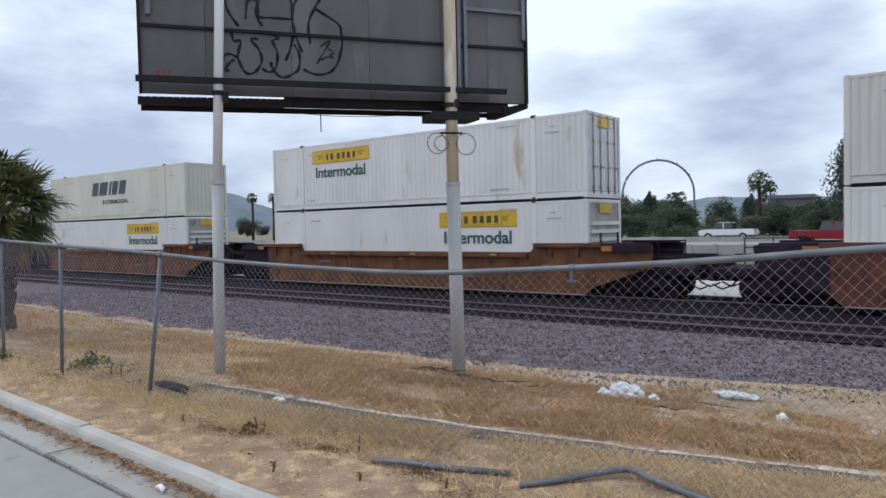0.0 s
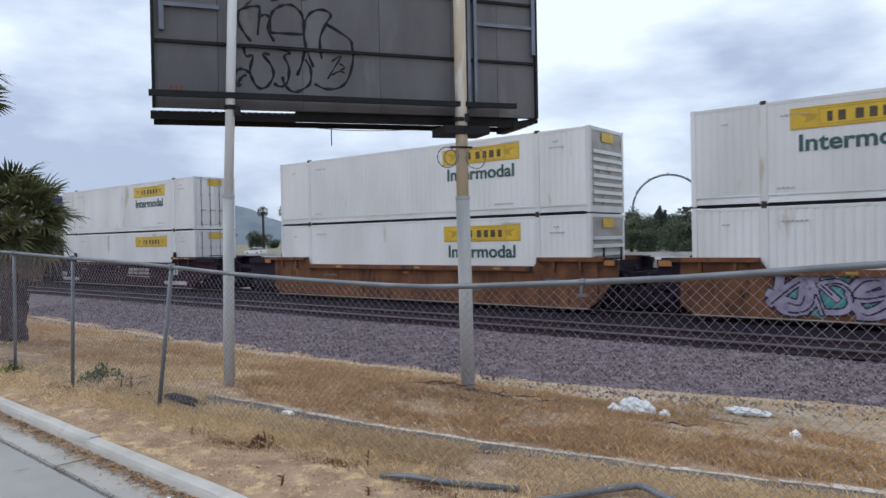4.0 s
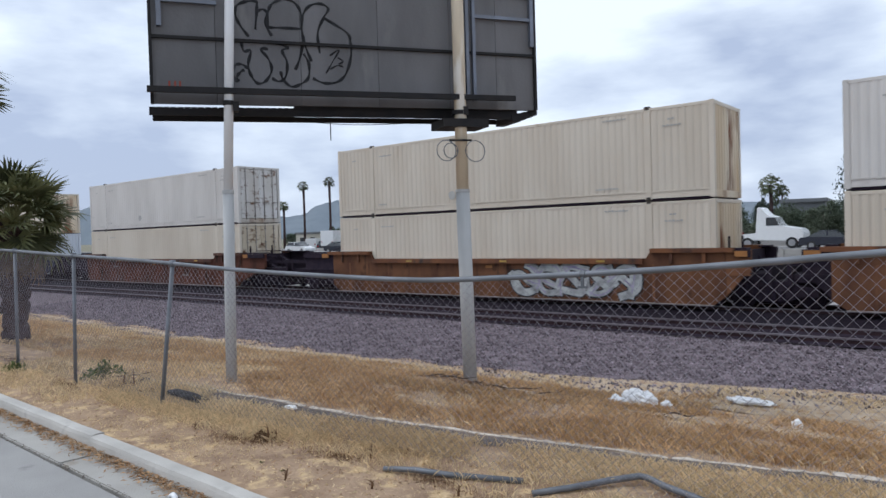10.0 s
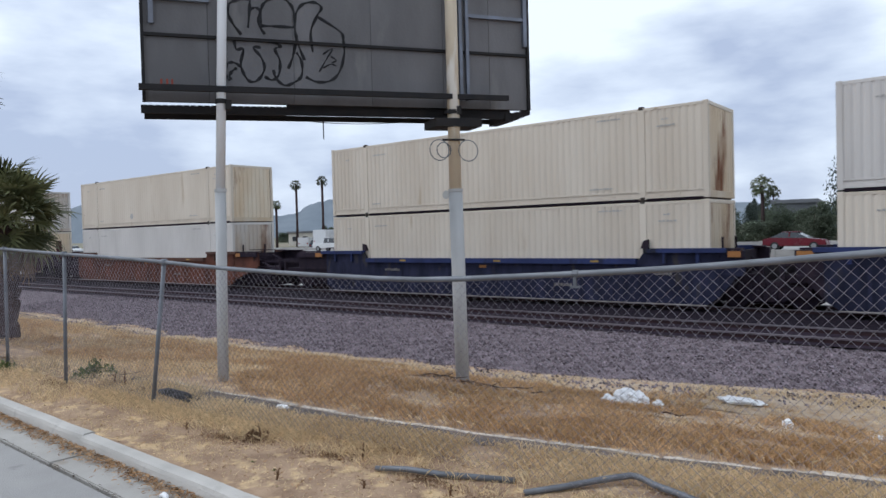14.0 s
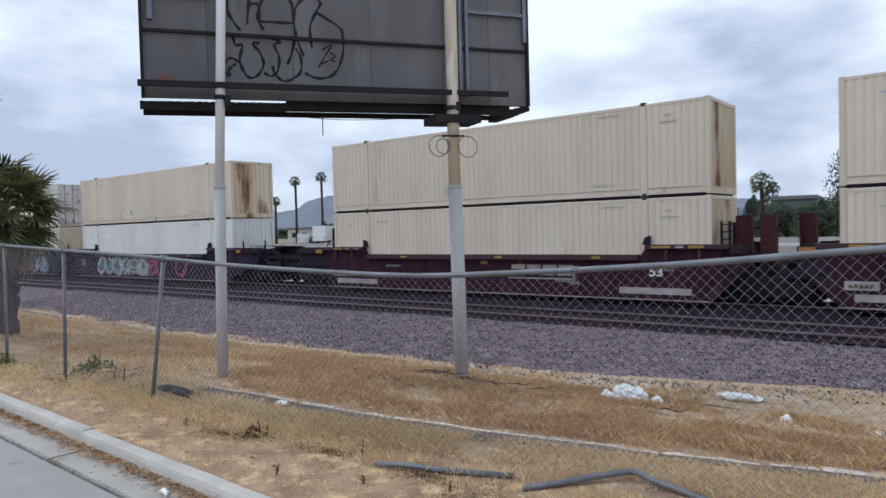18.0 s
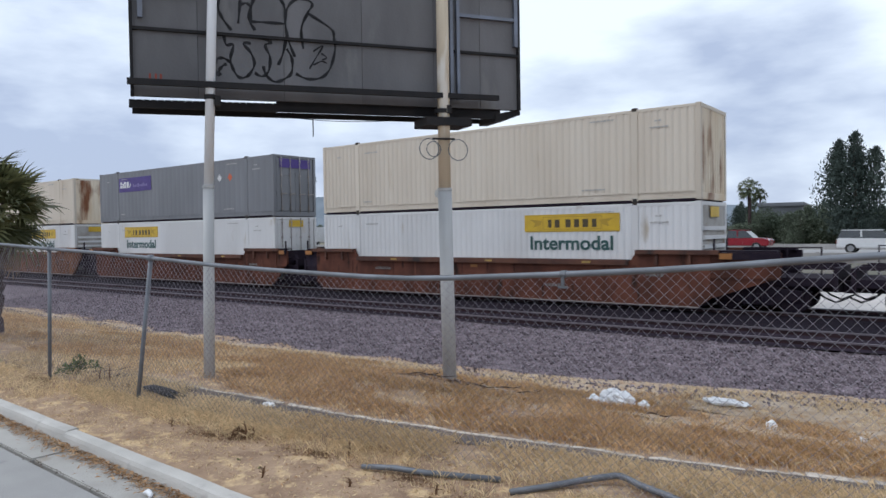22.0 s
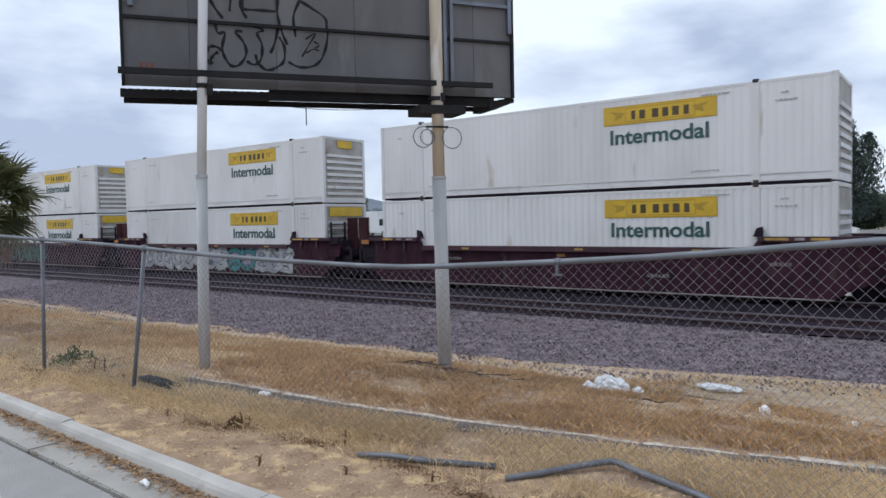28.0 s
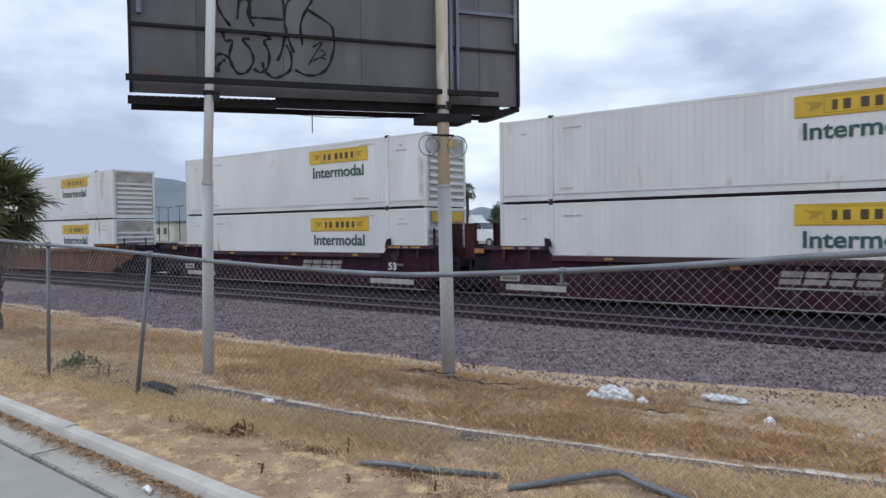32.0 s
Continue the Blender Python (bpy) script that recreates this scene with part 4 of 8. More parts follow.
def purple_banner(c, x):
    b = put("banner", mesh_of("purple_banner", lambda bm: bbox(bm, 0, 3.45, -0.006, 0.0, 1.72, 2.52, 0.002)), "purple", c, pose(x, -0.004, 0), "purple banner with white brand shapes")
    def white(bm):
        for u, w, h in ((0.16, 0.20, 0.36), (0.38, 0.18, 0.27), (0.58, 0.20, 0.36)):
            box(bm, u, u + w, -0.010, -0.004, 1.95, 1.95 + h * 0.45)
            box(bm, u, u + w, -0.010, -0.004, 1.95 + h * 0.56, 1.95 + h)
    def tail(bm):
        box(bm, 0.86, 1.10, -0.010, -0.004, 1.95, 2.30)
        prism(bm, [(1.13, 1.95), (1.22, 1.95), (1.36, 2.2), (1.27, 2.2)], -0.010, -0.004)
    put("brand_mark", mesh_of("pb_white", white), "offwhite", b)
    put("brand_mark", mesh_of("pb_tail", tail), "offwhite", b)
    for k in range(9):
        put("brand_bar", mesh_of(("pb_bar", k % 3 == 0), lambda bm: box(bm, 0, 0.12, -0.010, -0.004, 0, 0.13 + 0.06 * (k % 3 == 0))), "lavender", b, pose(1.55 + k * 0.17, 0, 1.97))


def container(kind, end, banner=None, diamonds=0, sign="small"):
    """One 53-foot box: x from its trailing end to its leading end, y from its near side, z from its floor."""
    side, post, nose, pitch, depth, text = STYLE[kind]
    c = tagged(empty("shipping_container"), text, "shipping container", "containers on the train")
    put("body", mesh_of("c_body", c_body), side, c)
    sheet = mesh_of(("side_panel", pitch, depth), side_sheet(pitch, depth))
    put("side_panel", sheet, side, c)
    put("side_panel", sheet, side, c, pose(CL, CW, 0, 0, 0, 180))
    for far in (0, 1):
        m = pose(CL, CW, 0, 0, 0, 180) if far else None
        put("bottom_rail", mesh_of("c_bottom_rail", c_bottom_rail), side, c, m)
        put("top_rail", mesh_of("c_top_rail", c_top_rail), post, c, m)
        for x in LP:
            p = pose(CL - x, CW, 0, 0, 0, 180) if far else pose(x, 0, 0)
            put("lift_post", mesh_of("c_lift_post", c_lift_post), post, c, p)
            for z in (0.06, CH - 0.03):
                put("corner_casting", mesh_of("c_casting", c_casting), "darkmetal" if not far else post, c, p @ pose(0, 0, z))
        for x in (0, CL - 0.16):
            put("corner_post", mesh_of("c_post", c_post), post, c, pose(CL - x, CW, 0, 0, 0, 180) if far else pose(x, 0, 0))
    put("underframe", mesh_of("c_underside", c_underside), "running", c, None, "dark underside with its recess shade painted in")
    put("end_sill", mesh_of("c_end_sill", c_end_sill), nose, c)
    put("end_header", mesh_of("c_end_head", c_end_head), post, c)
    if end == "door":
        for y, m in ((0.17, None), (CW - 0.17, None)):
            d = put("door", mesh_of("c_door", c_door), {"cream_rusty": "door_rusty", "grey_rusty": "door_grey"}.get(nose, nose), c, pose(0, 0.17 if y < 1 else CW / 2, 0))
            for k in (0.28, 0.82):
                put("lock_rod", mesh_of("c_rod", c_rod, True), "flange", d, pose(0, k, 0))
    elif end == "rib":
        e = put("end_panel", mesh_of("c_nose_rib", c_nose_rib), "grey" if kind == "grey" else "endgrey", c)
        for k in range(7):
            put("end_rib", mesh_of("c_nose_bar", c_nose_bar), nose, e, pose(0, 0, 0.36 + k * 0.275))
    else:
        put("end_panel", mesh_of("c_nose_plain", c_nose_plain), nose, c)
    if kind == "grey" and end == "rib":
        for y in (0.75, 1.2):
            put("hazard_diamond", mesh_of("end_diamond", lambda bm: prism_x(bm, [(-0.18, 0.0), (0.0, -0.18), (0.18, 0.0), (0.0, 0.18)], CL + 0.03, CL + 0.036)), "offwhite", c, pose(0, y, 1.98), "white diamond placard")
    if kind in ("jb", "jbc"):
        if banner is not None:
            yellow_banner(c, abs(banner), banner > 0)
        if sign:
            a = 0.86 if sign == "small" else 0.3
            put("end_banner", mesh_of(("end_banner", a), lambda bm: box(bm, CL + 0.006, CL + 0.014, a, CW - a, 2.34 if sign == "wide" else 2.42, 2.74)), "yellow", c)
    if kind == "grey":
        purple_banner(c, banner or 10.3)
        put("end_banner", mesh_of("end_banner_p", lambda bm: box(bm, CL + 0.006, CL + 0.014, 0.36, CW - 0.36, 2.30, 2.72)), "purple", c)
    if kind == "swift":
        u = 5.75
        for w in (0.80, 1.10, 0.26, 0.74, 0.86):
            put("brand_mark", mesh_of(("slant", w), slab_mark(w * 0.86, 0.8, 0.24)), "navy", c, pose(u, -0.004, 1.5), "slanted navy brand shape")
            u += w + 0.10
        put("lettering", letters("INTERMODAL", 3.1, 0.26), "navy", c, pose(7.1, -0.006, 0.95), "small navy lettering")
    # small unreadable data lines near the posts
    for k, (x, z, w) in enumerate(((12.3, 0.42, 0.9), (14.6, 2.25, 0.6), (14.75, 2.45, 0.25), (12.6, 2.62, 0.9), (0.9, 2.35, 0.3), (2.5, 2.42, 0.75), (2.4, 0.42, 0.55))):
        put("data_marking", mesh_of(("c_data", w), row_of_bars(w, 0.055)), "greytext", c, pose(x, -0.006, z))
    if kind in ("cream", "greywhite"):
        put("seal_mark", mesh_of("c_seal", lambda bm: prism(bm, [(6.3 + 0.17 * math.cos(a * 0.785), 0.62 + 0.17 * math.sin(a * 0.785)) for a in range(8)], -0.004, 0.0)), "greytext", c, pose(0, -0.006, 0))
    if diamonds:
        for k, mt in ((0, "offwhite"), (1, "orange_ink")):
            if diamonds >= 2 or k == 1:
                put("hazard_diamond", mesh_of("c_diamond", lambda bm: prism(bm, [(0, -0.19), (0.19, 0), (0, 0.19), (-0.19, 0)], -0.004, 0.0)), mt, c, pose((12.0 if diamonds == 2 else 7.0) + k * 0.85, -0.008, 2.0))
    return c


# ---- freight train: well cars ----
def sill_shape(bm):
    pts = [(-0.3, 0.0), (0.05, -0.25), (CL - 0.05, -0.25), (CL + 0.3, 0.0), (CL + 0.3, 1.36), (CL - 1.95, 1.36), (CL - 2.15, 1.07), (2.15, 1.07), (1.95, 1.36), (-0.3, 1.36)]
    prism(bm, pts, -0.184, -0.06)


def end_panel(reach):
    """The side plate that runs out over the truck, cut away slantwise below."""
    def fn(bm):
        prism(bm, [(0.302, 0.01), (0.302, 1.36), (reach, 1.36), (reach, 0.72), (reach - 0.2, 0.60)], -0.16, -0.06)
        box(bm, 0.302, reach, -0.20, -0.162, 0.62, 0.68)
    return fn


def end_band(reach):
    def fn(bm):
        box(bm, 0.552, reach, -0.26, -0.162, 1.16, 1.362)
        box(bm, 0.552, reach - 0.1, -0.16, 0.25, 1.366, 1.42)
    return fn


def sill_top(bm):
    box(bm, 2.2, CL - 2.2, -0.30, -0.03, 0.95, 1.12)
    for a, b in ((-0.55, 1.95), (CL - 1.95, CL + 0.55)):
        box(bm, a, b, -0.30, -0.03, 1.30, 1.43)


def sill_flange(bm):
    box(bm, 0.05, CL - 0.05, -0.22, -0.05, -0.278, -0.252)


def sill_rib(bm):
    box(bm, -0.04, 0.04, -0.19, -0.16, -0.2, 0.94)


def well_floor(bm):
    for x in (0.0, 4.0, 8.0, 12.0, CL - 0.4):
        box(bm, x, x + 0.4, -0.05, CW + 0.05, -0.26, -0.06)
    for y in (0.3, CW - 0.5):
        box(bm, 0.0, CL, y, y + 0.2, -0.16, -0.02)


def end_deck(length):
    def fn(bm):
        bbox(bm, 0.0, length, 0.15, CW - 0.15, 0.42, 0.66, 0.02)
        prism(bm, [(0.0, 0.66), (length * 0.5, 0.66), (0.0, 1.30)], 0.55, 0.75)
        prism(bm, [(0.0, 0.66), (length * 0.5, 0.66), (0.0, 1.30)], CW - 0.75, CW - 0.55)
        box(bm, 0.0, 0.12, -0.1, CW + 0.1, 0.3, 1.32)
        box(bm, length - 0.12, length, 0.1, CW - 0.1, 0.3, 0.95)
        for y in (0.12, CW / 2 - 0.05, CW - 0.22):
            box(bm, 0.12, length - 0.12, y, y + 0.1, 0.9, 1.0)
        for k in range(3):
            box(bm, 0.2 + k * 0.3, 0.26 + k * 0.3, 0.12, 0.155, 0.05, 0.42)
    return fn


def end_stanchion(bm):
    """A folded steel upright, standing on the end deck."""
    box(bm, -0.23, 0.23, -0.02, 0.02, 0.66, 2.26)
    for x in (-0.23, 0.20):
        box(bm, x, x + 0.03, 0.022, 0.16, 0.66, 2.26)


def coupler(bm):
    bbox(bm, 0.0, 1.0, CW / 2 - 0.55, CW / 2 + 0.55, 0.12, 0.5, 0.02)
    bbox(bm, 1.0, 1.95, CW / 2 - 0.16, CW / 2 + 0.16, 0.22, 0.48, 0.02)
    bbox(bm, 1.85, 2.12, CW / 2 - 0.2, CW / 2 + 0.15, 0.2, 0.54, 0.03)


def hose(bm):
    tube(bm, [(1.2, 0.75, 0.35), (1.45, 0.7, 0.1), (1.75, 0.65, -0.02), (2.05, 0.62, 0.12)], 0.03, 6)


def brake_stand(bm):
    box(bm, 0.0, 0.08, 0.5, 0.58, 0.66, 1.55)


def brake_gear(bm):
    bbox(bm, -0.12, 0.2, 0.35, 0.75, 1.1, 1.5, 0.03)


def brake_wheel(bm):
    tube(bm, [(0.24, 0.55 + 0.28 * math.cos(a * 0.628), 1.3 + 0.28 * math.sin(a * 0.628)) for a in range(11)], 0.022, 5)


def grab_rail(bm):
    tube(bm, [(0.6, 0.3, 0.66), (0.6, 0.3, 1.25), (0.6, 0.9, 1.25), (0.6, 0.9, 0.66)], 0.02, 5)


def air_tank(bm):
    bbox(bm, 0.3, 0.8, 1.5, 2.1, 0.66, 1.0, 0.03)


def truck_side(bm):
    pts = [(-1.15, 0.02), (-1.15, 0.28), (-0.75, 0.34), (-0.35, 0.46), (0.35, 0.46), (0.75, 0.34), (1.15, 0.28), (1.15, 0.02), (0.7, 0.02), (0.35, -0.14), (-0.35, -0.14), (-0.7, 0.02)]
    prism(bm, pts, -0.09, 0.09)
    for k in range(3):
        tube(bm, [(-0.2 + k * 0.2, -0.1, -0.1), (-0.2 + k * 0.2, -0.1, 0.2)], 0.08, 8)


def wheel(bm):
    seg = 20
    for y0, y1, r in ((-0.07, 0.06, 0.419), (0.06, 0.09, 0.445)):
        a = [bm.verts.new((r * math.cos(2 * math.pi * k / seg), y0, r * math.sin(2 * math.pi * k / seg))) for k in range(seg)]
        b = [bm.verts.new((r * math.cos(2 * math.pi * k / seg), y1, r * math.sin(2 * math.pi * k / seg))) for k in range(seg)]
        bm.faces.new(a)
        bm.faces.new(b[::-1])
        for k in range(seg):
            bm.faces.new((a[(k + 1) % seg], a[k], b[k], b[(k + 1) % seg]))
    tube(bm, [(0, -0.16, 0), (0, -0.06, 0)], 0.12, 10)


def axle(bm):
    tube(bm, [(0, -0.7, 0), (0, 0.7, 0)], 0.085, 8)


def add_truck(car_thing, x):
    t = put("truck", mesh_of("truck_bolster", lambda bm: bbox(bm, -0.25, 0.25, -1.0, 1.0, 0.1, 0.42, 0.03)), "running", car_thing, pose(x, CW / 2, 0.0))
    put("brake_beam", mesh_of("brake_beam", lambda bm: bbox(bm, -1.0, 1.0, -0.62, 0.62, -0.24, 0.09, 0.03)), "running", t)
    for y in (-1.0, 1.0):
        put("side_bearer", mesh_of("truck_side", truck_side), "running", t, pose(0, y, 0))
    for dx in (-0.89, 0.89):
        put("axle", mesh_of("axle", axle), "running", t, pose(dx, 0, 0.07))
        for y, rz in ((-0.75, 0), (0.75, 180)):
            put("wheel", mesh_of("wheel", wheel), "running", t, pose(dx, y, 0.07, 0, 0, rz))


def blob(rng, cx, cz, w, h, n=14):
    pts = []
    for k in range(n):
        a = 2 * math.pi * k / n
        r = 1.0 + rng.uniform(-0.22, 0.22)
        u, v = math.cos(a), math.sin(a)
        pts.append((cx + w * 0.5 * r * (abs(u) ** 0.7) * (1 if u > 0 else -1) + 0.12 * v, cz + h * 0.5 * min(r, 1.05) * (abs(v) ** 0.7) * (1 if v > 0 else -1)))
    return pts


FORMS = [
    [[(0.9, 0.82), (0.5, 1.0), (0.1, 0.78), (0.35, 0.55), (0.8, 0.42), (0.88, 0.15), (0.45, 0.0), (0.05, 0.16)]],
    [[(0.05, 0.0), (0.2, 0.85), (0.5, 1.0), (0.8, 0.82), (0.95, 0.0)], [(0.2, 0.42), (0.8, 0.36)]],
    [[(0.1, 1.0), (0.08, 0.25), (0.45, 0.0), (0.85, 0.2), (0.9, 1.0)]],
    [[(0.05, 0.05), (0.5, 0.98), (0.95, 0.05)], [(0.0, 0.9), (0.45, 0.2), (0.95, 0.85)]],
    [[(0.95, 0.88), (0.25, 0.8), (0.08, 0.4), (0.4, 0.04), (0.95, 0.18)], [(0.35, 0.5), (0.9, 0.55)]],
    [[(0.5, 1.0), (0.92, 0.6), (0.55, 0.02), (0.08, 0.42), (0.5, 1.0)]],
    [[(0.05, 0.95), (0.9, 0.9), (0.1, 0.12), (0.98, 0.05)]],
    [[(0.1, 0.0), (0.15, 1.0)], [(0.1, 0.95), (0.75, 0.9), (0.8, 0.55), (0.2, 0.48)], [(0.4, 0.48), (0.95, 0.0)]],
]


def bend(pts, n=5):
    out = []
    for i in range(len(pts) - 1):
        p0, p1, p2, p3 = (Vector(pts[max(i - 1, 0)]), Vector(pts[i]), Vector(pts[i + 1]), Vector(pts[min(i + 2, len(pts) - 1)]))
        for k in range(n):
            t = k / n
            out.append(0.5 * (2 * p1 + (p2 - p0) * t + (2 * p0 - 5 * p1 + 4 * p2 - p3) * t * t + (3 * p1 - p0 - 3 * p2 + p3) * t * t * t))
    return out + [Vector(pts[-1])]


def ribbon(bm, pts, w, y):
    """A sprayed band of even width, facing the street."""
    prev = None
    for i, p in enumerate(pts):
        d = (pts[min(i + 1, len(pts) - 1)] - pts[max(i - 1, 0)]).normalized()
        if i in (0, len(pts) - 1):
            p = p + d * w * (0.5 if i else -0.5)
        nrm = Vector((-d.y, d.x)) * w
        cur = [bm.verts.new((q.x, y + dy, q.y)) for q, dy in ((p + nrm, 0.0), (p - nrm, 0.0), (p - nrm, 0.002), (p + nrm, 0.002))]
        if prev:
            for k in range(4):
                bm.faces.new((prev[k], prev[(k + 1) % 4], cur[(k + 1) % 4], cur[k]))
        prev = cur


def graffiti(car_thing, spans, seed):
    """Overlapping sprayed forms on the near side: spans of (x0, x1, fill, ground, outline)."""
    rng = random.Random(seed)
    for x0, x1, fill, ground, edge in spans:
        n = max(1, round((x1 - x0) / 0.95))
        w = (x1 - x0) / n
        bg, bo, bi = bmesh.new(), bmesh.new(), bmesh.new()
        for k in range(n):
            cx, h = x0 + k * w, rng.uniform(0.95, 1.12)
            prism(bg, blob(rng, cx + w * 0.5, 0.42 + rng.uniform(-0.08, 0.08), w * 1.15, h * rng.uniform(0.8, 1.1)), -0.2070 - 0.0005 * (k % 2), -0.2055)
            bf = bmesh.new()
            band, lean = rng.uniform(0.07, 0.13), rng.uniform(-0.12, 0.2)
            lines = rng.choice(FORMS) + rng.choice(FORMS)[:1]
            for j, line in enumerate(lines):
                turn, flip = rng.uniform(-0.9, 0.9), rng.choice((-1, 1))
                c, q = math.cos(turn), math.sin(turn)
                spun = [((u - 0.5) * flip * c - (v - 0.5) * q, (u - 0.5) * flip * q + (v - 0.5) * c) for u, v in line]
                pts = bend([(cx + w * 0.5 + 1.15 * w * u + lean * v, 0.42 + h * max(-0.5, min(0.5, v)) * 0.95) for u, v in spun])
                ribbon(bo, pts, band + 0.042, -0.2105 - 0.0004 * (k % 3) - 0.0002 * j)
                ribbon(bf, pts, band, -0.2130 - 0.0004 * (k % 3) - 0.0002 * j)
                part_of = pts[rng.randrange(0, len(pts) // 2):][:max(4, len(pts) // 2)]
                ribbon(bi, [p + Vector((0.03, -0.03)) for p in part_of], 0.024, -0.2160 - 0.0003 * j)
            part("graffiti_letter", bf, fill, car_thing)
        for nm, bm, mt, words in (("graffiti_ground", bg, ground, "sprayed ground colour"), ("graffiti_outline", bo, edge, "sprayed outline"), ("graffiti_stroke", bi, "g_lilac" if fill in ("g_white", "g_mint") else edge, "sprayed strokes")):
            tagged(part(nm, bm, mt, car_thing), words, kind="stuff")


def well_car(colour, lead, trail, lead_truck, trail_truck, marks=None, tags=(), seed=0):
    names = {"car_orange": "faded orange", "car_brown": "rust-brown", "car_maroon": "maroon", "car_blue": "dark blue", "car_dark": "grimy dark", "car_tan": "faded tan"}
    w = tagged(empty("well_car"), names[colour] + " double-stack well car" + (" covered in graffiti" if tags else " with grimy ribbed sides"), "freight car", "well cars of the train")
    for far in (0, 1):
        m = pose(CL, CW, 0, 0, 0, 180) if far else None
        s = put("side_sill", mesh_of("sill_shape", sill_shape), colour.replace("car_", "low_"), w, m)
        put("top_chord", mesh_of("sill_top", sill_top), colour, s)
        put("bottom_flange", mesh_of("sill_flange", sill_flange), "flange", s, None, "dusty steel bottom edge")
        for k in range(0 if far else 14):
            put("rib", mesh_of("sill_rib", sill_rib), colour.replace("car_", "low_"), s, pose(0.75 + k * 1.127, 0, 0))
        for x in () if far else (0.3, 1.3, CL - 1.3, CL - 0.3):
            put("gusset", mesh_of("gusset", lambda bm: prism(bm, [(-0.05, 0.98), (0.05, 0.98), (0.05, 1.298), (-0.05, 1.298)], -0.26, -0.161)), colour, s, pose(x, 0, 0))
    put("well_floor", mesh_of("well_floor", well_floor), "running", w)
    maroon = colour == "car_maroon"
    if maroon and lead == "artic":
        for y, z in ((0.12, 2.1), (0.95, 2.1), (1.35, 2.06), (1.62, 2.06)):
            put("ladder_post", mesh_of(("ladder_post", z), lambda bm: box(bm, CL + 0.21, CL + 0.27, -0.035, 0.035, 0.6, z)), "running", w, pose(0, y, 0), "dark ladder upright")
        for k in range(5):
            put("rung", mesh_of("end_rung", lambda bm: tube(bm, [(CL + 0.24, 0.155, 0), (CL + 0.24, CW - 0.3, 0)], 0.02, 6)), "running", w, pose(0, 0, 1.12 + 0.22 * k), "dark ladder rung")
    elif not maroon:
        for y in (0.45, 1.8):
            put("guide_post", mesh_of("guide_post", lambda bm: box(bm, CL + 0.2, CL + 0.25, -0.03, 0.03, 0.6, 1.75)), "running", w, pose(0, y, 0))
    for end, kind in (("lead", lead), ("trail", trail)):
        m = pose(CL + 0.55, 0, 0) if end == "lead" else pose(-0.55, CW, 0, 0, 0, 180)
        length = 3.0 if kind == "coupler" else 0.9
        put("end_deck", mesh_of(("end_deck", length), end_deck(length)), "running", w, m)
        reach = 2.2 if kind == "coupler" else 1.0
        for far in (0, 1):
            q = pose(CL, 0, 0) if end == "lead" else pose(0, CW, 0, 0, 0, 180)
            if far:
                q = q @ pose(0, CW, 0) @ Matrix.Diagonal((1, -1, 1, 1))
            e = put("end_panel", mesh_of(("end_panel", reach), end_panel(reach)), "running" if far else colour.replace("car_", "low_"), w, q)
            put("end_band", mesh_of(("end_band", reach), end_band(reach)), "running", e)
        if maroon:
            for x in (0.95,) if kind == "coupler" else (0.1, 0.78) if end == "lead" else (0.5,):
                put("end_stanchion", mesh_of("end_stanchion", end_stanchion), "stanchion", w, m @ pose(x, 0.95, 0), "red-brown steel upright")
        if kind == "coupler":
            for x in (1.75, 2.6):
                put("handrail_post", mesh_of("handrail_post", lambda bm: tube(bm, [(0, 0.14, 0.66), (0, 0.14, 1.52)], 0.022, 6)), "running", w, m @ pose(x, 0, 0))
            for z in (1.2, 1.5):
                put("handrail", mesh_of("handrail", lambda bm: tube(bm, [(0.6, 0.14, 0), (2.6, 0.14, 0)], 0.02, 6)), "running", w, m @ pose(0, 0, z))
            put("coupler", mesh_of("coupler", coupler), "running", w, m @ pose(1.12, 0, 0))
            for dy in (0.0, 1.0):
                put("air_hose", mesh_of("hose", hose, True), "rubber", w, m @ pose(1.12, dy, 0))
            put("grab_rail", mesh_of("grab_rail", grab_rail), "running", w, m @ pose(0.5, 0, 0))
            if end == "trail":
                put("brake_stand", mesh_of("brake_stand", brake_stand), "running", w, m @ pose(0.7, 0, 0), "dark hand brake stand")
                for nm, fn in (("brake_gear", brake_gear), ("brake_wheel", brake_wheel), ("air_tank", air_tank)):
                    put(nm, mesh_of(nm, fn), "running", w, m @ pose(0.7, 0, 0))
    if colour in ("car_blue", "car_dark", "car_maroon"):
        for x, s in ((1.95, 1), (CL - 1.95, -1)):
            put("guide_bracket", mesh_of("guide_bracket", lambda bm: prism(bm, [(-0.10, 0.0), (0.16, 0.0), (0.06, 0.24), (-0.10, 0.28)], -0.12, -0.03)), "running", w, pose(x, 0, 1.43) @ (pose(0, 0, 0) if s > 0 else pose(0, -0.15, 0, 0, 0, 180)), "black container guide")
    if lead_truck:
        add_truck(w, CL + 1.5)
    if trail_truck:
        add_truck(w, -1.5)
    # placards and data plates
    for x, z, a, h in ((-0.95, 1.17, 0.42, 0.17), (7.9, 0.78, 0.3, 0.1)) if maroon else ((-0.95, 1.17, 0.42, 0.17), (CL + 0.57, 1.17, 0.36, 0.17), (7.9, 0.78, 0.3, 0.1)):
        y = -0.1865 if abs(z - 0.78) < 0.1 else -0.264
        put("placard", mesh_of(("placard", a), lambda bm: box(bm, 0, a, -0.003, 0.002, 0, h)), "placard", w, pose(x, y, z))
    for x in (4.1, 8.6, 12.4):
        put("reflector", mesh_of("reflector", lambda bm: box(bm, 0, 0.30, -0.304, -0.3005, 1.0, 1.07)), "reflector", w, pose(x, 0, 0))
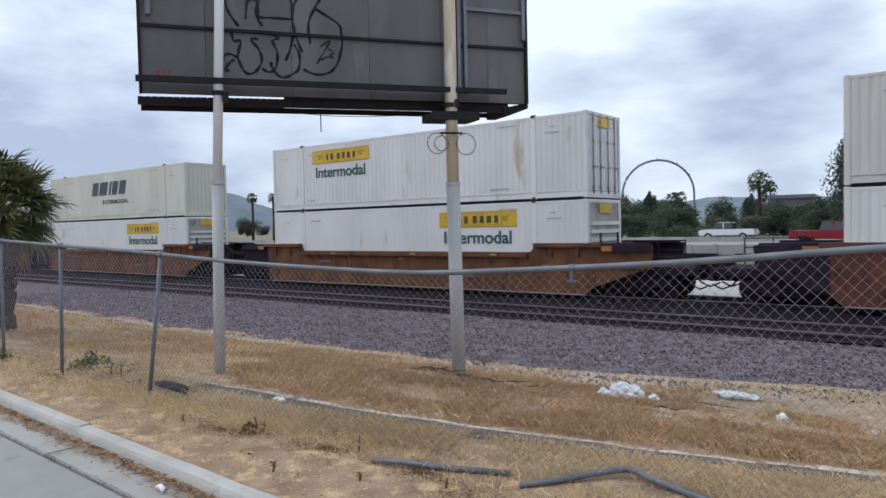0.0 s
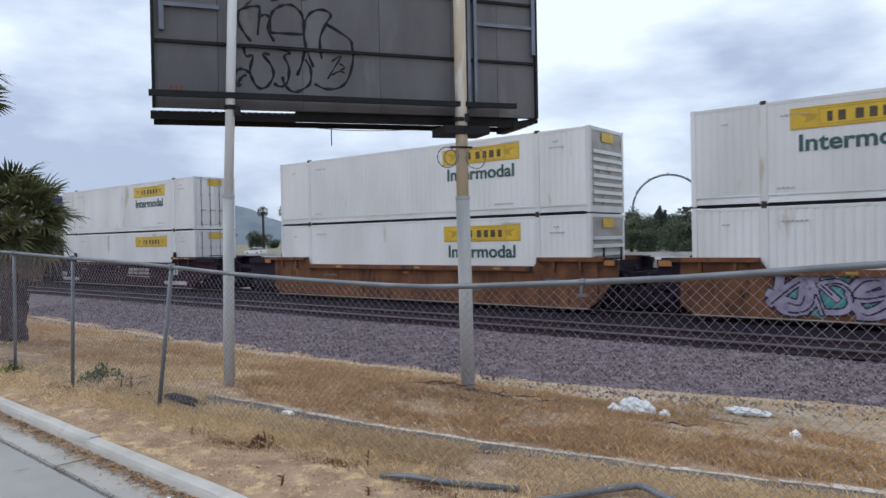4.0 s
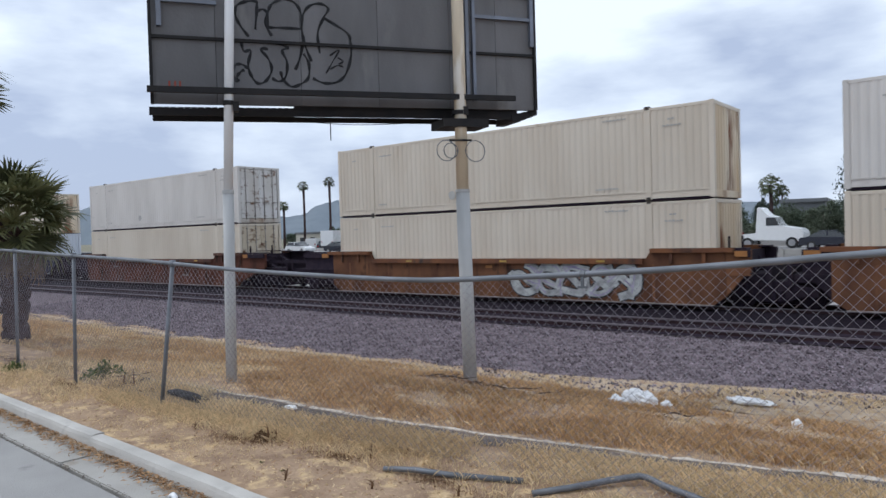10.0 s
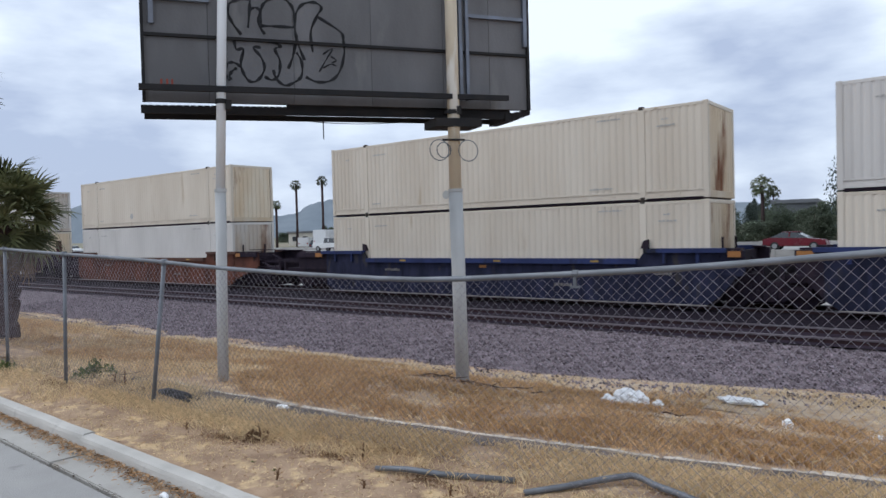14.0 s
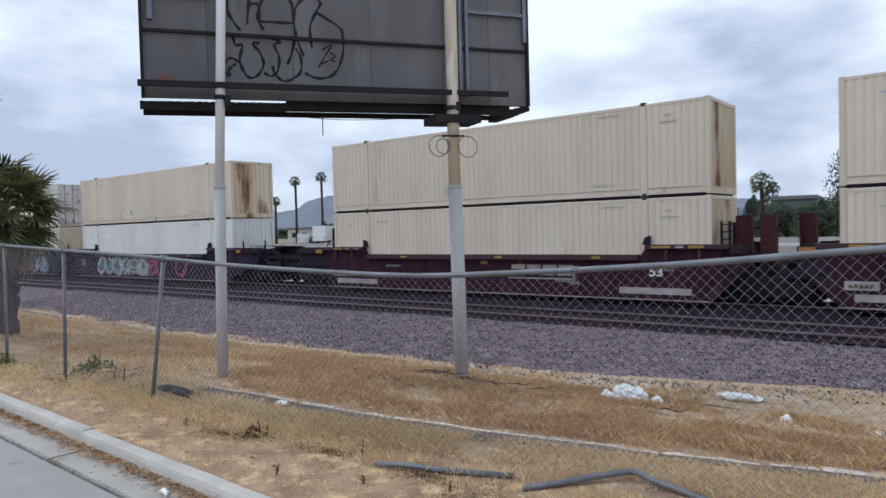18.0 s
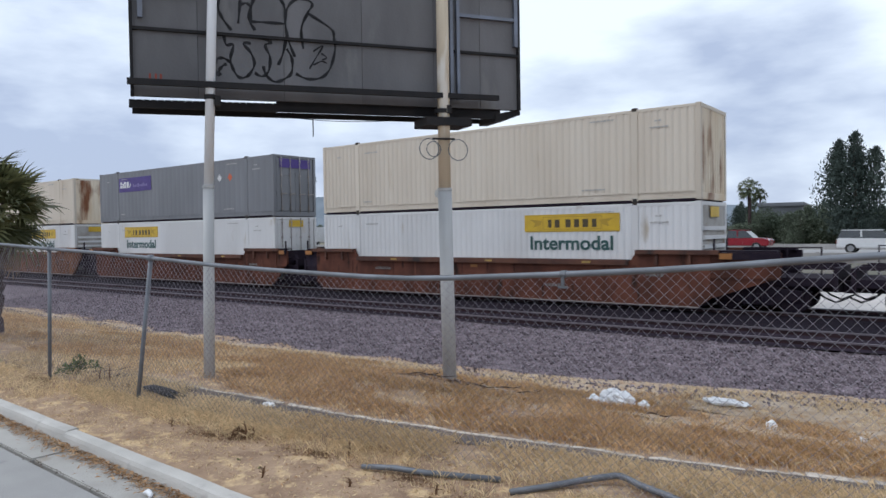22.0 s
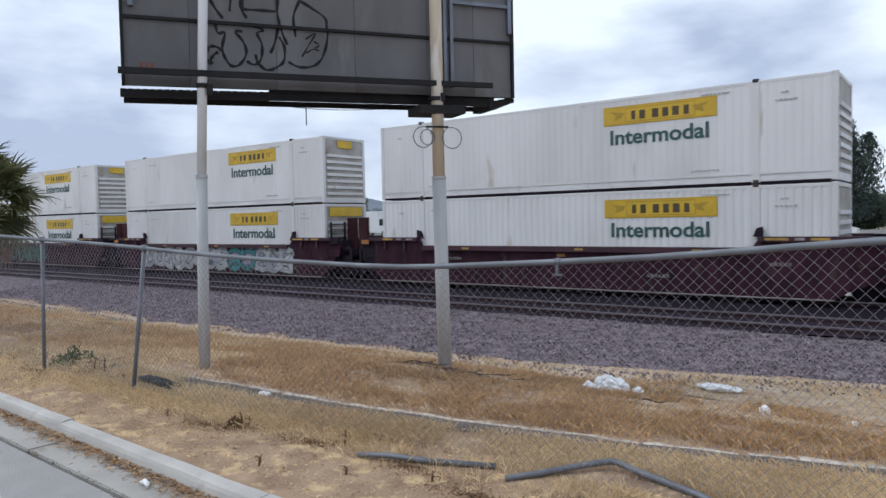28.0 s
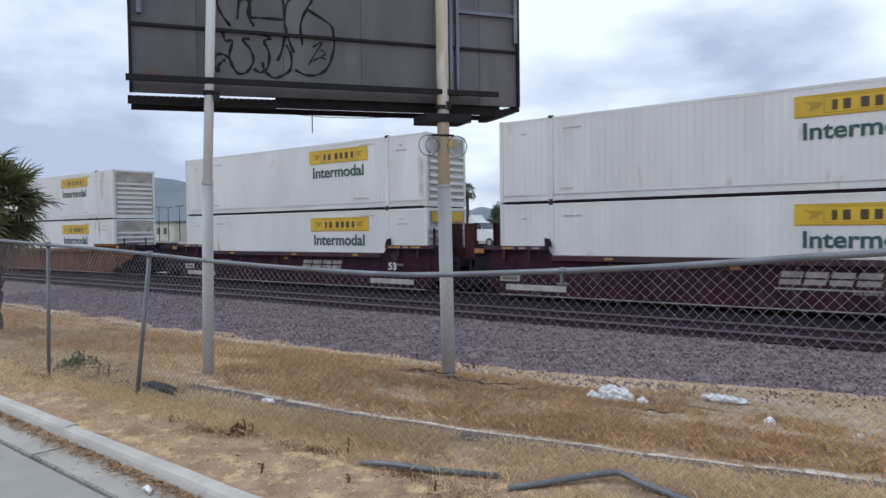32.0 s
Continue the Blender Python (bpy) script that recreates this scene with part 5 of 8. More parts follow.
    if not tags:
        for x, z, n in ((3.2, 0.62, 0.9), (11.0, 0.2, 0.75), (14.5, 0.62, 0.6)):
            put("data_plate", mesh_of(("sill_data", n), row_of_bars(n, 0.10)), "stencil", w, pose(x, -0.207, z))
    if marks == "number":
        put("number", letters("53", 0.54, 0.38), "flange", w, pose(0.20, -0.212, 0.40), "white stencilled number")
    if marks == "big":
        def brand(bm):
            for i in range(4):
                u = 9.2 + i * 0.62
                for z0, z1 in ((0.0, 0.15), (0.20, 0.36)):
                    prism(bm, [(u + 0.25 * z0, 0.42 + z0), (u + 0.54 + 0.25 * z0, 0.42 + z0), (u + 0.54 + 0.25 * z1, 0.42 + z1), (u + 0.25 * z1, 0.42 + z1)], -0.2125, -0.2065)
            box(bm, 9.1, 11.7, -0.2125, -0.2065, 0.28, 0.33)
        put("brand_mark", mesh_of("big_brand", brand), "flange", w, None, "white slanted brand shapes")
        put("number", letters("53", 0.42, 0.30), "offwhite", w, pose(14.3, -0.212, 0.45), "white stencilled number")
        put("white_plate", mesh_of("white_plate", lambda bm: box(bm, 13.3, 15.6, -0.2125, -0.2065, -0.10, 0.10)), "platewhite", w)
        put("white_plate", mesh_of("white_plate_rear", lambda bm: box(bm, 0.35, 2.7, -0.2125, -0.2065, -0.10, 0.10)), "platewhite", w)
        p = put("number_plate", mesh_of("number_plate", lambda bm: box(bm, 0.12, 0.92, -0.2125, -0.2065, 0.20, 0.44)), "platewhite", w)
        put("number_bar", mesh_of(("sill_data", 0.6), row_of_bars(0.6, 0.12)), "ink", p, pose(0.22, -0.2135, 0.26))
    if maroon:
        for x, a, mt in ((0.25, 0.5, "reflector"), (0.95, 0.25, "offplate"), (1.45, 0.3, "offplate"), (CL - 1.75, 0.6, "reflector"), (CL - 1.0, 0.25, "offplate"), (CL - 0.6, 0.45, "reflector")):
            put("chord_tag", mesh_of(("chord_tag", a), lambda bm: box(bm, 0, a, -0.306, -0.3005, 1.33, 1.40)), mt, w, pose(x, 0, 0))
    if tags:
        graffiti(w, tags, seed)
    return w


# unit by unit: the upper box, the lower box, the car, its marks and its graffiti
W_, B_, K_ = "g_white", "g_black", "low_dark"
UNITS = [
    (("greywhite", "plain"), ("white", "plain"), "car_brown", None, ()),
    (("jbc", "door", 2.75), ("jb", "rib", 9.9), "car_orange", None, ()),
    (("swift", "plain"), ("jb", "rib", 9.9), "car_orange", None, ()),
    (("jbc", "rib", 9.9), ("jbc", "rib", 9.9), "car_orange", None, ()),
    (("jb", "door", 2.75, 1), ("jbc", "rib", 9.9), "car_orange", None, ((2.4, 7.0, "g_lilac", "g_teal", K_), (9.6, 14.6, "g_lilac", "g_teal", K_), (14.8, 15.6, "g_teal", "low_orange", "g_mint"))),
    (("jb", "rib", 9.9), ("jb", "rib", 9.9), "car_orange", None, ()),
    (("jbc", "door", 9.7), ("jbc", "door", -9.8), "car_maroon", "big", ()),
    (("grey", "rib", 10.3), ("jb", "door", 9.9), "car_maroon", None, ()),
    (("greywhite", "door"), ("cream", "door"), "car_maroon", "big", ()),
    (("cream", "door"), ("greywhite", "plain"), "car_tan", None, ((2.6, 6.5, "g_grey", "low_tan", K_), (7.2, 12.0, W_, "low_dark", "g_lilac"), (12.6, 15.6, "g_grey", "low_tan", B_))),
    (("greywhite", "plain"), ("cream", "plain"), "car_orange", None, ((2.7, 6.4, "g_mint", "g_teal", K_), (6.8, 8.2, W_, K_, K_), (8.7, 9.7, "g_grey", "low_orange", K_), (10.3, 11.5, "g_grey", "low_orange", K_), (12.0, 15.2, "g_grey", "low_orange", K_))),
    (("cream", "plain"), ("cream", "plain"), "car_orange", None, ((9.2, 13.8, W_, "low_orange", B_),)),
    (("greywhite", "door"), ("cream", "door"), "car_brown", None, ()),
    (("cream", "plain"), ("bluewhite", "plain"), "car_blue", None, ()),
    (("greywhite", "plain"), ("cream", "plain"), "car_blue", None, ()),
    (("cream", "plain"), ("cream", "plain"), "car_blue", None, ()),
    (("cream", "plain"), ("greywhite", "plain"), "car_brown", None, ()),
    (("greywhite", "plain"), ("cream", "plain"), "car_maroon", "big", ()),
    (("cream", "door"), ("cream", "door"), "car_maroon", "big", ()),
    (("cream", "plain"), ("cream", "plain"), "car_maroon", "big", ()),
    (("cream", "plain"), ("white", "plain"), "car_dark", "number", ((2.4, 8.2, W_, "g_teal", K_), (8.3, 10.0, "g_pink", "low_dark", K_), (11.2, 12.2, "g_pink", "low_dark", K_))),
    (("greywhite", "door"), ("cream", "plain"), "car_blue", None, ((4.5, 8.0, "g_grey", "low_blue", K_), (8.4, 11.0, "g_grey", "low_blue", K_), (11.2, 14.6, "g_grey", "low_blue", K_))),
    (("cream", "plain"), ("cream", "plain"), "car_dark", None, ((7.2, 8.4, "g_pink", "low_dark", K_), (8.6, 12.6, "g_teal", "g_teal", "g_blue"), (12.8, 13.8, "g_pink", "low_dark", K_))),
    (("cream", "plain"), ("jbc", "rib", 10.1), "car_brown", None, ()),
    (("grey", "door", 2.25, 2), ("jb", "door", 2.75), "car_brown", None, ()),
    (("cream", "plain"), ("jbc", "rib", 10.0), "car_orange", None, ()),
    (("grey", "rib", 10.3), ("white", "plain"), "car_orange", None, ()),
    (("cream", "plain"), ("white", "plain"), "car_orange", None, ((5.5, 8.0, W_, "low_orange", K_),)),
    (("grey", "rib", 10.3), ("jbc", "rib", 9.9), "car_brown", None, ()),
    (("jb", "rib", 9.55), ("jbc", "rib", 9.55), "car_maroon", None, ()),
    (("jb", "rib", 9.55), ("jbc", "rib", 9.55), "car_maroon", None, ((2.2, 6.8, W_, W_, B_), (7.0, 9.4, W_, "g_green", B_), (9.5, 11.6, "g_teal", "g_lilac", B_), (11.7, 14.2, W_, "g_lilac", "g_green"))),
    (("jb", "rib", 9.55), ("jbc", "rib", 9.55), "car_maroon", None, ((4.4, 9.6, "g_green", "low_maroon", K_),)),
    (("jb", "rib", 9.55), ("jbc", "rib", 9.55), "car_maroon", "big", ()),
    (("jb", "rib", 9.55), ("jb", "rib", 9.55), "car_maroon", "big", ()),
    (("jb", "rib", 9.55), ("jb", "rib", 9.55), "car_maroon", "big", ()),
    (("jb", "rib", 9.55), ("jb", "rib", 9.55), "car_orange", None, ()),
    (("jb", "rib", 9.55), ("jb", "rib", 9.55), "car_orange", None, ()),
]
SIDE_Y, BASE_Z, SPEED = 21.2, -0.294, 21.506
COUPLED, JOINTED = 23.55, 19.48
LEADS = {0, 1, 2, 3, 6, 9, 12, 13, 16, 17, 20, 23, 26, 29, 32, 35}
u = 20.41
for i, (up, low, colour, marks, tags) in enumerate(UNITS):
    u -= COUPLED if i in LEADS else JOINTED
    lead = "coupler" if i in LEADS else "artic"
    trail = "coupler" if i + 1 in LEADS else "artic"
    w = well_car(colour, lead, trail, True, i + 1 in LEADS, marks, tags, i)
    TRAIN.append((w, u, BASE_Z))
    for spec, z in ((low, 0.0), (up, CH + 0.02)):
        c = container(spec[0], spec[1], spec[2] if len(spec) > 2 else None, spec[3] if len(spec) > 3 else 0, "" if i > 28 and i in LEADS else "wide" if i > 28 and z == 0.0 else "small")
        TRAIN.append((c, u, BASE_Z + z))


# ---- chain-link fence along the verge ----
def fence_y(x):
    return lerp(x, [-40, -7.0, 0.0, 6.0], [4.05, 4.05, 4.40, 4.7])


R_X = [-40.0, -11.95, -11.3, -9.39, -7.97, -7.03, -6.13, -5.29, -4.56, -3.92, -3.44, -3.0, -2.6, -2.15, -1.6, -1.29, -0.98, -0.7, -0.53, 1.0, 6.0]
R_Z = [1.76, 1.755, 1.733, 1.655, 1.607, 1.566, 1.511, 1.476, 1.452, 1.436, 1.435, 1.458, 1.478, 1.502, 1.537, 1.56, 1.589, 1.614, 1.632, 1.7, 1.68]


def rail_z(x):
    return lerp(x, R_X, R_Z)


def build_fence():
    f = tagged(empty("chain_link_fence"), "sagging galvanised chain-link fence with leaning posts", "fence")
    bm = bmesh.new()
    xs = [-26 + 0.4 * i for i in range(78)]
    tube(bm, [(x, fence_y(x), rail_z(x)) for x in xs], 0.021, 8)
    part("top_rail", bm, "galv", f, "sagging galvanised top rail", True)
    # posts: foot x, head x
    for xf, xh in ((-25.0, -25.0), (-22.0, -22.0), (-19.0, -19.0), (-16.2, -16.2), (-13.7, -13.7), (-11.36, -11.30), (-9.50, -9.39), (-7.41, -7.02), (3.4, 3.3)):
        bm = bmesh.new()
        tube(bm, [(xf, fence_y(xf), -0.3), (xh, fence_y(xh), rail_z(xh) - 0.01)], 0.023, 10)
        tube(bm, [(xh, fence_y(xh), rail_z(xh) - 0.03), (xh, fence_y(xh), rail_z(xh) + 0.035)], 0.034, 10)
        part("post", bm, "galv", f, "", True)
    for x in (-2.25, 0.9):
        bm = bmesh.new()
        tube(bm, [(x - 0.02, fence_y(x), rail_z(x)), (x + 0.02, fence_y(x), rail_z(x))], 0.027, 8)
        box(bm, x - 0.01, x + 0.01, fence_y(x) - 0.025, fence_y(x) - 0.01, rail_z(x) - 0.081, rail_z(x) - 0.02)
        box(bm, x - 0.035, x + 0.035, fence_y(x) - 0.025, fence_y(x) - 0.01, rail_z(x) - 0.095, rail_z(x) - 0.08)
        part("rail_clamp", bm, "galv", f)
    # woven wire: slanting strands both ways, as thin three-sided bars
    pitch, r = 0.072, 0.0016
    tris = []
    n = int((3.2 + 14.6) / pitch)
    levels = 21
    for way in (1, -1):
        for i in range(-levels, n + levels):
            prev = None
            for k in range(levels + 1):
                x = -14.6 + (i + way * k) * pitch if way > 0 else -14.6 + (i - k) * pitch
                if not -14.6 <= x <= 3.2:
                    prev = None
                    continue
                y = fence_y(x)
                z = 0.03 + (rail_z(x) - 0.05) * k / levels
                bulge = 0.03 * math.sin(x * 1.3) * math.sin(math.pi * k / levels)
                jx, jz = 0.010 * noise.noise(Vector((x * 3.1, z * 3.1, 1))) + 0.005 * noise.noise(Vector((x * 17, z * 17, 2))), 0.010 * noise.noise(Vector((x * 2.7, z * 2.7, 5))) + 0.005 * noise.noise(Vector((x * 17, z * 17, 7)))
                p = np.array((x + jx, y + bulge + (0.004 if way > 0 else -0.004), z + jz))
                if prev is not None:
                    o = [np.array(v) for v in ((0, -r, 0), (r, r * 0.7, 0), (-r, r * 0.7, 0))]
                    for a in range(3):
                        b = (a + 1) % 3
                        tris.append((prev + o[a], prev + o[b], p + o[b]))
                        tris.append((prev + o[a], p + o[b], p + o[a]))
                prev = p
    put("wire_mesh", cloud_mesh("wire_mesh", np.array(tris)), "wire", f, None, "woven diamond wire mesh")


build_fence()


def bent_pipe():
    bm = bmesh.new()
    tube(bm, [(-3.74, 3.83, 0.02), (-3.5, 3.92, 0.03), (-3.25, 4.01, 0.015), (-2.73, 4.21, 0.012)], [0.019, 0.022, 0.022, 0.022], 10)
    tagged(part("fallen_pipe", bm, "galv", smooth=True), "fallen galvanised fence pipe lying in the dirt", "pipe")
    bm = bmesh.new()
    way = [(-2.56, 4.06, 0.02), (-2.38, 4.26, 0.04), (-2.2, 4.47, 0.055), (-2.05, 4.64, 0.07), (-2.01, 4.655, 0.07), (-1.96, 4.645, 0.065), (-1.85, 4.60, 0.05), (-1.65, 4.53, 0.04), (-1.36, 4.43, 0.03), (-1.15, 4.36, 0.0)]
    tube(bm, [(x, y, ground_z(x, y) + h - 0.008) for x, y, h in way], 0.023, 10)
    tagged(part("bent_pipe", bm, "galv", smooth=True), "bent galvanised fence pipe half buried in dirt", "pipe")


bent_pipe()

# ---- billboard, seen from behind ----
B0, BD, BN = Vector((-7.92, 5.33)), Vector((0.478, 0.878)), Vector((0.878, -0.478))


def bb(s, off, z):
    """A place by the billboard: along it, towards the street, up."""
    p = B0 + BD * s + BN * off
    return (p.x, p.y, z)


def bb_box(bm, s0, s1, o0, o1, z0, z1):
    v = [bm.verts.new(bb(s, o, z + 0.022 * (s - 2.0))) for z in (z0, z1) for s, o in ((s0, o0), (s1, o0), (s1, o1), (s0, o1))]
    for f in ((0, 3, 2, 1), (4, 5, 6, 7), (0, 1, 5, 4), (1, 2, 6, 5), (2, 3, 7, 6), (3, 0, 4, 7)):
        bm.faces.new([v[i] for i in f])


STROKES = [
    [(0.41, 4.52), (0.31, 4.65), (0.25, 4.78), (0.26, 4.91), (0.38, 4.98), (0.52, 5.0), (0.53, 4.91), (0.5, 4.62)],
    [(0.53, 4.87), (0.61, 4.9), (0.66, 4.85), (0.64, 4.69), (0.72, 4.55)],
    [(0.66, 4.64), (0.68, 4.88), (0.74, 4.99), (0.86, 5.06), (0.99, 5.06), (1.1, 4.96), (1.13, 4.82), (1.12, 4.68)],
    [(0.66, 4.66), (0.81, 4.67), (1.12, 4.68)],
    [(1.25, 4.24), (1.17, 4.45), (1.13, 4.66), (1.15, 4.87), (1.25, 5.01), (1.41, 5.05), (1.51, 4.99), (1.44, 4.86), (1.35, 4.64), (1.37, 4.36)],
    [(1.44, 4.86), (1.77, 4.68), (1.81, 4.56)],
]
STROKES += [
    [(1.81, 4.56), (1.82, 4.37), (1.74, 4.11), (1.61, 3.98), (1.42, 3.95), (1.26, 4.01)],
    [(0.31, 4.45), (0.34, 4.32), (0.43, 4.33), (0.39, 4.14), (0.43, 3.99), (0.51, 3.9), (0.62, 3.94), (0.7, 4.09), (0.66, 4.24), (0.56, 4.36), (0.66, 4.37)],
    [(0.7, 3.98), (0.8, 3.94), (0.89, 4.02), (0.91, 4.21), (0.85, 4.36), (0.93, 4.41), (0.76, 4.46)],
    [(0.82, 4.08), (0.85, 3.97), (0.96, 3.88), (1.09, 3.92), (1.2, 4.02), (1.21, 4.21), (1.14, 4.34)],
    [(1.02, 4.11), (1.09, 4.28), (1.16, 4.58)],
    [(0.19, 4.06), (0.23, 4.13), (0.31, 4.14), (0.39, 4.09)],
    [(0.26, 3.91), (0.24, 3.97), (0.29, 4.04), (0.34, 4.07)],
]
THIN = [[(0.21, 3.97), (0.22, 3.91), (0.26, 3.92)], [(1.51, 4.34), (1.65, 4.43), (1.55, 4.26), (1.45, 4.09)], [(1.62, 4.32), (1.7, 4.27), (1.63, 4.23)], [(1.51, 4.15), (1.62, 4.21), (1.7, 4.19)], [(0.35, 5.0), (0.43, 5.08)], [(0.69, 5.1), (0.79, 5.12)], [(0.9, 5.17), (1.09, 5.16), (1.19, 5.18)]]


def smooth_line(pts, n=6):
    out = []
    for i in range(len(pts) - 1):
        p0, p1, p2, p3 = (Vector(pts[max(i - 1, 0)]), Vector(pts[i]), Vector(pts[i + 1]), Vector(pts[min(i + 2, len(pts) - 1)]))
        for k in range(n):
            t = k / n
            out.append(0.5 * (2 * p1 + (p2 - p0) * t + (2 * p0 - 5 * p1 + 4 * p2 - p3) * t * t + (3 * p1 - p0 - 3 * p2 + p3) * t * t * t))
    return out + [Vector(pts[-1])]


def build_billboard():
    b = tagged(empty("billboard"), "dark grey metal back of a billboard with graffiti, on two poles", "billboard")
    # back sheets
    edges = [-0.82, -0.02, 1.10, 2.22, 3.34, 4.12, 4.81]
    for a, c in zip(edges, edges[1:]):
        bm = bmesh.new()
        bb_box(bm, a + 0.003, c - 0.003, -0.27, -0.24, 3.645, 6.75)
        part("back_panel", bm, "board", b)
    bm = bmesh.new()
    bb_box(bm, -0.82, 4.81, -0.33, -0.275, 3.645, 6.75)
    part("front_face", bm, "boardframe", b)
    for z in (4.49, 5.40, 6.3):
        bm = bmesh.new()
        bb_box(bm, -0.80, 4.79, -0.24, -0.20, z - 0.02, z + 0.02)
        part("stringer", bm, "boardframe", b, "dark horizontal stringer")
    for s in (-0.82, 4.79):
        bm = bmesh.new()
        bb_box(bm, s - 0.02, s + 0.02, -0.30, -0.19, 3.635, 6.8)
        part("edge_trim", bm, "boardframe", b)
    for s0, s1, z in ((-0.72, 0.0, 4.96), (3.75, 4.70, 5.04), (3.75, 4.70, 5.72)):
        bm = bmesh.new()
        bb_box(bm, s0, s1, -0.235, -0.18, z - 0.025, z + 0.025)
        part("brace", bm, "boardlight", b)
    for s, z0 in ((-0.71, 4.62), (4.73, 4.62)):
        bm = bmesh.new()
        bb_box(bm, s - 0.03, s + 0.03, -0.235, -0.17, z0, 6.7)
        part("upright", bm, "boardlight", b)
    for s in (3.60, 3.71):
        bm = bmesh.new()
        bb_box(bm, s - 0.025, s + 0.025, -0.20, -0.14, 3.75, 6.75)
        part("ladder_rail", bm, "boardlight", b)
    # catwalk: upper angle with light showing through, lower grating
    bm = bmesh.new()
    bb_box(bm, -0.88, 4.28, 0.02, 0.08, 3.725, 3.785)
    bb_box(bm, -0.88, 4.28, -0.16, 0.08, 3.785, 3.80)
    part("walkway_beam", bm, "boardframe", b)
    bm = bmesh.new()
    for k in range(62):
        s = -0.86 + k * 0.086
        bb_box(bm, s, s + 0.072, -0.85, -0.30, 3.585 + 0.008 * (s + 0.86), 3.605 + 0.008 * (s + 0.86))
    bb_box(bm, -0.86, 1.0, -0.34, -0.30, 3.50, 3.595)
    bb_box(bm, 1.0, 4.5, -0.34, -0.30, 3.505, 3.655)
    bb_box(bm, -0.82, 4.6, -0.88, -0.84, 3.51, 3.585)
    part("walkway_grating", bm, "boardframe", b, "dark steel catwalk grating")
    for k in range(4):
        bm = bmesh.new()
        bb_box(bm, 4.40 + 0.1 * k, 4.55 + 0.1 * k, -0.85, -0.28, 3.47 + 0.035 * k, 3.58 + 0.02 * k)
        part("bracket", bm, "boardframe", b)
    bm = bmesh.new()
    bb_box(bm, 3.06, 3.79, -0.36, 0.12, 3.32, 3.44)
    part("pole_bracket", bm, "boardframe", b)
    # poles: a thick lower length sleeved over a thinner upper one
    for s, lean, r0, r1, low, high, zb, zt in ((0.0, 0.05, 0.070, 0.060, "pole", "polewhite", -0.35, 2.43), (3.425, -0.04, 0.102, 0.090, "pole", "polebeige", -0.75, 2.43)):
        bm = bmesh.new()
        tube(bm, [bb(s, 0, zb), bb(s + lean, 0, zt)], r0, 18)
        p = part("pole", bm, low, b, "weathered steel lower pole", True)
        bm = bmesh.new()
        s += lean
        tube(bm, [bb(s, 0, zt - 0.02), bb(s + 0.8 * max(lean, 0.0) * (6.6 - zt), 0, 6.6)], r1, 18)
        part("upper_pole", bm, high, b, "peeling painted upper pole", True)
        bm = bmesh.new()
        tube(bm, [bb(s, 0, zt - 0.03), bb(s, 0, zt + 0.01)], r0 + 0.007, 18)
        part("pole_collar", bm, low, b)
        bm = bmesh.new()
        c = s + lean * 0.9
        tube(bm, [bb(c, 0, 3.54), bb(c, 0, 3.60)], r1 + 0.012, 14)
        bb_box(bm, c + 0.05, c + 0.12, -0.06, 0.1, 3.50, 3.62)
        part("clamp", bm, "boardframe", b)
    # sprayed scrawl
    for k, (lines, w) in enumerate(((STROKES, 0.017), (THIN, 0.010))):
        for line in lines:
            bm = bmesh.new()
            pts = smooth_line(line)
            prev = None
            for i, p in enumerate(pts):
                d = (pts[min(i + 1, len(pts) - 1)] - pts[max(i - 1, 0)]).normalized()
                nrm = Vector((-d.y, d.x)) * w * (1 + 0.35 * math.sin(i * 0.9))
                a, c = p + nrm, p - nrm
                cur = (bm.verts.new(bb(a.x, -0.236 + 0.0003 * (i % 2), a.y)), bm.verts.new(bb(c.x, -0.236 + 0.0003 * (i % 2), c.y)))
                if prev:
                    bm.faces.new((prev[0], prev[1], cur[1], cur[0]))
                prev = cur
            bmesh.ops.solidify(bm, geom=list(bm.faces), thickness=0.002)
            part("graffiti_stroke", bm, "spray", b, "black sprayed line")
    for s in (-0.62, -0.55, -0.49):
        bm = bmesh.new()
        bb_box(bm, s, s + 0.025, -0.240, -0.235, 3.83, 3.93)
        part("red_mark", bm, "redspray", b, "small red sprayed mark")
    # hanging cord and sagging cable below the catwalk
    bm = bmesh.new()
    tube(bm, [bb(1.55, -0.5, 3.52), bb(1.55, -0.5, 3.19)], 0.008, 5)
    tube(bm, [bb(0.9 + 0.2 * k, -0.5, 3.47 - 0.045 * math.sin(math.pi * k / 9)) for k in range(10)], 0.005, 5)
    part("loose_cable", bm, "boardframe", b)
    # two coils of barbed wire on the pole
    for s, r in ((3.09, 0.15), (3.16, 0.11), (3.55, 0.155)):
        bm = bmesh.new()
        tube(bm, [bb(s + r * math.cos(a * 0.3307), 0.13, 2.995 + r * math.sin(a * 0.3307)) for a in range(20)], 0.007, 5)
        for a in range(12):
            q = bb(s + r * math.cos(a * 0.52), 0.13, 2.995 + r * math.sin(a * 0.52))
            box(bm, q[0] - 0.014, q[0] + 0.014, q[1] - 0.003, q[1] + 0.003, q[2] - 0.004, q[2] + 0.004)
        part("wire_coil", bm, "galv", b, "coil of barbed wire")
    bm = bmesh.new()
    bb_box(bm, 3.15, 3.5, 0.09, 0.13, 3.11, 3.135)
    part("coil_tie", bm, "boardframe", b)


build_billboard()


# ---- palms by the fence ----
def stalk_mesh(bm):
    tube(bm, [(0, 0, 0), (0.35, 0, 0.06), (0.78, 0, 0.03)], [0.028, 0.016, 0.010], 5)


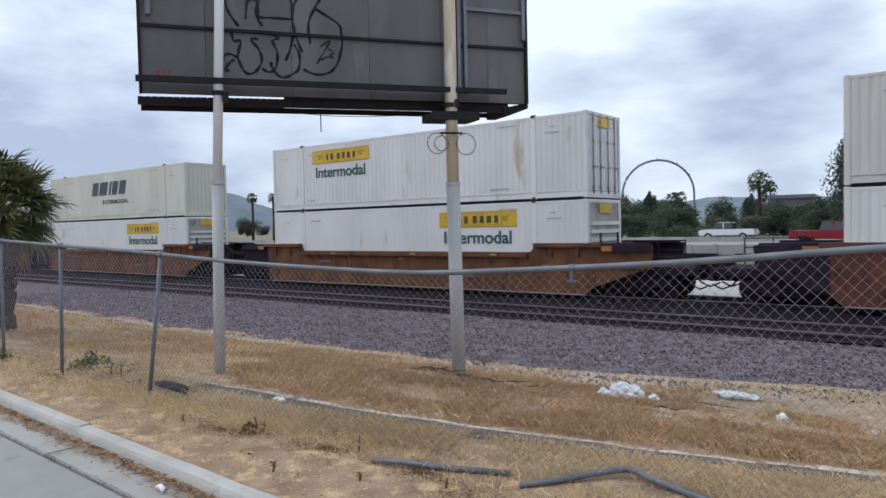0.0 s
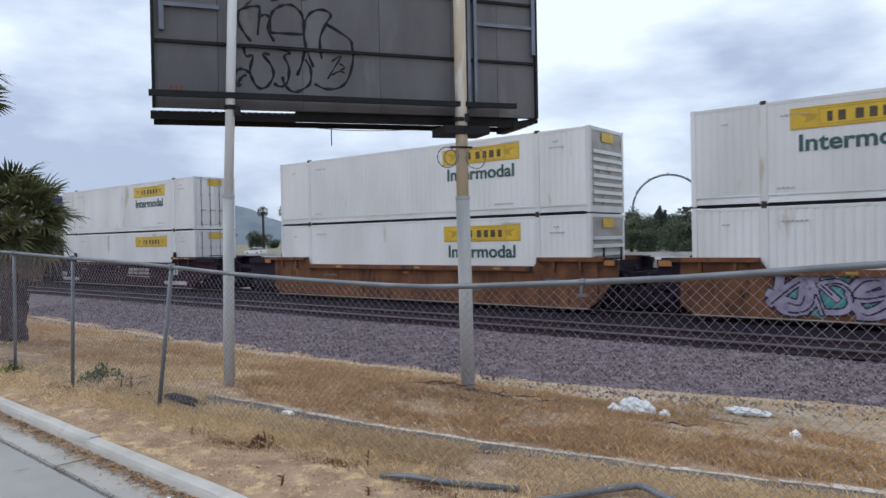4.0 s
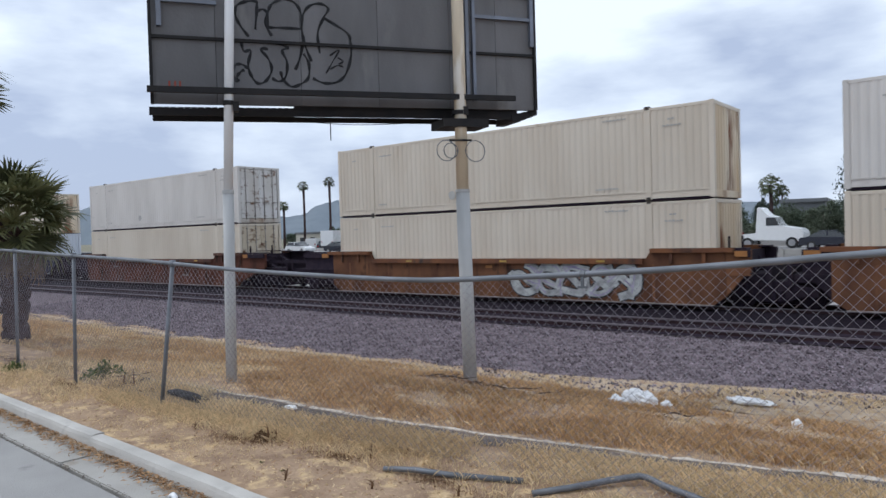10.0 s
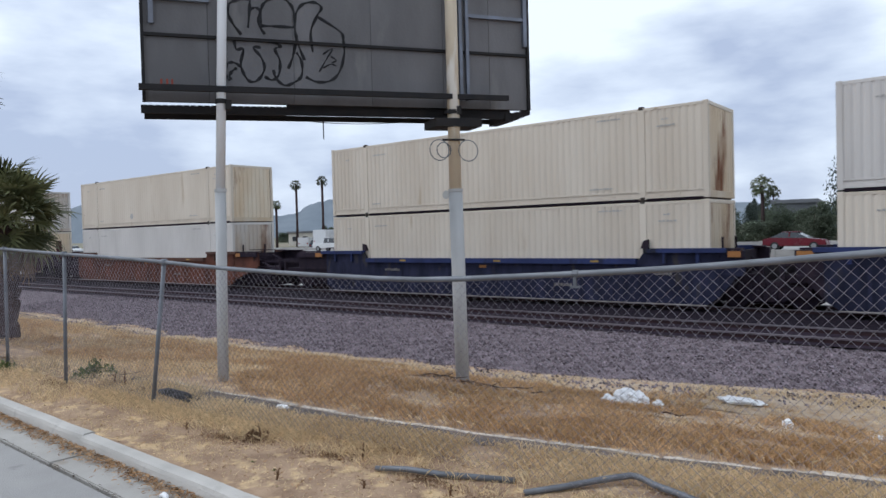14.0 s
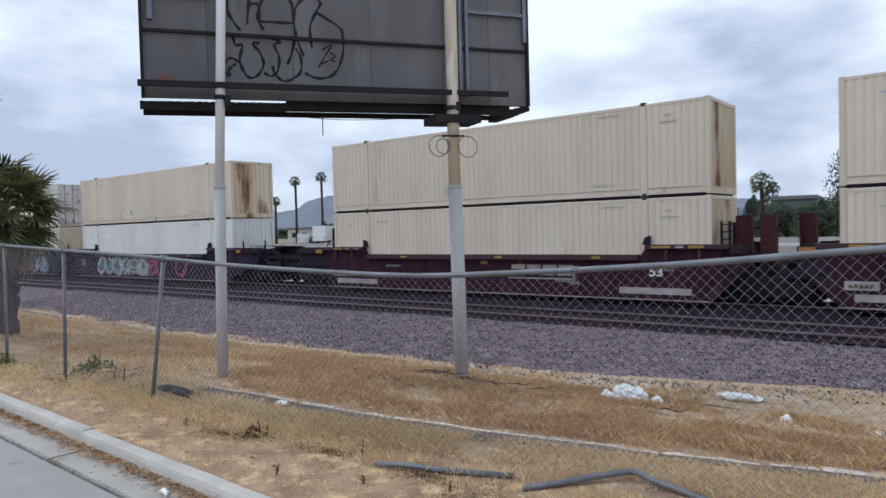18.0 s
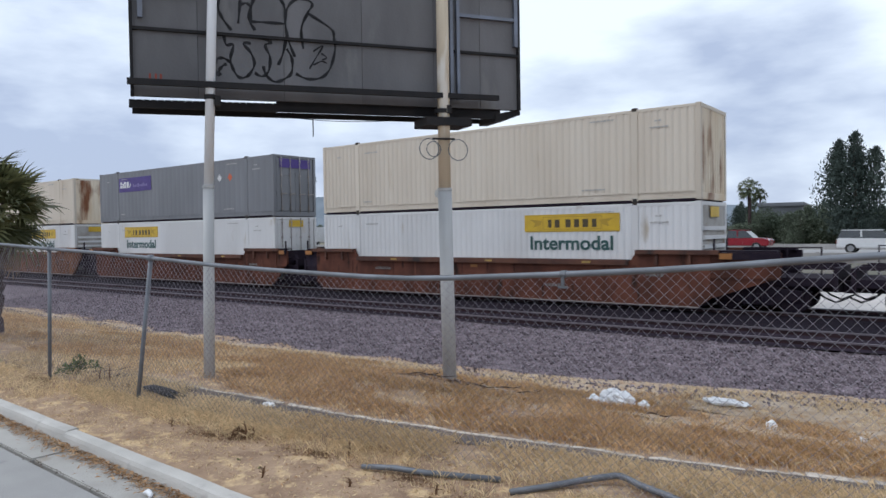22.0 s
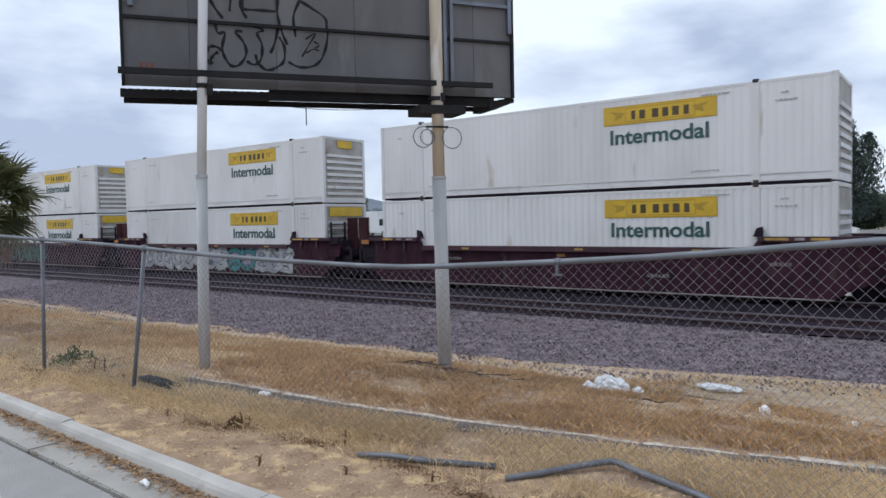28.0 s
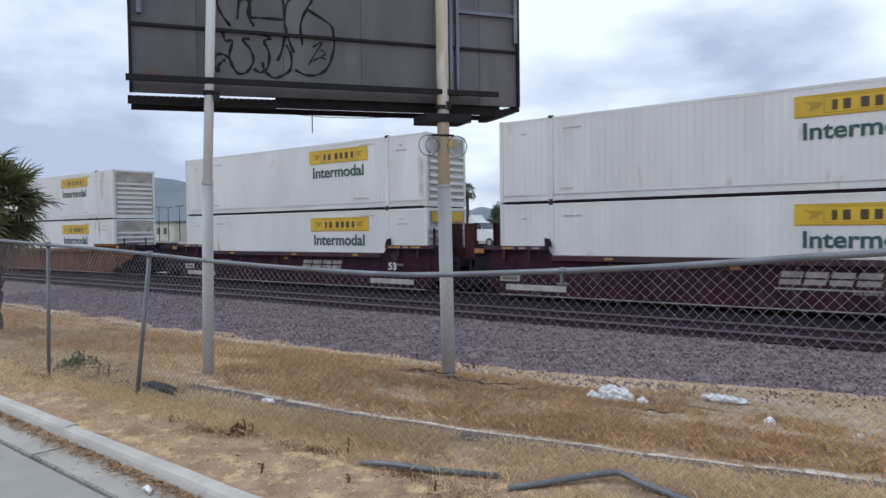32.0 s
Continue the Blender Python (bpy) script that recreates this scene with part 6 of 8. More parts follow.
def fan_mesh(seed, droop):
    """A fan leaf: pleated fingers joined near the stalk, free and drooping at the tips."""
    def fn(bm):
        rng = random.Random(seed)
        n, hub = 21, Vector((0.76, 0, 0.03))
        centre, prev = bm.verts.new(hub), None
        for k in range(n):
            a = math.radians(-95 + 190 * k / (n - 1))
            l = (0.56 + 0.16 * math.cos(a)) * rng.uniform(0.88, 1.08)
            d = Vector((math.cos(a), math.sin(a), 0.35 * abs(math.sin(a)) - 0.05))
            nrm = Vector((-math.sin(a), math.cos(a), 0))
            m = hub + d * l * 0.5
            rise = 0.02 if k % 2 else -0.02
            v = bm.verts.new(m + Vector((0, 0, rise)))
            if prev:
                bm.faces.new((centre, prev, v))
            w = 0.040
            b1, b2 = bm.verts.new(m + nrm * w), bm.verts.new(m - nrm * w)
            q = hub + d * l * 0.80 + Vector((0, 0, -droop * 0.25))
            m1, m2 = bm.verts.new(q + nrm * w * 0.6), bm.verts.new(q - nrm * w * 0.6)
            tip = bm.verts.new(hub + d * l * rng.uniform(1.0, 1.1) + Vector((0, 0, -droop * rng.uniform(0.6, 1.3))))
            bm.faces.new((b1, b2, m2, m1))
            bm.faces.new((m1, m2, tip))
            prev = v
    return fn


def palm(x, y, zb, top, size, n, skirt, label, seed):
    rng = random.Random(seed)
    p = tagged(empty("palm_tree", pose(x, y, zb)), label, "palm tree")
    h = top - zb
    bm = bmesh.new()
    rings = 40
    tube(bm, [(0.03 * math.sin(k * 0.5), 0.02 * math.cos(k), h * k / rings - 0.15) for k in range(rings + 1)], [(0.235 - 0.03 * k / rings) * size * (1.0 + 0.07 * (k % 2)) for k in range(rings + 1)], 14)
    part("trunk", bm, "trunk", p)

    def stub(bm):
        prism(bm, [(0, 0), (0.07, 0.02), (0.10, 0.16), (0.06, 0.22), (0.0, 0.1)], -0.035, 0.035)
    for k in range(46):
        a, z = rng.uniform(0, 360), rng.uniform(0.03, 0.98) * h
        put("leaf_stub", mesh_of("leaf_stub", stub), "trunk", p, pose(0, 0, z, 0, 0, a) @ pose(0.195 * size, 0, 0, 0, rng.uniform(-15, 15), 0))
    fans = [mesh_of(("fan", k), fan_mesh(k, 0.10 + 0.07 * k)) for k in range(4)]
    hang = mesh_of(("dead_fan", 9), fan_mesh(9, 0.30))
    stalk = mesh_of("leaf_stalk", stalk_mesh)
    for k in range(n):
        u = (k + 0.5) / n
        tilt = -68 + 104 * u + rng.uniform(-9, 9)
        s = size * rng.uniform(0.82, 1.08)
        m = pose(0, 0, h - 0.1) @ pose(0, 0, 0, 0, 0, 137.5 * k + rng.uniform(-20, 20)) @ pose(0, 0, 0, rng.uniform(-40, 40), tilt, 0) @ Matrix.Diagonal((s, s, s, 1))
        f = put("frond", rng.choice(fans), "frond", p, m)
        put("leaf_stalk", stalk, "petiole", f)
    for k in range(skirt):
        s = size * rng.uniform(0.65, 0.95)
        m = pose(0, 0, h - 0.2) @ pose(0, 0, 0, 0, 0, rng.uniform(0, 360)) @ pose(0, 0, 0, rng.uniform(-30, 30), rng.uniform(52, 82), 0) @ Matrix.Diagonal((s, s * 0.7, s * 0.6, 1))
        f = put("dead_frond", hang, "deadfrond", p, m, "dry brown hanging frond")
        put("leaf_stalk", stalk, "deadfrond", f)


palm(-15.0, 5.35, -0.1, 2.36, 0.92, 64, 22, "short fan palm with a shaggy trunk beside the fence", 1)
palm(-17.4, 4.75, -0.1, 5.1, 1.0, 36, 7, "taller fan palm beside the fence", 2)


# ---- dry grass, straw, litter ----
def blades(name, n, region, height, width, material, label, seed, density):
    rng = np.random.default_rng(seed)
    tris = []
    x0, x1, y0, y1 = region
    made = 0
    while made < n:
        x, y = rng.uniform(x0, x1), rng.uniform(y0, y1)
        if rng.uniform() > density(x, y):
            continue
        h = height * rng.uniform(0.45, 1.25)
        a, lean = rng.uniform(0, 6.28), rng.uniform(0.05, 0.7)
        z = ground_z(x, y) - 0.01
        c, s = math.cos(a), math.sin(a)
        px, py = -s * width, c * width
        mid = (x + c * h * lean * 0.35, y + s * h * lean * 0.35, z + h * 0.6)
        tip = (x + c * h * lean, y + s * h * lean, z + h * (1.05 - 0.45 * lean))
        tris.append(((x - px, y - py, z), (x + px, y + py, z), (mid[0], mid[1], mid[2])))
        tris.append(((mid[0] - px, mid[1] - py, mid[2]), (x, y, z + h * 0.3), tip))
        made += 1
    tagged(put(name, cloud_mesh(name, np.array(tris)), material), label, "grass", kind="stuff")


def strip_y(x):
    return lerp(x, [-30, -7.06, -6.0, -4.71, -3.64, -2.44, -1.66, -0.68, 3], [4.7, 4.80, 4.90, 5.08, 5.16, 5.42, 5.75, 6.2, 7.5])


def nz(x, y, s, o):
    return noise.noise(Vector((x * s, y * s, o)))


def worn(x, y):
    """Little grows round the tall pole and on the worn patches beyond it."""
    if math.hypot((x + 6.2) * 0.62, (y - 8.3) * 1.5 + 0.4 * nz(x, y, 1.5, 4)) < 0.8:
        return 0.05
    if x > -3.4 and y > 7.0 + 0.8 * nz(x, y, 0.7, 5):
        return 0.06 if nz(x * 0.6, y * 1.6, 0.9, 14) > -0.05 else 0.8
    if x < -8.0:
        return 0.12 if nz(x * 0.5, y * 1.8, 0.8, 15) > 0.18 else 1.0
    return 0.15 if nz(x * 0.6, y * 1.8, 0.9, 16) > 0.34 else 1.0


def d_brown(x, y):
    if y < strip_y(x) + 0.10 or y > toe_y(x) - 0.25:
        return 0
    edge = min(1.0, (y - strip_y(x)) * 2.0) * max(0.0, min(1.0, (toe_y(x) - 0.4 + 0.6 * nz(x, y, 0.8, 3) - y) * 0.9))
    if math.hypot(x + 3.9, (y - 8.95) * 1.3) < 0.45:
        return 0
    far = lerp(x, [-14.0, -7.5], [0.25, 1.0])
    clump = 0.45 + 2.0 * nz(x, y, 0.5, 1) + 1.7 * nz(x, y, 1.7, 2) + 1.3 * nz(x, y, 5.0, 6)
    return edge * worn(x, y) * far * max(0.03, min(1.0, clump))


def d_straw(x, y):
    if x < -8.5:
        return 0.10
    if -2.6 < x < -1.1 and abs(y - lerp(x, [-2.6, -2.05, -1.1], [3.95, 4.5, 4.25])) < 0.14:
        return 0.0
    c = 4.30 + 0.2 * nz(x, 0, 0.6, 4) + max(0, (x + 4) * 0.06)
    soil = 0.05 if strip_y(x) - 0.34 < y < strip_y(x) + 0.1 and x > -7.2 else 1.0
    fill = 0.5 if x > -3.4 and c < y < strip_y(x) - 0.35 else 0.0
    return soil * max(fill, 1.0 - abs(y - c) * 1.7) * max(0.04, 0.7 + 1.2 * nz(x, y, 1.1, 5) + 0.6 * nz(x, y, 4.0, 7))


def d_verge(x, y):
    return max(0.0, 0.2 + 0.9 * nz(x, y, 0.8, 6) + 0.6 * nz(x, y, 3.0, 8))


def d_sparse(x, y):
    return worn(x, y) * max(0.0, (0.55 if x < -8 else 0.15) + 0.9 * nz(x, y, 0.9, 12)) if strip_y(x) + 0.1 < y < toe_y(x) else 0.0


blades("dry_grass", 130000, (-32, 4.5, 4.7, 11.2), 0.12, 0.0029, "grass", "golden brown dry grass on the slope", 11, d_brown)
blades("brown_grass", 38000, (-28, 4.5, 4.7, 11.2), 0.13, 0.0032, "darkgrass", "rusty brown dry grass in darker clumps", 17, lambda x, y: d_brown(x, y) if nz(x * 0.55, y * 1.5, 0.9, 21) + 0.5 * nz(x, y, 4.0, 22) > 0.08 else 0.02 * d_brown(x, y))
blades("straw", 80000, (-12, 3.5, 3.45, 6.8), 0.105, 0.0023, "straw", "pale yellow straw along the fence foot", 12, d_straw)
blades("short_straw", 30000, (-24, 3.0, 3.12, 4.5), 0.032, 0.003, "straw", "thin flattened straw on the dirt verge", 13, d_verge)
blades("pale_tufts", 20000, (-32, 4.5, 8.5, 12.4), 0.11, 0.004, "straw", "pale dry tufts below the ballast", 14, lambda x, y: max(0.0, 0.25 + 0.9 * nz(x, y, 0.7, 8) + 0.5 * nz(x, y, 3.0, 2)) if toe_y(x) - 1.8 < y < toe_y(x) + 0.15 else 0.0)
blades("pale_grass", 42000, (-30, 4.5, 5.0, 11.0), 0.12, 0.0035, "straw", "paler dry stems among the brown grass", 15, d_sparse)


def flakes(name, n, fn, size, material, label, seed):
    rng = np.random.default_rng(seed)
    tris = []
    for i in range(n):
        x, y, z = fn(rng)
        a, s = rng.uniform(0, 6.28), size * rng.uniform(0.4, 1.4)
        c, d = math.cos(a) * s, math.sin(a) * s
        tris.append(((x - c, y - d, z), (x + d * 0.35, y - c * 0.35, z + rng.uniform(0, 0.012)), (x + c, y + d, z + rng.uniform(0, 0.02))))
    tagged(put(name, cloud_mesh(name, np.array(tris)), material), label, "litter", kind="stuff")


# where the wind has heaped leaves on the verge
DRIFTS = [(-5.31, 3.87), (-5.6, 3.75), (-4.34, 3.9), (-7.0, 4.3), (-7.9, 4.05), (-8.8, 4.4), (-9.6, 3.95), (-10.8, 4.5), (-3.3, 3.9), (-2.6, 3.75), (-6.4, 4.05), (-12.5, 4.4), (-1.9, 4.0), (-4.0, 4.25)]
flakes("gutter_litter", 7500, lambda r: (lambda x: (x, 3.0 + kerb_shift(x) - abs(r.normal(0, 0.085)), -0.130 + 0.02 * r.uniform(0, 1)))(r.uniform(-16, -1)), 0.028, "litter", "brown leaf litter along the gutter", 21)
flakes("gutter_crumbs", 700, lambda r: (lambda x: (x, 2.63 + kerb_shift(x) + 0.018 * r.normal(0, 1), -0.137))(r.uniform(-16, -1)), 0.016, "soil", "dark crumbs along the asphalt edge", 25)
flakes("straw_chips", 9000, lambda r: (lambda x, y: (x, y, ground_z(x, y) + 0.005))(r.uniform(-18, 1), 3.12 + 1.5 * r.uniform(0, 1)), 0.018, "straw", "pale straw chips scattered on the dirt", 24)
flakes("verge_litter", 6000, lambda r: (lambda x, y: (x, y, ground_z(x, y) + 0.006))(r.uniform(-20, 2), r.uniform(3.12, 4.6)), 0.017, "litter", "brown leaves and chips on the dirt", 22)
flakes("dead_leaf_drifts", 5200, lambda r: (lambda k, a, d: (lambda x, y: (x, y, ground_z(x, y) + 0.004 + 0.05 * max(0.0, 0.16 - d)))(DRIFTS[k][0] + 1.7 * d * math.cos(a), DRIFTS[k][1] + 0.55 * d * math.sin(a)))(int(r.integers(len(DRIFTS))), r.uniform(0, 6.28), abs(r.normal(0, 0.17))), 0.021, "drift", "drifts of dead brown leaves on the verge", 26)
flakes("bark_chips", 1500, lambda r: (lambda x, y: (x, y, ground_z(x, y) + 0.012))(-6.1 + r.normal(0, 0.75), 8.2 + r.normal(0, 0.17)), 0.045, "drift", "dark bark chips on the bare patch at the pole foot", 27)
flakes("slope_litter", 2500, lambda r: (lambda x, y: (x, y, ground_z(x, y) + 0.008))(r.uniform(-12, 3), r.uniform(6.0, 11.0)), 0.03, "strip", "pale chips and scraps on the slope", 23)

# a low broken concrete strip with dark soil in front of it
strip = tagged(empty("mow_strip"), "low broken concrete edging in dry grass", "edging")
rng = random.Random(8)
x = -8.2
while x < 3.0:
    l = rng.uniform(0.25, 0.8)
    y0, y1 = strip_y(x), strip_y(x + l)
    z0, z1 = ground_z(x, y0), ground_z(x + l, y1)
    bm = bmesh.new()
    w = rng.uniform(0.022, 0.034) + (0.03 if x > -1.2 else 0.0)
    n = 7
    top = [(l * k / n + (rng.uniform(-0.02, 0.02) if 0 < k < n else 0.0), (z1 - z0) * k / n + rng.uniform(0.0, 0.016)) for k in range(n + 1)]
    prism(bm, [(0.0, -0.1), (l, -0.1)] + top[::-1], -w, w)
    for v in bm.verts:
        v.co.y += rng.uniform(-0.006, 0.006)
    ob = part("edging_block", bm, "strip", strip)
    ob.matrix_basis = pose(x, y0 + rng.uniform(-0.006, 0.006), z0 + 0.008, rng.uniform(-4, 4), 0, math.degrees(math.atan2(y1 - y0, l)) + rng.uniform(-1, 1))
    x += l + (rng.uniform(0.0, 0.008) if rng.random() < 0.85 else rng.uniform(0.04, 0.12))
bm = bmesh.new()
prev = None
for i in range(45):
    x = -9.0 + i * 0.25
    y = strip_y(x) - 0.05
    w = (0.32 if x < -3 else 0.22) + 0.14 * nz(x, 0, 1.1, 3) + 0.06 * nz(x, 0, 5, 3)
    cur = (bm.verts.new((x, y - w, ground_z(x, y - w) + 0.008)), bm.verts.new((x, y, ground_z(x, y) + 0.016)))
    if prev:
        bm.faces.new((prev[0], cur[0], cur[1], prev[1]))
    prev = cur
tagged(part("soil_band", bm, "soil", smooth=True), "dark bare soil in front of the concrete edging", "ground", kind="structure")
bm = bmesh.new()
prev = None
for i in range(170):
    x = -36 + i * 0.25
    t = toe_y(x)
    a = t - 0.75 - 0.45 * nz(x, 0, 0.5, 7) - 0.25 * nz(x, 0, 2.0, 9) - (0.5 if x > -3 else 0.0)
    cur = [bm.verts.new((x, a + (t + 0.35 - a) * k / 5, ground_z(x, a + (t + 0.35 - a) * k / 5) + (0.012 if k else -0.02))) for k in range(6)]
    if prev:
        for k in range(5):
            bm.faces.new((prev[k], cur[k], cur[k + 1], prev[k + 1]))
    prev = cur
tagged(part("pale_verge", bm, "pale", smooth=True), "pale bare dirt along the foot of the ballast", "ground", kind="structure")
# pale worn patches on the slope
for x, y, a, b in ((-5.5, 8.45, 0.8, 0.22), (-2.3, 8.2, 1.3, 0.35), (-0.2, 7.6, 1.6, 0.5), (-6.9, 8.5, 0.9, 0.35), (-3.4, 10.8, 1.6, 0.35), (-0.6, 10.9, 1.8, 0.7), (-14.5, 9.2, 2.0, 0.4), (-9.5, 9.9, 1.6, 0.3)):
    bm = bmesh.new()
    rim, mid = [], bm.verts.new((x, y, ground_z(x, y) + 0.035))
    for k in range(28):
        t = 2 * math.pi * k / 28
        r = 1 + 0.3 * nz(math.cos(t) * 1.5 + x, math.sin(t) * 1.5 + y, 1.0, 6)
        px, py = x + a * r * math.cos(t), y + b * r * math.sin(t)
        rim.append(bm.verts.new((px, py, ground_z(px, py) + 0.012)))
    for k in range(28):
        bm.faces.new((mid, rim[k], rim[(k + 1) % 28]))
    tagged(part("bare_patch", bm, "pale", smooth=True), "pale bare dirt patch in the dry grass", "ground", kind="structure")


# ---- rubbish and weeds ----
def crumple(bm, r, seed, squash=(1, 1, 1), amp=0.42):
    sub = bmesh.new()
    bmesh.ops.create_icosphere(sub, subdivisions=4, radius=r)
    for v in sub.verts:
        d = v.co.normalized()
        k = 1 + amp * noise.noise(d * 2.3 + Vector((seed, 0, 0))) + 0.7 * amp * (0.35 - abs(noise.noise(d * 4.5 + Vector((0, seed, 0))))) + 0.3 * amp * abs(noise.noise(d * 11 + Vector((seed, seed, 0))))
        v.co = Vector((d.x * squash[0], d.y * squash[1], d.z * squash[2])) * r * k
    add(bm, sub)


def rubbish(name, label, x, y, lumps, category="rubbish"):
    t = tagged(empty(name, pose(x, y, ground_z(x, y))), label, category)
    for i, (dx, dy, dz, r, sq, m) in enumerate(lumps):
        bm = bmesh.new()
        crumple(bm, r, i * 3.7 + x, sq)
        ob = part("wrapper" if m != "bag" else "bag", bm, m, t, "", True)
        ob.matrix_basis = pose(dx, dy, dz, 10 * i, 7 * i, 40 * i)


rubbish("plastic_bags", "crumpled white plastic bags in the dry grass", -3.95, 8.98, [(-0.25, -0.10, 0.055, 0.12, (1.15, 0.9, 0.85), "bag"), (-0.02, 0.05, 0.11, 0.15, (1.25, 0.9, 0.85), "bag"), (0.13, 0.02, 0.13, 0.13, (1.2, 0.9, 0.7), "bag"), (0.10, -0.16, 0.03, 0.075, (1.3, 0.8, 0.6), "bag"), (0.24, -0.04, 0.03, 0.075, (1.4, 0.9, 0.55), "bagpeach"), (0.36, 0.10, 0.07, 0.065, (1, 1, 0.9), "bag")])
rubbish("flat_plastic_sheet", "flattened white plastic sheet on pale dirt", -3.12, 11.05, [(0, 0, 0.08, 0.18, (1.3, 0.8, 0.26), "bag"), (0.22, 0.04, 0.07, 0.12, (1.4, 0.8, 0.18), "bag"), (-0.23, -0.02, 0.08, 0.07, (1.3, 0.8, 0.35), "bag")])
rubbish("paper_cup", "crushed white paper cup in the grass", -1.98, 9.0, [(0, 0, 0.05, 0.055, (1, 0.9, 1.1), "bag")])
rubbish("plastic_scrap", "scrap of pale plastic in the grass", -1.23, 9.5, [(0, 0, 0.03, 0.12, (1.4, 0.7, 0.25), "bag")])
rubbish("paper_scrap", "small white paper scrap on dark soil", -5.98, 4.74, [(0, 0, 0.02, 0.06, (1.3, 0.7, 0.4), "bag")])
rubbish("plastic_scrap", "small scrap of white plastic in brown grass", -5.3, 9.4, [(0, 0, 0.03, 0.06, (1.1, 0.8, 0.6), "bag")])
bm = bmesh.new()
tube(bm, [(-4.96, 2.76, -0.120), (-4.92, 2.77, -0.105), (-4.87, 2.76, -0.11), (-4.84, 2.74, -0.128)], [0.012, 0.022, 0.02, 0.008], 8)
tagged(part("crushed_can", bm, "bag", smooth=True), "crushed white can in the gutter litter", "can")


for i, (x, y, l, a) in enumerate(((-6.6, 8.0, 0.6, 10), (-6.1, 8.05, 0.5, -20), (-5.2, 8.4, 0.7, 6), (-6.9, 8.1, 0.5, 20), (-7.0, 8.35, 0.7, 5), (-5.9, 8.25, 0.6, -12), (-5.6, 8.5, 0.4, 30), (-13.5, 9.3, 0.9, 4), (-12.6, 9.1, 0.7, -8), (-3.2, 8.0, 0.4, 10), (-9.3, 4.35, 0.6, 60), (-8.7, 4.2, 0.5, 100))):
    bm = bmesh.new()
    tube(bm, [(0, 0, 0.02), (l * 0.3, 0.03, 0.04 + 0.02 * math.sin(i)), (l * 0.7, -0.02, 0.03), (l, 0.04, 0.05)], [0.006, 0.011, 0.009, 0.003], 5)
    tube(bm, [(l * 0.4, 0.02, 0.035), (l * 0.55, 0.12, 0.09)], [0.006, 0.002], 4)
    ob = part("dry_twig", bm, "twig", None, "", True)
    ob.matrix_basis = pose(x, y, ground_z(x, y), 0, 0, a)
    tagged(ob, "dry dark twig lying on the bare ground", "twig", "dry twigs")


def log_piece():
    bm = bmesh.new()
    tube(bm, [(-7.62, 4.28, 0.05), (-7.4, 4.27, 0.07), (-7.15, 4.30, 0.06), (-6.9, 4.35, 0.03)], [0.03, 0.055, 0.05, 0.02], 8)
    tube(bm, [(-7.3, 4.25, 0.05), (-7.05, 4.2, 0.08), (-6.85, 4.22, 0.03)], [0.03, 0.035, 0.01], 7)
    tagged(part("dark_branch", bm, "rubber", smooth=True), "charred dark branch lying at the fence post", "branch")


log_piece()


def weed(x, y, r, n, seed, material="weed", label="small green weed in the dirt"):
    rng = np.random.default_rng(seed)
    tris = []
    for i in range(n):
        a, u = rng.uniform(0, 6.28), rng.uniform(0, 1)
        p = np.array((r * u * math.cos(a), r * u * math.sin(a), rng.uniform(0, 0.7) * r * (1.1 - u)))
        d = rng.normal(0, 1, 3) * min(0.035, 0.5 * r)
        e = rng.normal(0, 1, 3) * min(0.02, 0.3 * r)
        tris.append((p, p + d, p + e + d * 0.4))
    ob = put("weed", cloud_mesh("weed", np.array(tris)), material, None, pose(x, y, ground_z(x, y)))
    tagged(ob, label, "weed")


weed(-9.55, 4.45, 0.28, 420, 31)
weed(-11.3, 3.98, 0.22, 260, 32)
weed(-8.9, 4.3, 0.25, 220, 33, "straw", "dry pale weed by the fence")
weed(-10.6, 4.2, 0.30, 240, 34, "straw", "dry pale weed by the fence")
weed(-5.31, 3.87, 0.11, 120, 38, "stalk", "dead reddish-brown weed on the verge")
weed(-7.9, 4.2, 0.09, 80, 39, "stalk", "dead reddish-brown weed on the verge")
weed(-4.75, 3.45, 0.022, 22, 36)
weed(-4.45, 3.42, 0.02, 20, 37)
for i, (x, y, h) in enumerate(((-4.03, 3.98, 0.20), (-4.26, 3.3, 0.14), (-5.2, 3.85, 0.26), (-5.15, 3.9, 0.18), (-8.5, 4.2, 0.34), (-8.35, 4.25, 0.4), (-3.0, 3.8, 0.12), (-2.2, 3.7, 0.13), (-3.6, 3.55, 0.10), (-1.6, 3.9, 0.14), (-6.2, 3.75, 0.12))):
    bm = bmesh.new()
    tube(bm, [(0, 0, -0.02), (0.02 * math.sin(i), 0.01, h * 0.5), (0.04 * math.sin(i * 2.1), 0.02, h)], [0.012, 0.016, 0.004], 6)
    for k in range(5):
        z = h * (0.25 + 0.14 * k)
        tube(bm, [(0.01, 0, z), (0.05 * math.sin(i + k * 2), 0.05 * math.cos(i + k * 2), z + 0.035)], [0.007, 0.002], 4)
    ob = part("dead_stalk", bm, "stalk", None, "", True)
    ob.matrix_basis = pose(x, y, ground_z(x, y)) @ Matrix.Scale(0.62, 4)
    tagged(ob, "dead brown weed stalk standing in the dirt", "weed stalk", "dead stalks on the verge")


# ---- freeway and beyond ----
barrier = tagged(empty("median_barrier"), "grey concrete barrier along the freeway", "barrier", kind="structure")


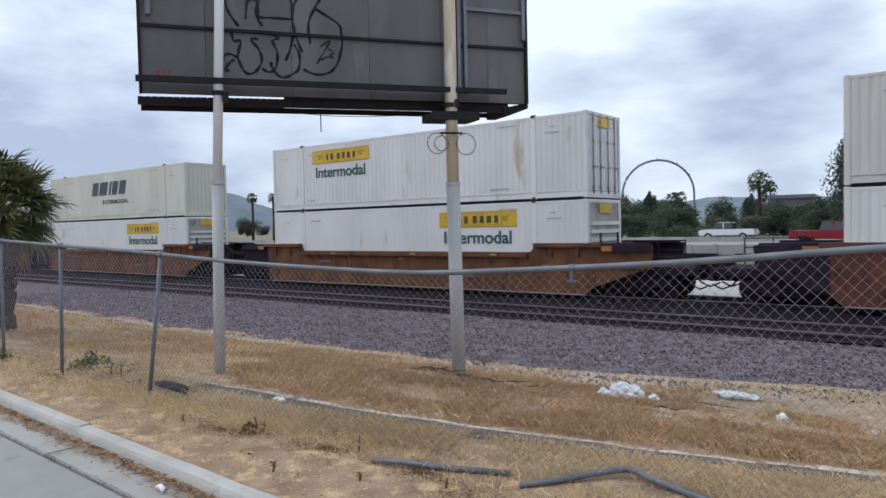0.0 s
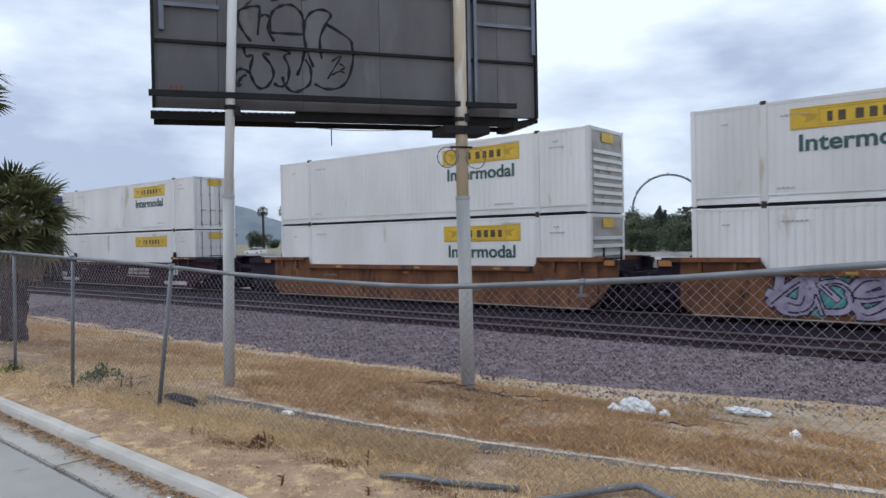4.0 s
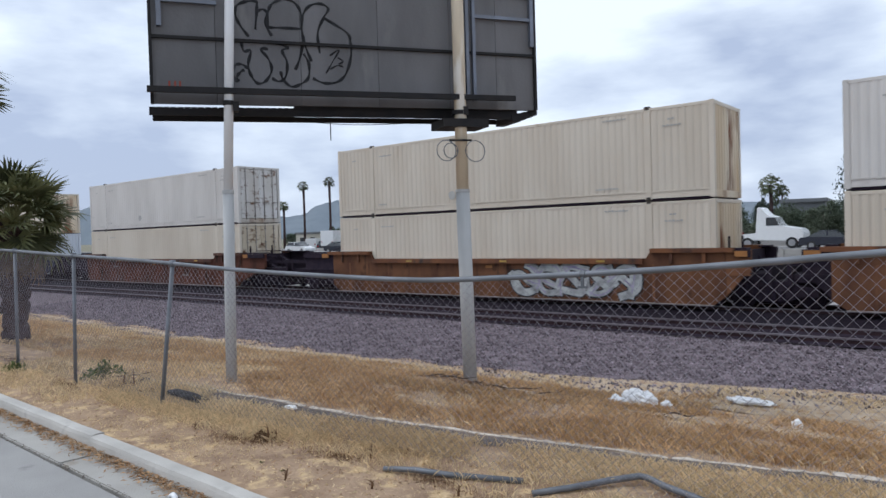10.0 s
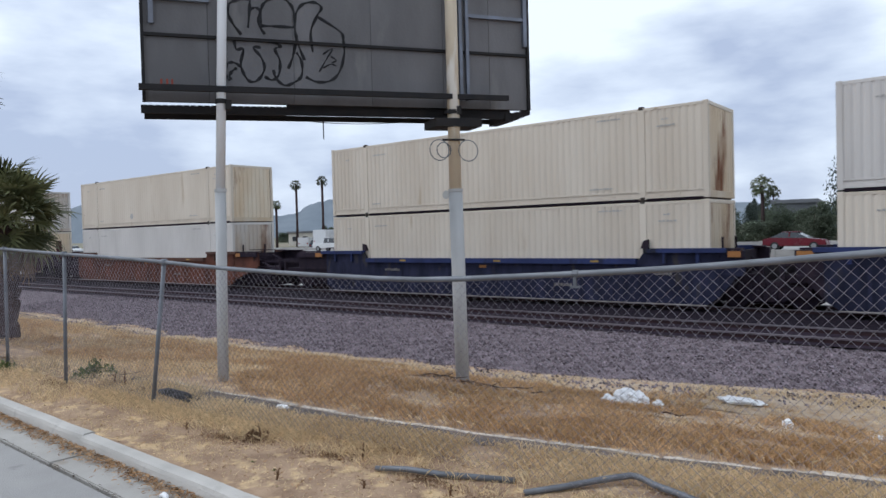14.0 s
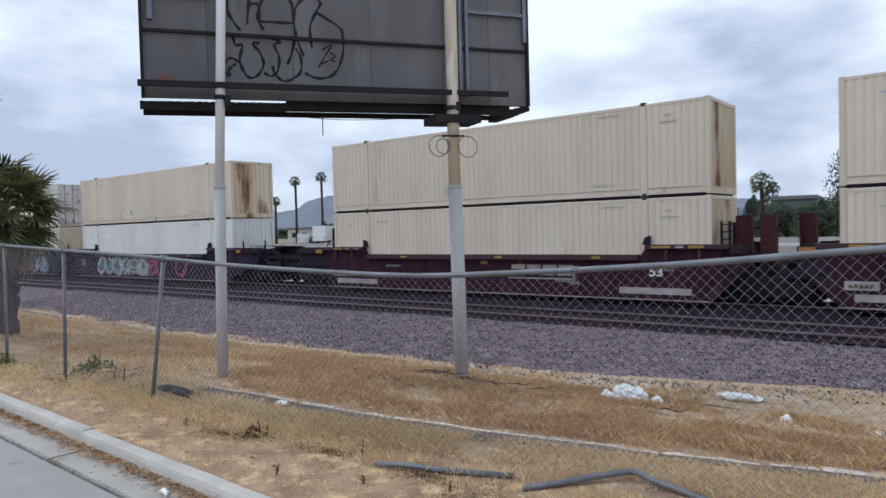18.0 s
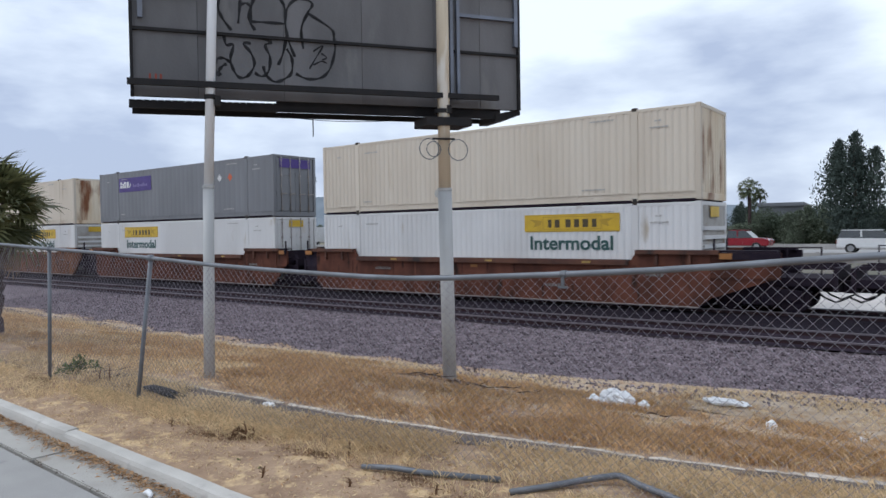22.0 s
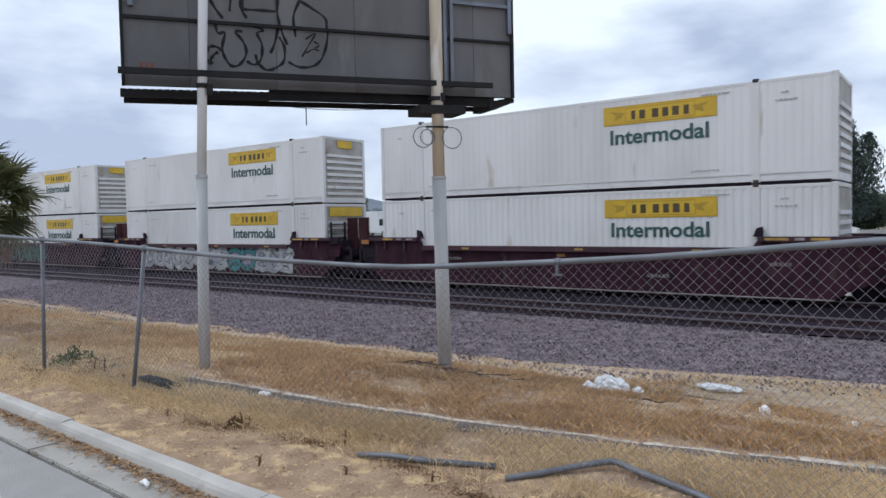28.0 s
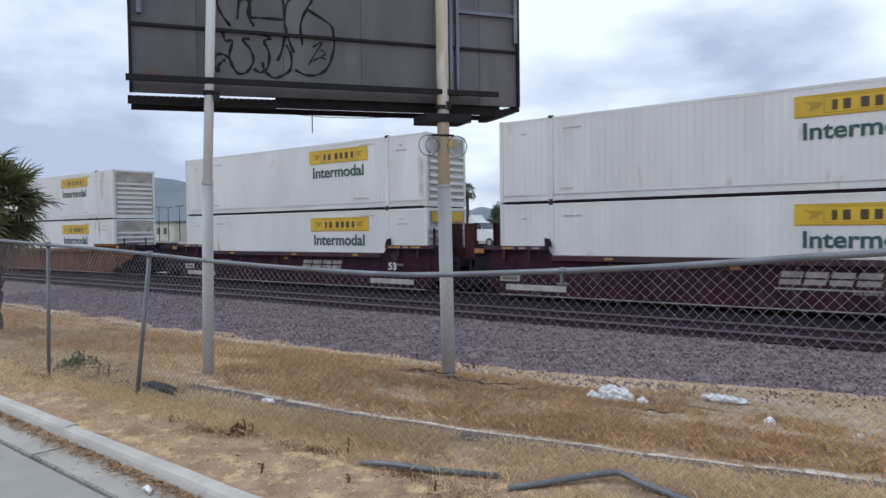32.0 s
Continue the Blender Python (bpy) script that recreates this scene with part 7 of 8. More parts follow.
def barrier_piece(bm):
    a = [(-0.32, -0.32), (0.32, -0.32), (0.30, -0.20), (0.12, 0.05), (0.09, 0.50), (-0.09, 0.50), (-0.12, 0.05), (-0.30, -0.20)]
    lo = [bm.verts.new((0.02, y, z)) for y, z in a]
    hi = [bm.verts.new((5.98, y, z)) for y, z in a]
    bm.faces.new(lo)
    bm.faces.new(hi[::-1])
    for i in range(8):
        j = (i + 1) % 8
        bm.faces.new((lo[i], lo[j], hi[j], hi[i]))


for i in range(44):
    put("barrier_block", mesh_of("barrier_block", barrier_piece), "barrier", barrier, pose(-200 + i * 6.0, 69.0, -0.3))
wall = tagged(empty("retaining_wall"), "grey concrete retaining wall below the freeway", "wall", kind="structure")
for i in range(44):
    bm = bmesh.new()
    box(bm, 0.02, 5.98, -0.15, 0.15, -1.2, -0.16)
    for k in range(3):
        box(bm, 0.4 + 2 * k, 0.65 + 2 * k, -0.22, -0.15, -1.2, -0.10)
    ob = part("wall_panel", bm, "barrier", wall)
    ob.matrix_basis = pose(-200 + i * 6.0, 57.6, 0.01 * math.sin(i * 2.2))


def crown_tris(rng, w, h, n, size, kind):
    """Loose leaf clumps filling an uneven crown."""
    lobes = [(rng.uniform(-0.32, 0.32) * w, rng.uniform(-0.32, 0.32) * w, rng.uniform(0.14, 0.84) * h, rng.uniform(0.12, 0.30) * w) for k in range(16)]
    out = []
    for i in range(n):
        if kind == "conifer":
            ax, ay, top = ((0, 0, 1.0), (0.20, 0.05, 0.90), (-0.21, 0.1, 0.93), (0.05, -0.2, 0.86), (-0.08, 0.2, 0.84))[rng.integers(5)]
            u = rng.uniform(0.06, 1.0) ** 0.8
            a = rng.uniform(0, 6.28)
            branch = 0.72 + 0.28 * math.sin(u * 46 + 2.2 * math.sin(a * 3))
            r = w * 0.36 * (1.02 - u ** 2.2) ** 0.75 * branch * rng.uniform(0.15, 1.0)
            p = np.array((r * math.cos(a) + ax * w * min(1, u * 2), r * math.sin(a) + ay * w * min(1, u * 2), u * h * top + 0.18 * r))
        else:
            cx, cy, cz, cr = lobes[rng.integers(len(lobes))]
            d = rng.normal(0, 1, 3)
            d /= np.linalg.norm(d)
            p = np.array((cx, cy, cz)) + d * cr * rng.uniform(0.55, 1.05) * np.array((1, 1, 0.75 * h / w + 0.25))
        a, b = rng.normal(0, size, 3), rng.normal(0, size, 3)
        out.append((p - a * 0.5, p + a * 0.5, p + b))
    return np.array(out)


TREES = {}


def tree(x, y, zb, h, w, kind, seed, label):
    t = tagged(empty("tree", pose(x, y, zb, 0, 0, (seed * 77) % 360)), label, "tree", "trees beyond the freeway")
    var = seed % 3
    key = (kind, var)
    if key not in TREES:
        rng = np.random.default_rng(40 + var + (10 if kind == "conifer" else 0))
        TREES[key] = cloud_mesh("crown", crown_tris(rng, 1.0, 1.0, 17000 if kind == "conifer" else 11000, 0.0155 if kind == "conifer" else 0.021, kind))
    bm = bmesh.new()
    tube(bm, [(0, 0, -0.3), (0.02 * w, 0, h * 0.3), (0, 0.02 * w, h * (0.9 if kind == "conifer" else 0.6))], [0.03 * h, 0.022 * h, 0.006 * h], 7)
    if kind != "conifer":
        for k in range(4):
            a = k * 1.6 + seed
            tube(bm, [(0, 0, h * (0.25 + 0.05 * k)), (0.18 * w * math.cos(a), 0.18 * w * math.sin(a), h * 0.5), (0.3 * w * math.cos(a), 0.3 * w * math.sin(a), h * 0.66)], [0.014 * h, 0.01 * h, 0.003 * h], 5)
    part("trunk", bm, "bark", t, "", True)
    put("crown", TREES[key], "needle" if kind == "conifer" else "leaf", t, Matrix.Diagonal((w, w, h, 1)))


rt = random.Random(8)
for i in range(34):
    x = -98 + i * 3.05 + rt.uniform(-1.2, 1.2)
    y, h, w = rt.uniform(84, 98), rt.choice((3.1, 3.4, 3.9, 4.6, 5.4)) * rt.uniform(0.92, 1.08), rt.uniform(4.2, 7.0)
    if -0.25 < x / y < -0.185:
        h = min(h, 3.2)
    if -0.585 < x / y < -0.485:
        h, w = min(h, 2.4), 3.6
    tree(x, y, -0.6, h, w, "broad", i, "dull green roadside tree beyond the freeway")
for i in range(14):
    x, y = -80 + i * 5.6 + rt.uniform(-2, 2), rt.uniform(110, 135)
    h, w = rt.uniform(4.8, 8.0), rt.uniform(3.6, 6.0)
    if not -0.575 < x / y < -0.49:
        tree(x, y, -0.6, h, w, "broad" if i % 2 else "conifer", i + 3, "dark green tree behind the roadside trees")
for i, (x, y, h) in enumerate(((-91, 158, 5.6), (-86, 156, 6.4), (-80.5, 154, 6.0), (-75.5, 150, 7.2), (-72.5, 146, 5.6))):
    tree(x, y, -0.6, h, 7.0, "broad", i + 90, "dull green tree round the sign tower")
for i, (x, y, h) in enumerate(((-60.5, 118, 5.0), (-56.5, 114, 5.6), (-52.0, 117, 5.2), (-47.5, 113, 5.5), (-43.5, 116, 6.0), (-39.5, 112, 5.4))):
    tree(x, y, -0.6, h, 6.2, "broad", i + 110, "dark green tree beside the coaster arch")
tree(-9.9, 80.5, -0.6, 11.6, 8.4, "conifer", 1, "tall dark conifer beside the freeway")
tree(-2.4, 82.0, -0.6, 11.0, 6.0, "conifer", 2, "tall dark conifer beside the freeway")
tree(4.5, 83.0, -0.6, 10.0, 6.0, "conifer", 0, "tall dark conifer beside the freeway")
for i in range(6):
    tree(-19 + i * 3.4, rt.uniform(84, 90), -0.6, rt.uniform(3.8, 5.2), 4.5, "broad", i + 50, "dull green tree beside the freeway")
for i in range(16):
    tree(-250 + i * 10 + rt.uniform(-3, 3), rt.uniform(150, 190), -0.8, rt.uniform(4.0, 7.0), rt.uniform(6, 9), "broad", i + 70, "far dull green tree on the plain")


def far_palm(x, y, h, r, seed):
    rng = np.random.default_rng(seed)
    p = tagged(empty("tall_palm", pose(x, y, -0.6)), "tall slender fan palm beyond the freeway", "palm tree", "tall palms beyond the freeway")
    bm = bmesh.new()
    tube(bm, [(0, 0, -0.2), (0.1, 0, h * 0.5), (0.0, 0.05, h)], [0.30 if r > 1.3 else 0.16, 0.24 if r > 1.3 else 0.12, 0.26 if r > 1.3 else 0.10], 8)
    part("trunk", bm, "trunk", p, "", True)
    tris = []
    top = np.array((0, 0, h))
    for k in range(44):
        a, e = k * 2.4 + rng.uniform(-0.3, 0.3), 1.25 - 2.1 * k / 44 + rng.uniform(-0.15, 0.15)
        d = np.array((math.cos(a) * math.cos(e), math.sin(a) * math.cos(e), math.sin(e)))
        side = np.array((-math.sin(a), math.cos(a), 0.0))
        l = r * rng.uniform(0.8, 1.1)
        c = top + d * l * 0.5
        tris.append((top - side * 0.03, top + side * 0.03, c))
        for j in range(9):
            f = (j - 4) / 4.0
            q = d * (1.0 - 0.45 * abs(f)) + side * f * 0.8
            mid = c + q * l * 0.28
            w = np.cross(q, (0, 0, 1.0)) * 0.05 * l
            tip = mid + q * l * 0.16 - np.array((0, 0, l * rng.uniform(0.16, 0.34)))
            tris.append((c, mid - w, mid + w))
            tris.append((mid - w, mid + w, tip))
    put("crown", cloud_mesh("crown", np.array(tris)), "far_frond", p)


for i, (x, y, h, r) in enumerate(((-26.4, 106.85, 7.9, 2.0), (-25.1, 107.6, 7.0, 1.25), (-124.6, 93.2, 9.3, 1.45), (-121.8, 96.5, 9.3, 1.45), (-119.6, 100.3, 13.6, 1.5), (-69.3, 85.4, 5.8, 1.8), (-63.6, 89.7, 8.1, 1.8), (-89.6, 94.2, 6.2, 1.7), (-104.0, 120.0, 9.0, 1.6), (-74.0, 96.0, 6.0, 1.8), (-111.4, 100.4, 14.0, 1.5), (-52.4, 98.9, 5.1, 2.0), (-42.5, 96.0, 4.7, 2.0), (-35.4, 99.0, 5.3, 1.9))):
    far_palm(x, y, h, r, 60 + i)

# hills, the haze of distance painted into their colour
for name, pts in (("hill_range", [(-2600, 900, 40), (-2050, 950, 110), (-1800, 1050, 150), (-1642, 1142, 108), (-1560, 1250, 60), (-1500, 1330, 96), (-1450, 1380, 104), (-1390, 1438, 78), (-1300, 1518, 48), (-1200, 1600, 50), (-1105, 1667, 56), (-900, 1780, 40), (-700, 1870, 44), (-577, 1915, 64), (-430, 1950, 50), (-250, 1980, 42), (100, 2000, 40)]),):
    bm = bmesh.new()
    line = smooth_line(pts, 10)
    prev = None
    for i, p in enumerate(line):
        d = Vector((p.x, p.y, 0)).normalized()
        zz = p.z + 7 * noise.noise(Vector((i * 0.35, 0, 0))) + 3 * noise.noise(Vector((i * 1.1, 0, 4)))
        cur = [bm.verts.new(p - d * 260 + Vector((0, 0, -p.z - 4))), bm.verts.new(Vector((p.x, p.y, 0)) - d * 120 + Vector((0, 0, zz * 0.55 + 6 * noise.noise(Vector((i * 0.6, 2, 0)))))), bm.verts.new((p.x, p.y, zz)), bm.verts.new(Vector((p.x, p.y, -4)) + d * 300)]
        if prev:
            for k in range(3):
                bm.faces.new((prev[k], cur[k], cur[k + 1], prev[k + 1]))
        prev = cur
    tagged(part(name, bm, "hill", smooth=True), "hills on the horizon, haze painted as blue-grey", "hills", kind="structure")


# roller coaster arch
def build_arch():
    c = tagged(empty("coaster_loop"), "tall white steel coaster arch above the trees", "roller coaster")
    a, b = Vector((-80.6, 183.0, 0)), Vector((-63.0, 189.8, 0))
    u, mid = (b - a).normalized(), (a + b) / 2
    half = (b - a).length / 2
    pts = [mid + u * half * math.cos(t) + Vector((0, 0, 9.2 + 9.3 * math.sin(t))) for t in [math.pi * (1.0 - k / 40) for k in range(41)]]
    pts = [mid - u * half * 1.02 + Vector((0, 0, -0.6))] + pts + [mid + u * half * 1.02 + Vector((0, 0, -0.6))]
    for off in (-0.28, 0.28):
        bm = bmesh.new()
        tube(bm, [p + Vector((-u.y, u.x, 0)) * off for p in pts], 0.11, 6)
        part("track_rail", bm, "coaster", c, "", True)
    bm = bmesh.new()
    tube(bm, [p + (Vector((mid.x, mid.y, 9)) - p).normalized() * 0.26 for p in pts], 0.2, 6)
    part("spine", bm, "coaster", c, "", True)
    for k in (8, 14, 21, 28, 34):
        bm = bmesh.new()
        p = pts[k]
        q = p + (p - Vector((mid.x, mid.y, 9))).normalized() * 0.35
        tube(bm, [p, q], 0.16, 6)
        part("clip", bm, "coaster", c)
    for d in (-0.55, 0.62):
        bm = bmesh.new()
        tube(bm, [mid + u * half * d + Vector((0, 0, -0.6)), mid + u * half * (d * 1.6) + Vector((0, 0, 3.2))], 0.2, 6)
        part("strut", bm, "coaster", c)


build_arch()


TOWER_WIDE = 1.55


def build_tower():
    t = tagged(empty("sign_tower", pose(-75.4, 141.1, -0.6, 0, 0, 28)), "tall pale grey sign tower with a coloured picture panel", "sign tower")

    def block(name, m, *sizes):
        bm = bmesh.new()
        bbox(bm, *[v * TOWER_WIDE for v in sizes[:4]], *sizes[4:])
        return part(name, bm, m, t)
    block("shaft", "towerstone", -1.75, 1.75, -1.75, 1.75, 0, 13.6, 0.1)
    block("base", "towerstone", -2.0, 2.0, -2.0, 2.0, 0, 2.2, 0.1)
    for z in (2.6, 7.1, 10.95):
        block("moulding", "towerstone", -1.98, 1.98, -1.98, 1.98, z, z + 0.3, 0.06)
    bm = bmesh.new()
    prism(bm, [(-1.75 * TOWER_WIDE, 13.6), (1.75 * TOWER_WIDE, 13.6), (2.6 * TOWER_WIDE, 14.7), (-2.6 * TOWER_WIDE, 14.7)], -2.3 * TOWER_WIDE, 2.3 * TOWER_WIDE)
    part("cornice", bm, "towerstone", t)
    block("cap", "towerstone", -2.8, 2.8, -2.6, 2.6, 14.7, 15.2, 0.06)
    for k in range(4):
        x = (-2.0 + 1.35 * k) * TOWER_WIDE
        bm = bmesh.new()
        tube(bm, [(x, -2.4, 15.2), (x, -3.4, 16.9)], 0.05, 5)
        bbox(bm, x - 0.45, x + 0.45, -3.75, -3.2, 16.8, 17.2, 0.05)
        part("floodlight", bm, "roofgrey", t)
    block("name_panel", "olive", -0.6, 1.75, -1.95, -1.76, 11.4, 13.2, 0.03)
    for k in range(5):
        block("sign_bar", "towerstone", -0.35 + 0.4 * k, -0.05 + 0.4 * k, -1.99, -1.955, 11.8, 12.8 - 0.2 * (k % 2), 0.01)
    block("picture_panel", "screen_blue", -0.6, 1.95, -2.06, -1.76, 9.25, 10.9, 0.03)
    block("picture_panel", "screen_red", -0.6, 1.95, -2.06, -1.76, 7.45, 9.24, 0.03)
    for k, z in enumerate((9.7, 8.9, 8.3)):
        block("sign_bar", "towerstone", 0.5, 1.8, -2.09, -2.065, z, z + 0.3, 0.01)


build_tower()


def building(name, x, y, w, d, h, m, label, seed):
    b = tagged(empty(name, pose(x, y, -0.6, 0, 0, seed * 7 % 20)), label, "building")
    bm = bmesh.new()
    box(bm, -w / 2, w / 2, -d / 2, d / 2, 0, h)
    part("wall", bm, m, b)
    bm = bmesh.new()
    bbox(bm, -w / 2 - 0.3, w / 2 + 0.3, -d / 2 - 0.3, d / 2 + 0.3, h, h + 0.5, 0.05)
    part("roof", bm, "roofgrey", b)
    for k in range(max(2, int(w / 3.2))):
        bm = bmesh.new()
        u = -w / 2 + 1.2 + k * 3.0
        bbox(bm, u, u + 1.5, -d / 2 - 0.06, -d / 2 - 0.004, h * 0.4, h * 0.75, 0.02)
        part("window", bm, "glass", b)


building("warehouse", -21.3, 104, 5.0, 8, 5.0, "roofgrey", "grey flat-roofed building behind the trees", 1)
building("low_building", -128, 120, 22, 10, 3.2, "stucco", "low cream building beyond the freeway", 2)
building("low_building", -96, 135, 16, 10, 3.8, "roofgrey", "low grey building beyond the freeway", 3)
building("low_building", -175, 105, 30, 12, 4.6, "stucco", "low cream building beyond the freeway", 0)


def lamp_post(x, y, h):
    p = tagged(empty("street_lamp", pose(x, y, -0.6)), "twin-arm street lamp beyond the freeway", "street lamp", "street lamps beyond the freeway")
    bm = bmesh.new()
    tube(bm, [(0, 0, 0), (0, 0, h)], [0.10, 0.06], 7)
    part("pole", bm, "boardframe", p)
    for d in (-1, 1):
        bm = bmesh.new()
        tube(bm, [(0, 0, h - 0.1), (0.9 * d, 0, h)], 0.04, 5)
        bbox(bm, min(0.7 * d, 1.3 * d), max(0.7 * d, 1.3 * d), -0.16, 0.16, h - 0.04, h + 0.12, 0.03)
        part("lamp_head", bm, "boardframe", p)


for x, y, h in ((-151, 92, 8.0), (-140, 88, 8.0), (-160, 95, 8.5), (-84, 100, 7.5)):
    lamp_post(x, y, h)


# ---- vehicles ----
def v_wheel(bm):
    tube(bm, [(0, -0.11, 0), (0, 0.11, 0)], 0.325, 16)


def v_rim(bm):
    tube(bm, [(0, -0.118, 0), (0, -0.10, 0)], 0.20, 10)
    tube(bm, [(0, 0.10, 0), (0, 0.118, 0)], 0.20, 10)


SHAPES = {
    # lower body outline, cabin outline (x, z), width, wheel places, wheel size
    "sedan": ([(-2.3, 0.32), (2.25, 0.30), (2.32, 0.62), (2.1, 0.78), (1.0, 0.93), (-1.75, 0.98), (-2.28, 0.90)], [(1.05, 0.93), (0.25, 1.38), (-0.85, 1.42), (-1.75, 0.98)], 1.78, (1.42, -1.38), 1.0),
    "hatch": ([(-2.05, 0.32), (2.15, 0.30), (2.22, 0.62), (1.95, 0.80), (1.1, 0.98), (-1.95, 1.05), (-2.1, 0.85)], [(1.2, 0.98), (0.25, 1.46), (-0.7, 1.50), (-1.5, 1.36), (-1.98, 1.05)], 1.75, (1.36, -1.28), 1.0),
    "suv": ([(-2.35, 0.40), (2.3, 0.38), (2.36, 0.85), (2.15, 1.02), (1.2, 1.12), (-2.3, 1.15)], [(1.25, 1.12), (0.55, 1.68), (-2.0, 1.72), (-2.3, 1.15)], 1.88, (1.45, -1.4), 1.15),
    "pickup": ([(-2.9, 0.50), (2.7, 0.46), (2.76, 0.95), (2.5, 1.08), (1.45, 1.15), (-2.88, 1.12)], [(1.5, 1.15), (0.85, 1.78), (-0.55, 1.80), (-0.75, 1.14)], 1.95, (1.75, -1.75), 1.2),
    "van": ([(-2.75, 0.42), (2.65, 0.40), (2.7, 0.95), (2.35, 1.12), (1.75, 1.25), (1.2, 2.0), (-2.72, 2.05)], [(1.70, 1.25), (1.22, 1.86), (0.35, 1.88), (0.35, 1.25)], 1.98, (1.75, -1.7), 1.15),
    "semi": ([(-2.6, 0.75), (2.75, 0.55), (2.82, 1.25), (2.6, 1.62), (1.0, 1.85), (0.55, 2.66), (-0.05, 2.80), (-0.55, 3.5), (-0.78, 3.5), (-0.82, 2.75), (-0.85, 1.25), (-2.6, 1.2)], [(0.98, 1.92), (0.60, 2.62), (-0.08, 2.62), (-0.08, 1.92)], 2.35, (1.9, -1.6), 1.45),
    "boxtruck": ([(-3.8, 0.75), (3.0, 0.6), (3.05, 1.35), (2.75, 1.5), (2.3, 2.4), (1.15, 2.45), (1.12, 3.3), (-3.8, 3.3)], [(2.72, 1.52), (2.32, 2.32), (1.35, 2.34), (1.35, 1.55)], 2.4, (2.1, -2.2), 1.4),
}


def vehicle(kind, paint, words):
    body, cab, w, axles, ws = SHAPES[kind]
    names = {"sedan": "car", "hatch": "car", "suv": "car", "pickup": "pickup_truck", "van": "van", "semi": "semi_tractor", "boxtruck": "box_truck"}
    v = tagged(empty(names[kind]), words, names[kind].replace("_", " "), "vehicles on the freeway")

    def fb(bm):
        prism(bm, body, -w / 2, w / 2)
        bmesh.ops.bevel(bm, geom=list(bm.edges), offset=0.07, segments=2, affect="EDGES")

    def fc(bm):
        n = len(cab)
        cx = sum(p[0] for p in cab) / n
        lo = [bm.verts.new((x, -w / 2 + 0.06 + 0.16 * (z - cab[0][1]), z)) for x, z in cab]
        hi = [bm.verts.new((x, w / 2 - 0.06 - 0.16 * (z - cab[0][1]), z)) for x, z in cab]
        bm.faces.new(lo)
        bm.faces.new(hi[::-1])
        for i in range(n):
            j = (i + 1) % n
            bm.faces.new((lo[j], lo[i], hi[i], hi[j]))

    def froof(bm):
        top = max(p[1] for p in cab)
        xs = [x for x, z in cab if z > top - 0.14]
        bbox(bm, min(xs) - 0.05, max(xs) + 0.05, -w / 2 + 0.17, w / 2 - 0.17, top - 0.03, top + 0.045, 0.02)

    def fpillar(bm):
        top = max(p[1] for p in cab)
        mx = (cab[1][0] + cab[2][0]) / 2 if kind != "pickup" else 0.2
        for y in (-1, 1):
            box(bm, mx - 0.05, mx + 0.05, y * (w / 2 - 0.10) - 0.02, y * (w / 2 - 0.10) + 0.02, cab[0][1], top)

    put("body", mesh_of(("v_body", kind), fb), paint, v)
    inset = kind in ("van", "semi", "boxtruck")
    if inset:
        def fside(bm):
            prism(bm, cab, -w / 2 - 0.006, w / 2 + 0.006)
        put("window", mesh_of(("v_win", kind), fside), "glass", v)
    else:
        put("cabin_glass", mesh_of(("v_cab", kind), fc), "glass", v)
        put("roof", mesh_of(("v_roof", kind), froof), paint, v)
        put("door_pillar", mesh_of(("v_pillar", kind), fpillar), paint, v)
    xf, xr = max(p[0] for p in body), min(p[0] for p in body)
    zl = body[2][1]
    for y in (-w / 2 + 0.25, w / 2 - 0.25):
        put("headlight", mesh_of("v_lamp", lambda bm: bbox(bm, -0.1, 0.02, -0.16, 0.16, -0.08, 0.06, 0.02)), "lamp_white", v, pose(xf - 0.03, y, zl + 0.02))
        put("tail_light", mesh_of("v_tail", lambda bm: bbox(bm, -0.02, 0.08, -0.12, 0.12, -0.12, 0.10, 0.02)), "lamp_red", v, pose(xr + 0.01, y, zl + 0.05))
    for x in axles:
        for y in (-w / 2 + 0.10, w / 2 - 0.10):
            t = put("wheel", mesh_of("v_wheel", v_wheel), "rubber", v, pose(x, y, 0.325 * ws) @ Matrix.Diagonal((ws, 1, ws, 1)))
            put("rim", mesh_of("v_rim", v_rim), "alloy", t)
    return v


TRAFFIC = []
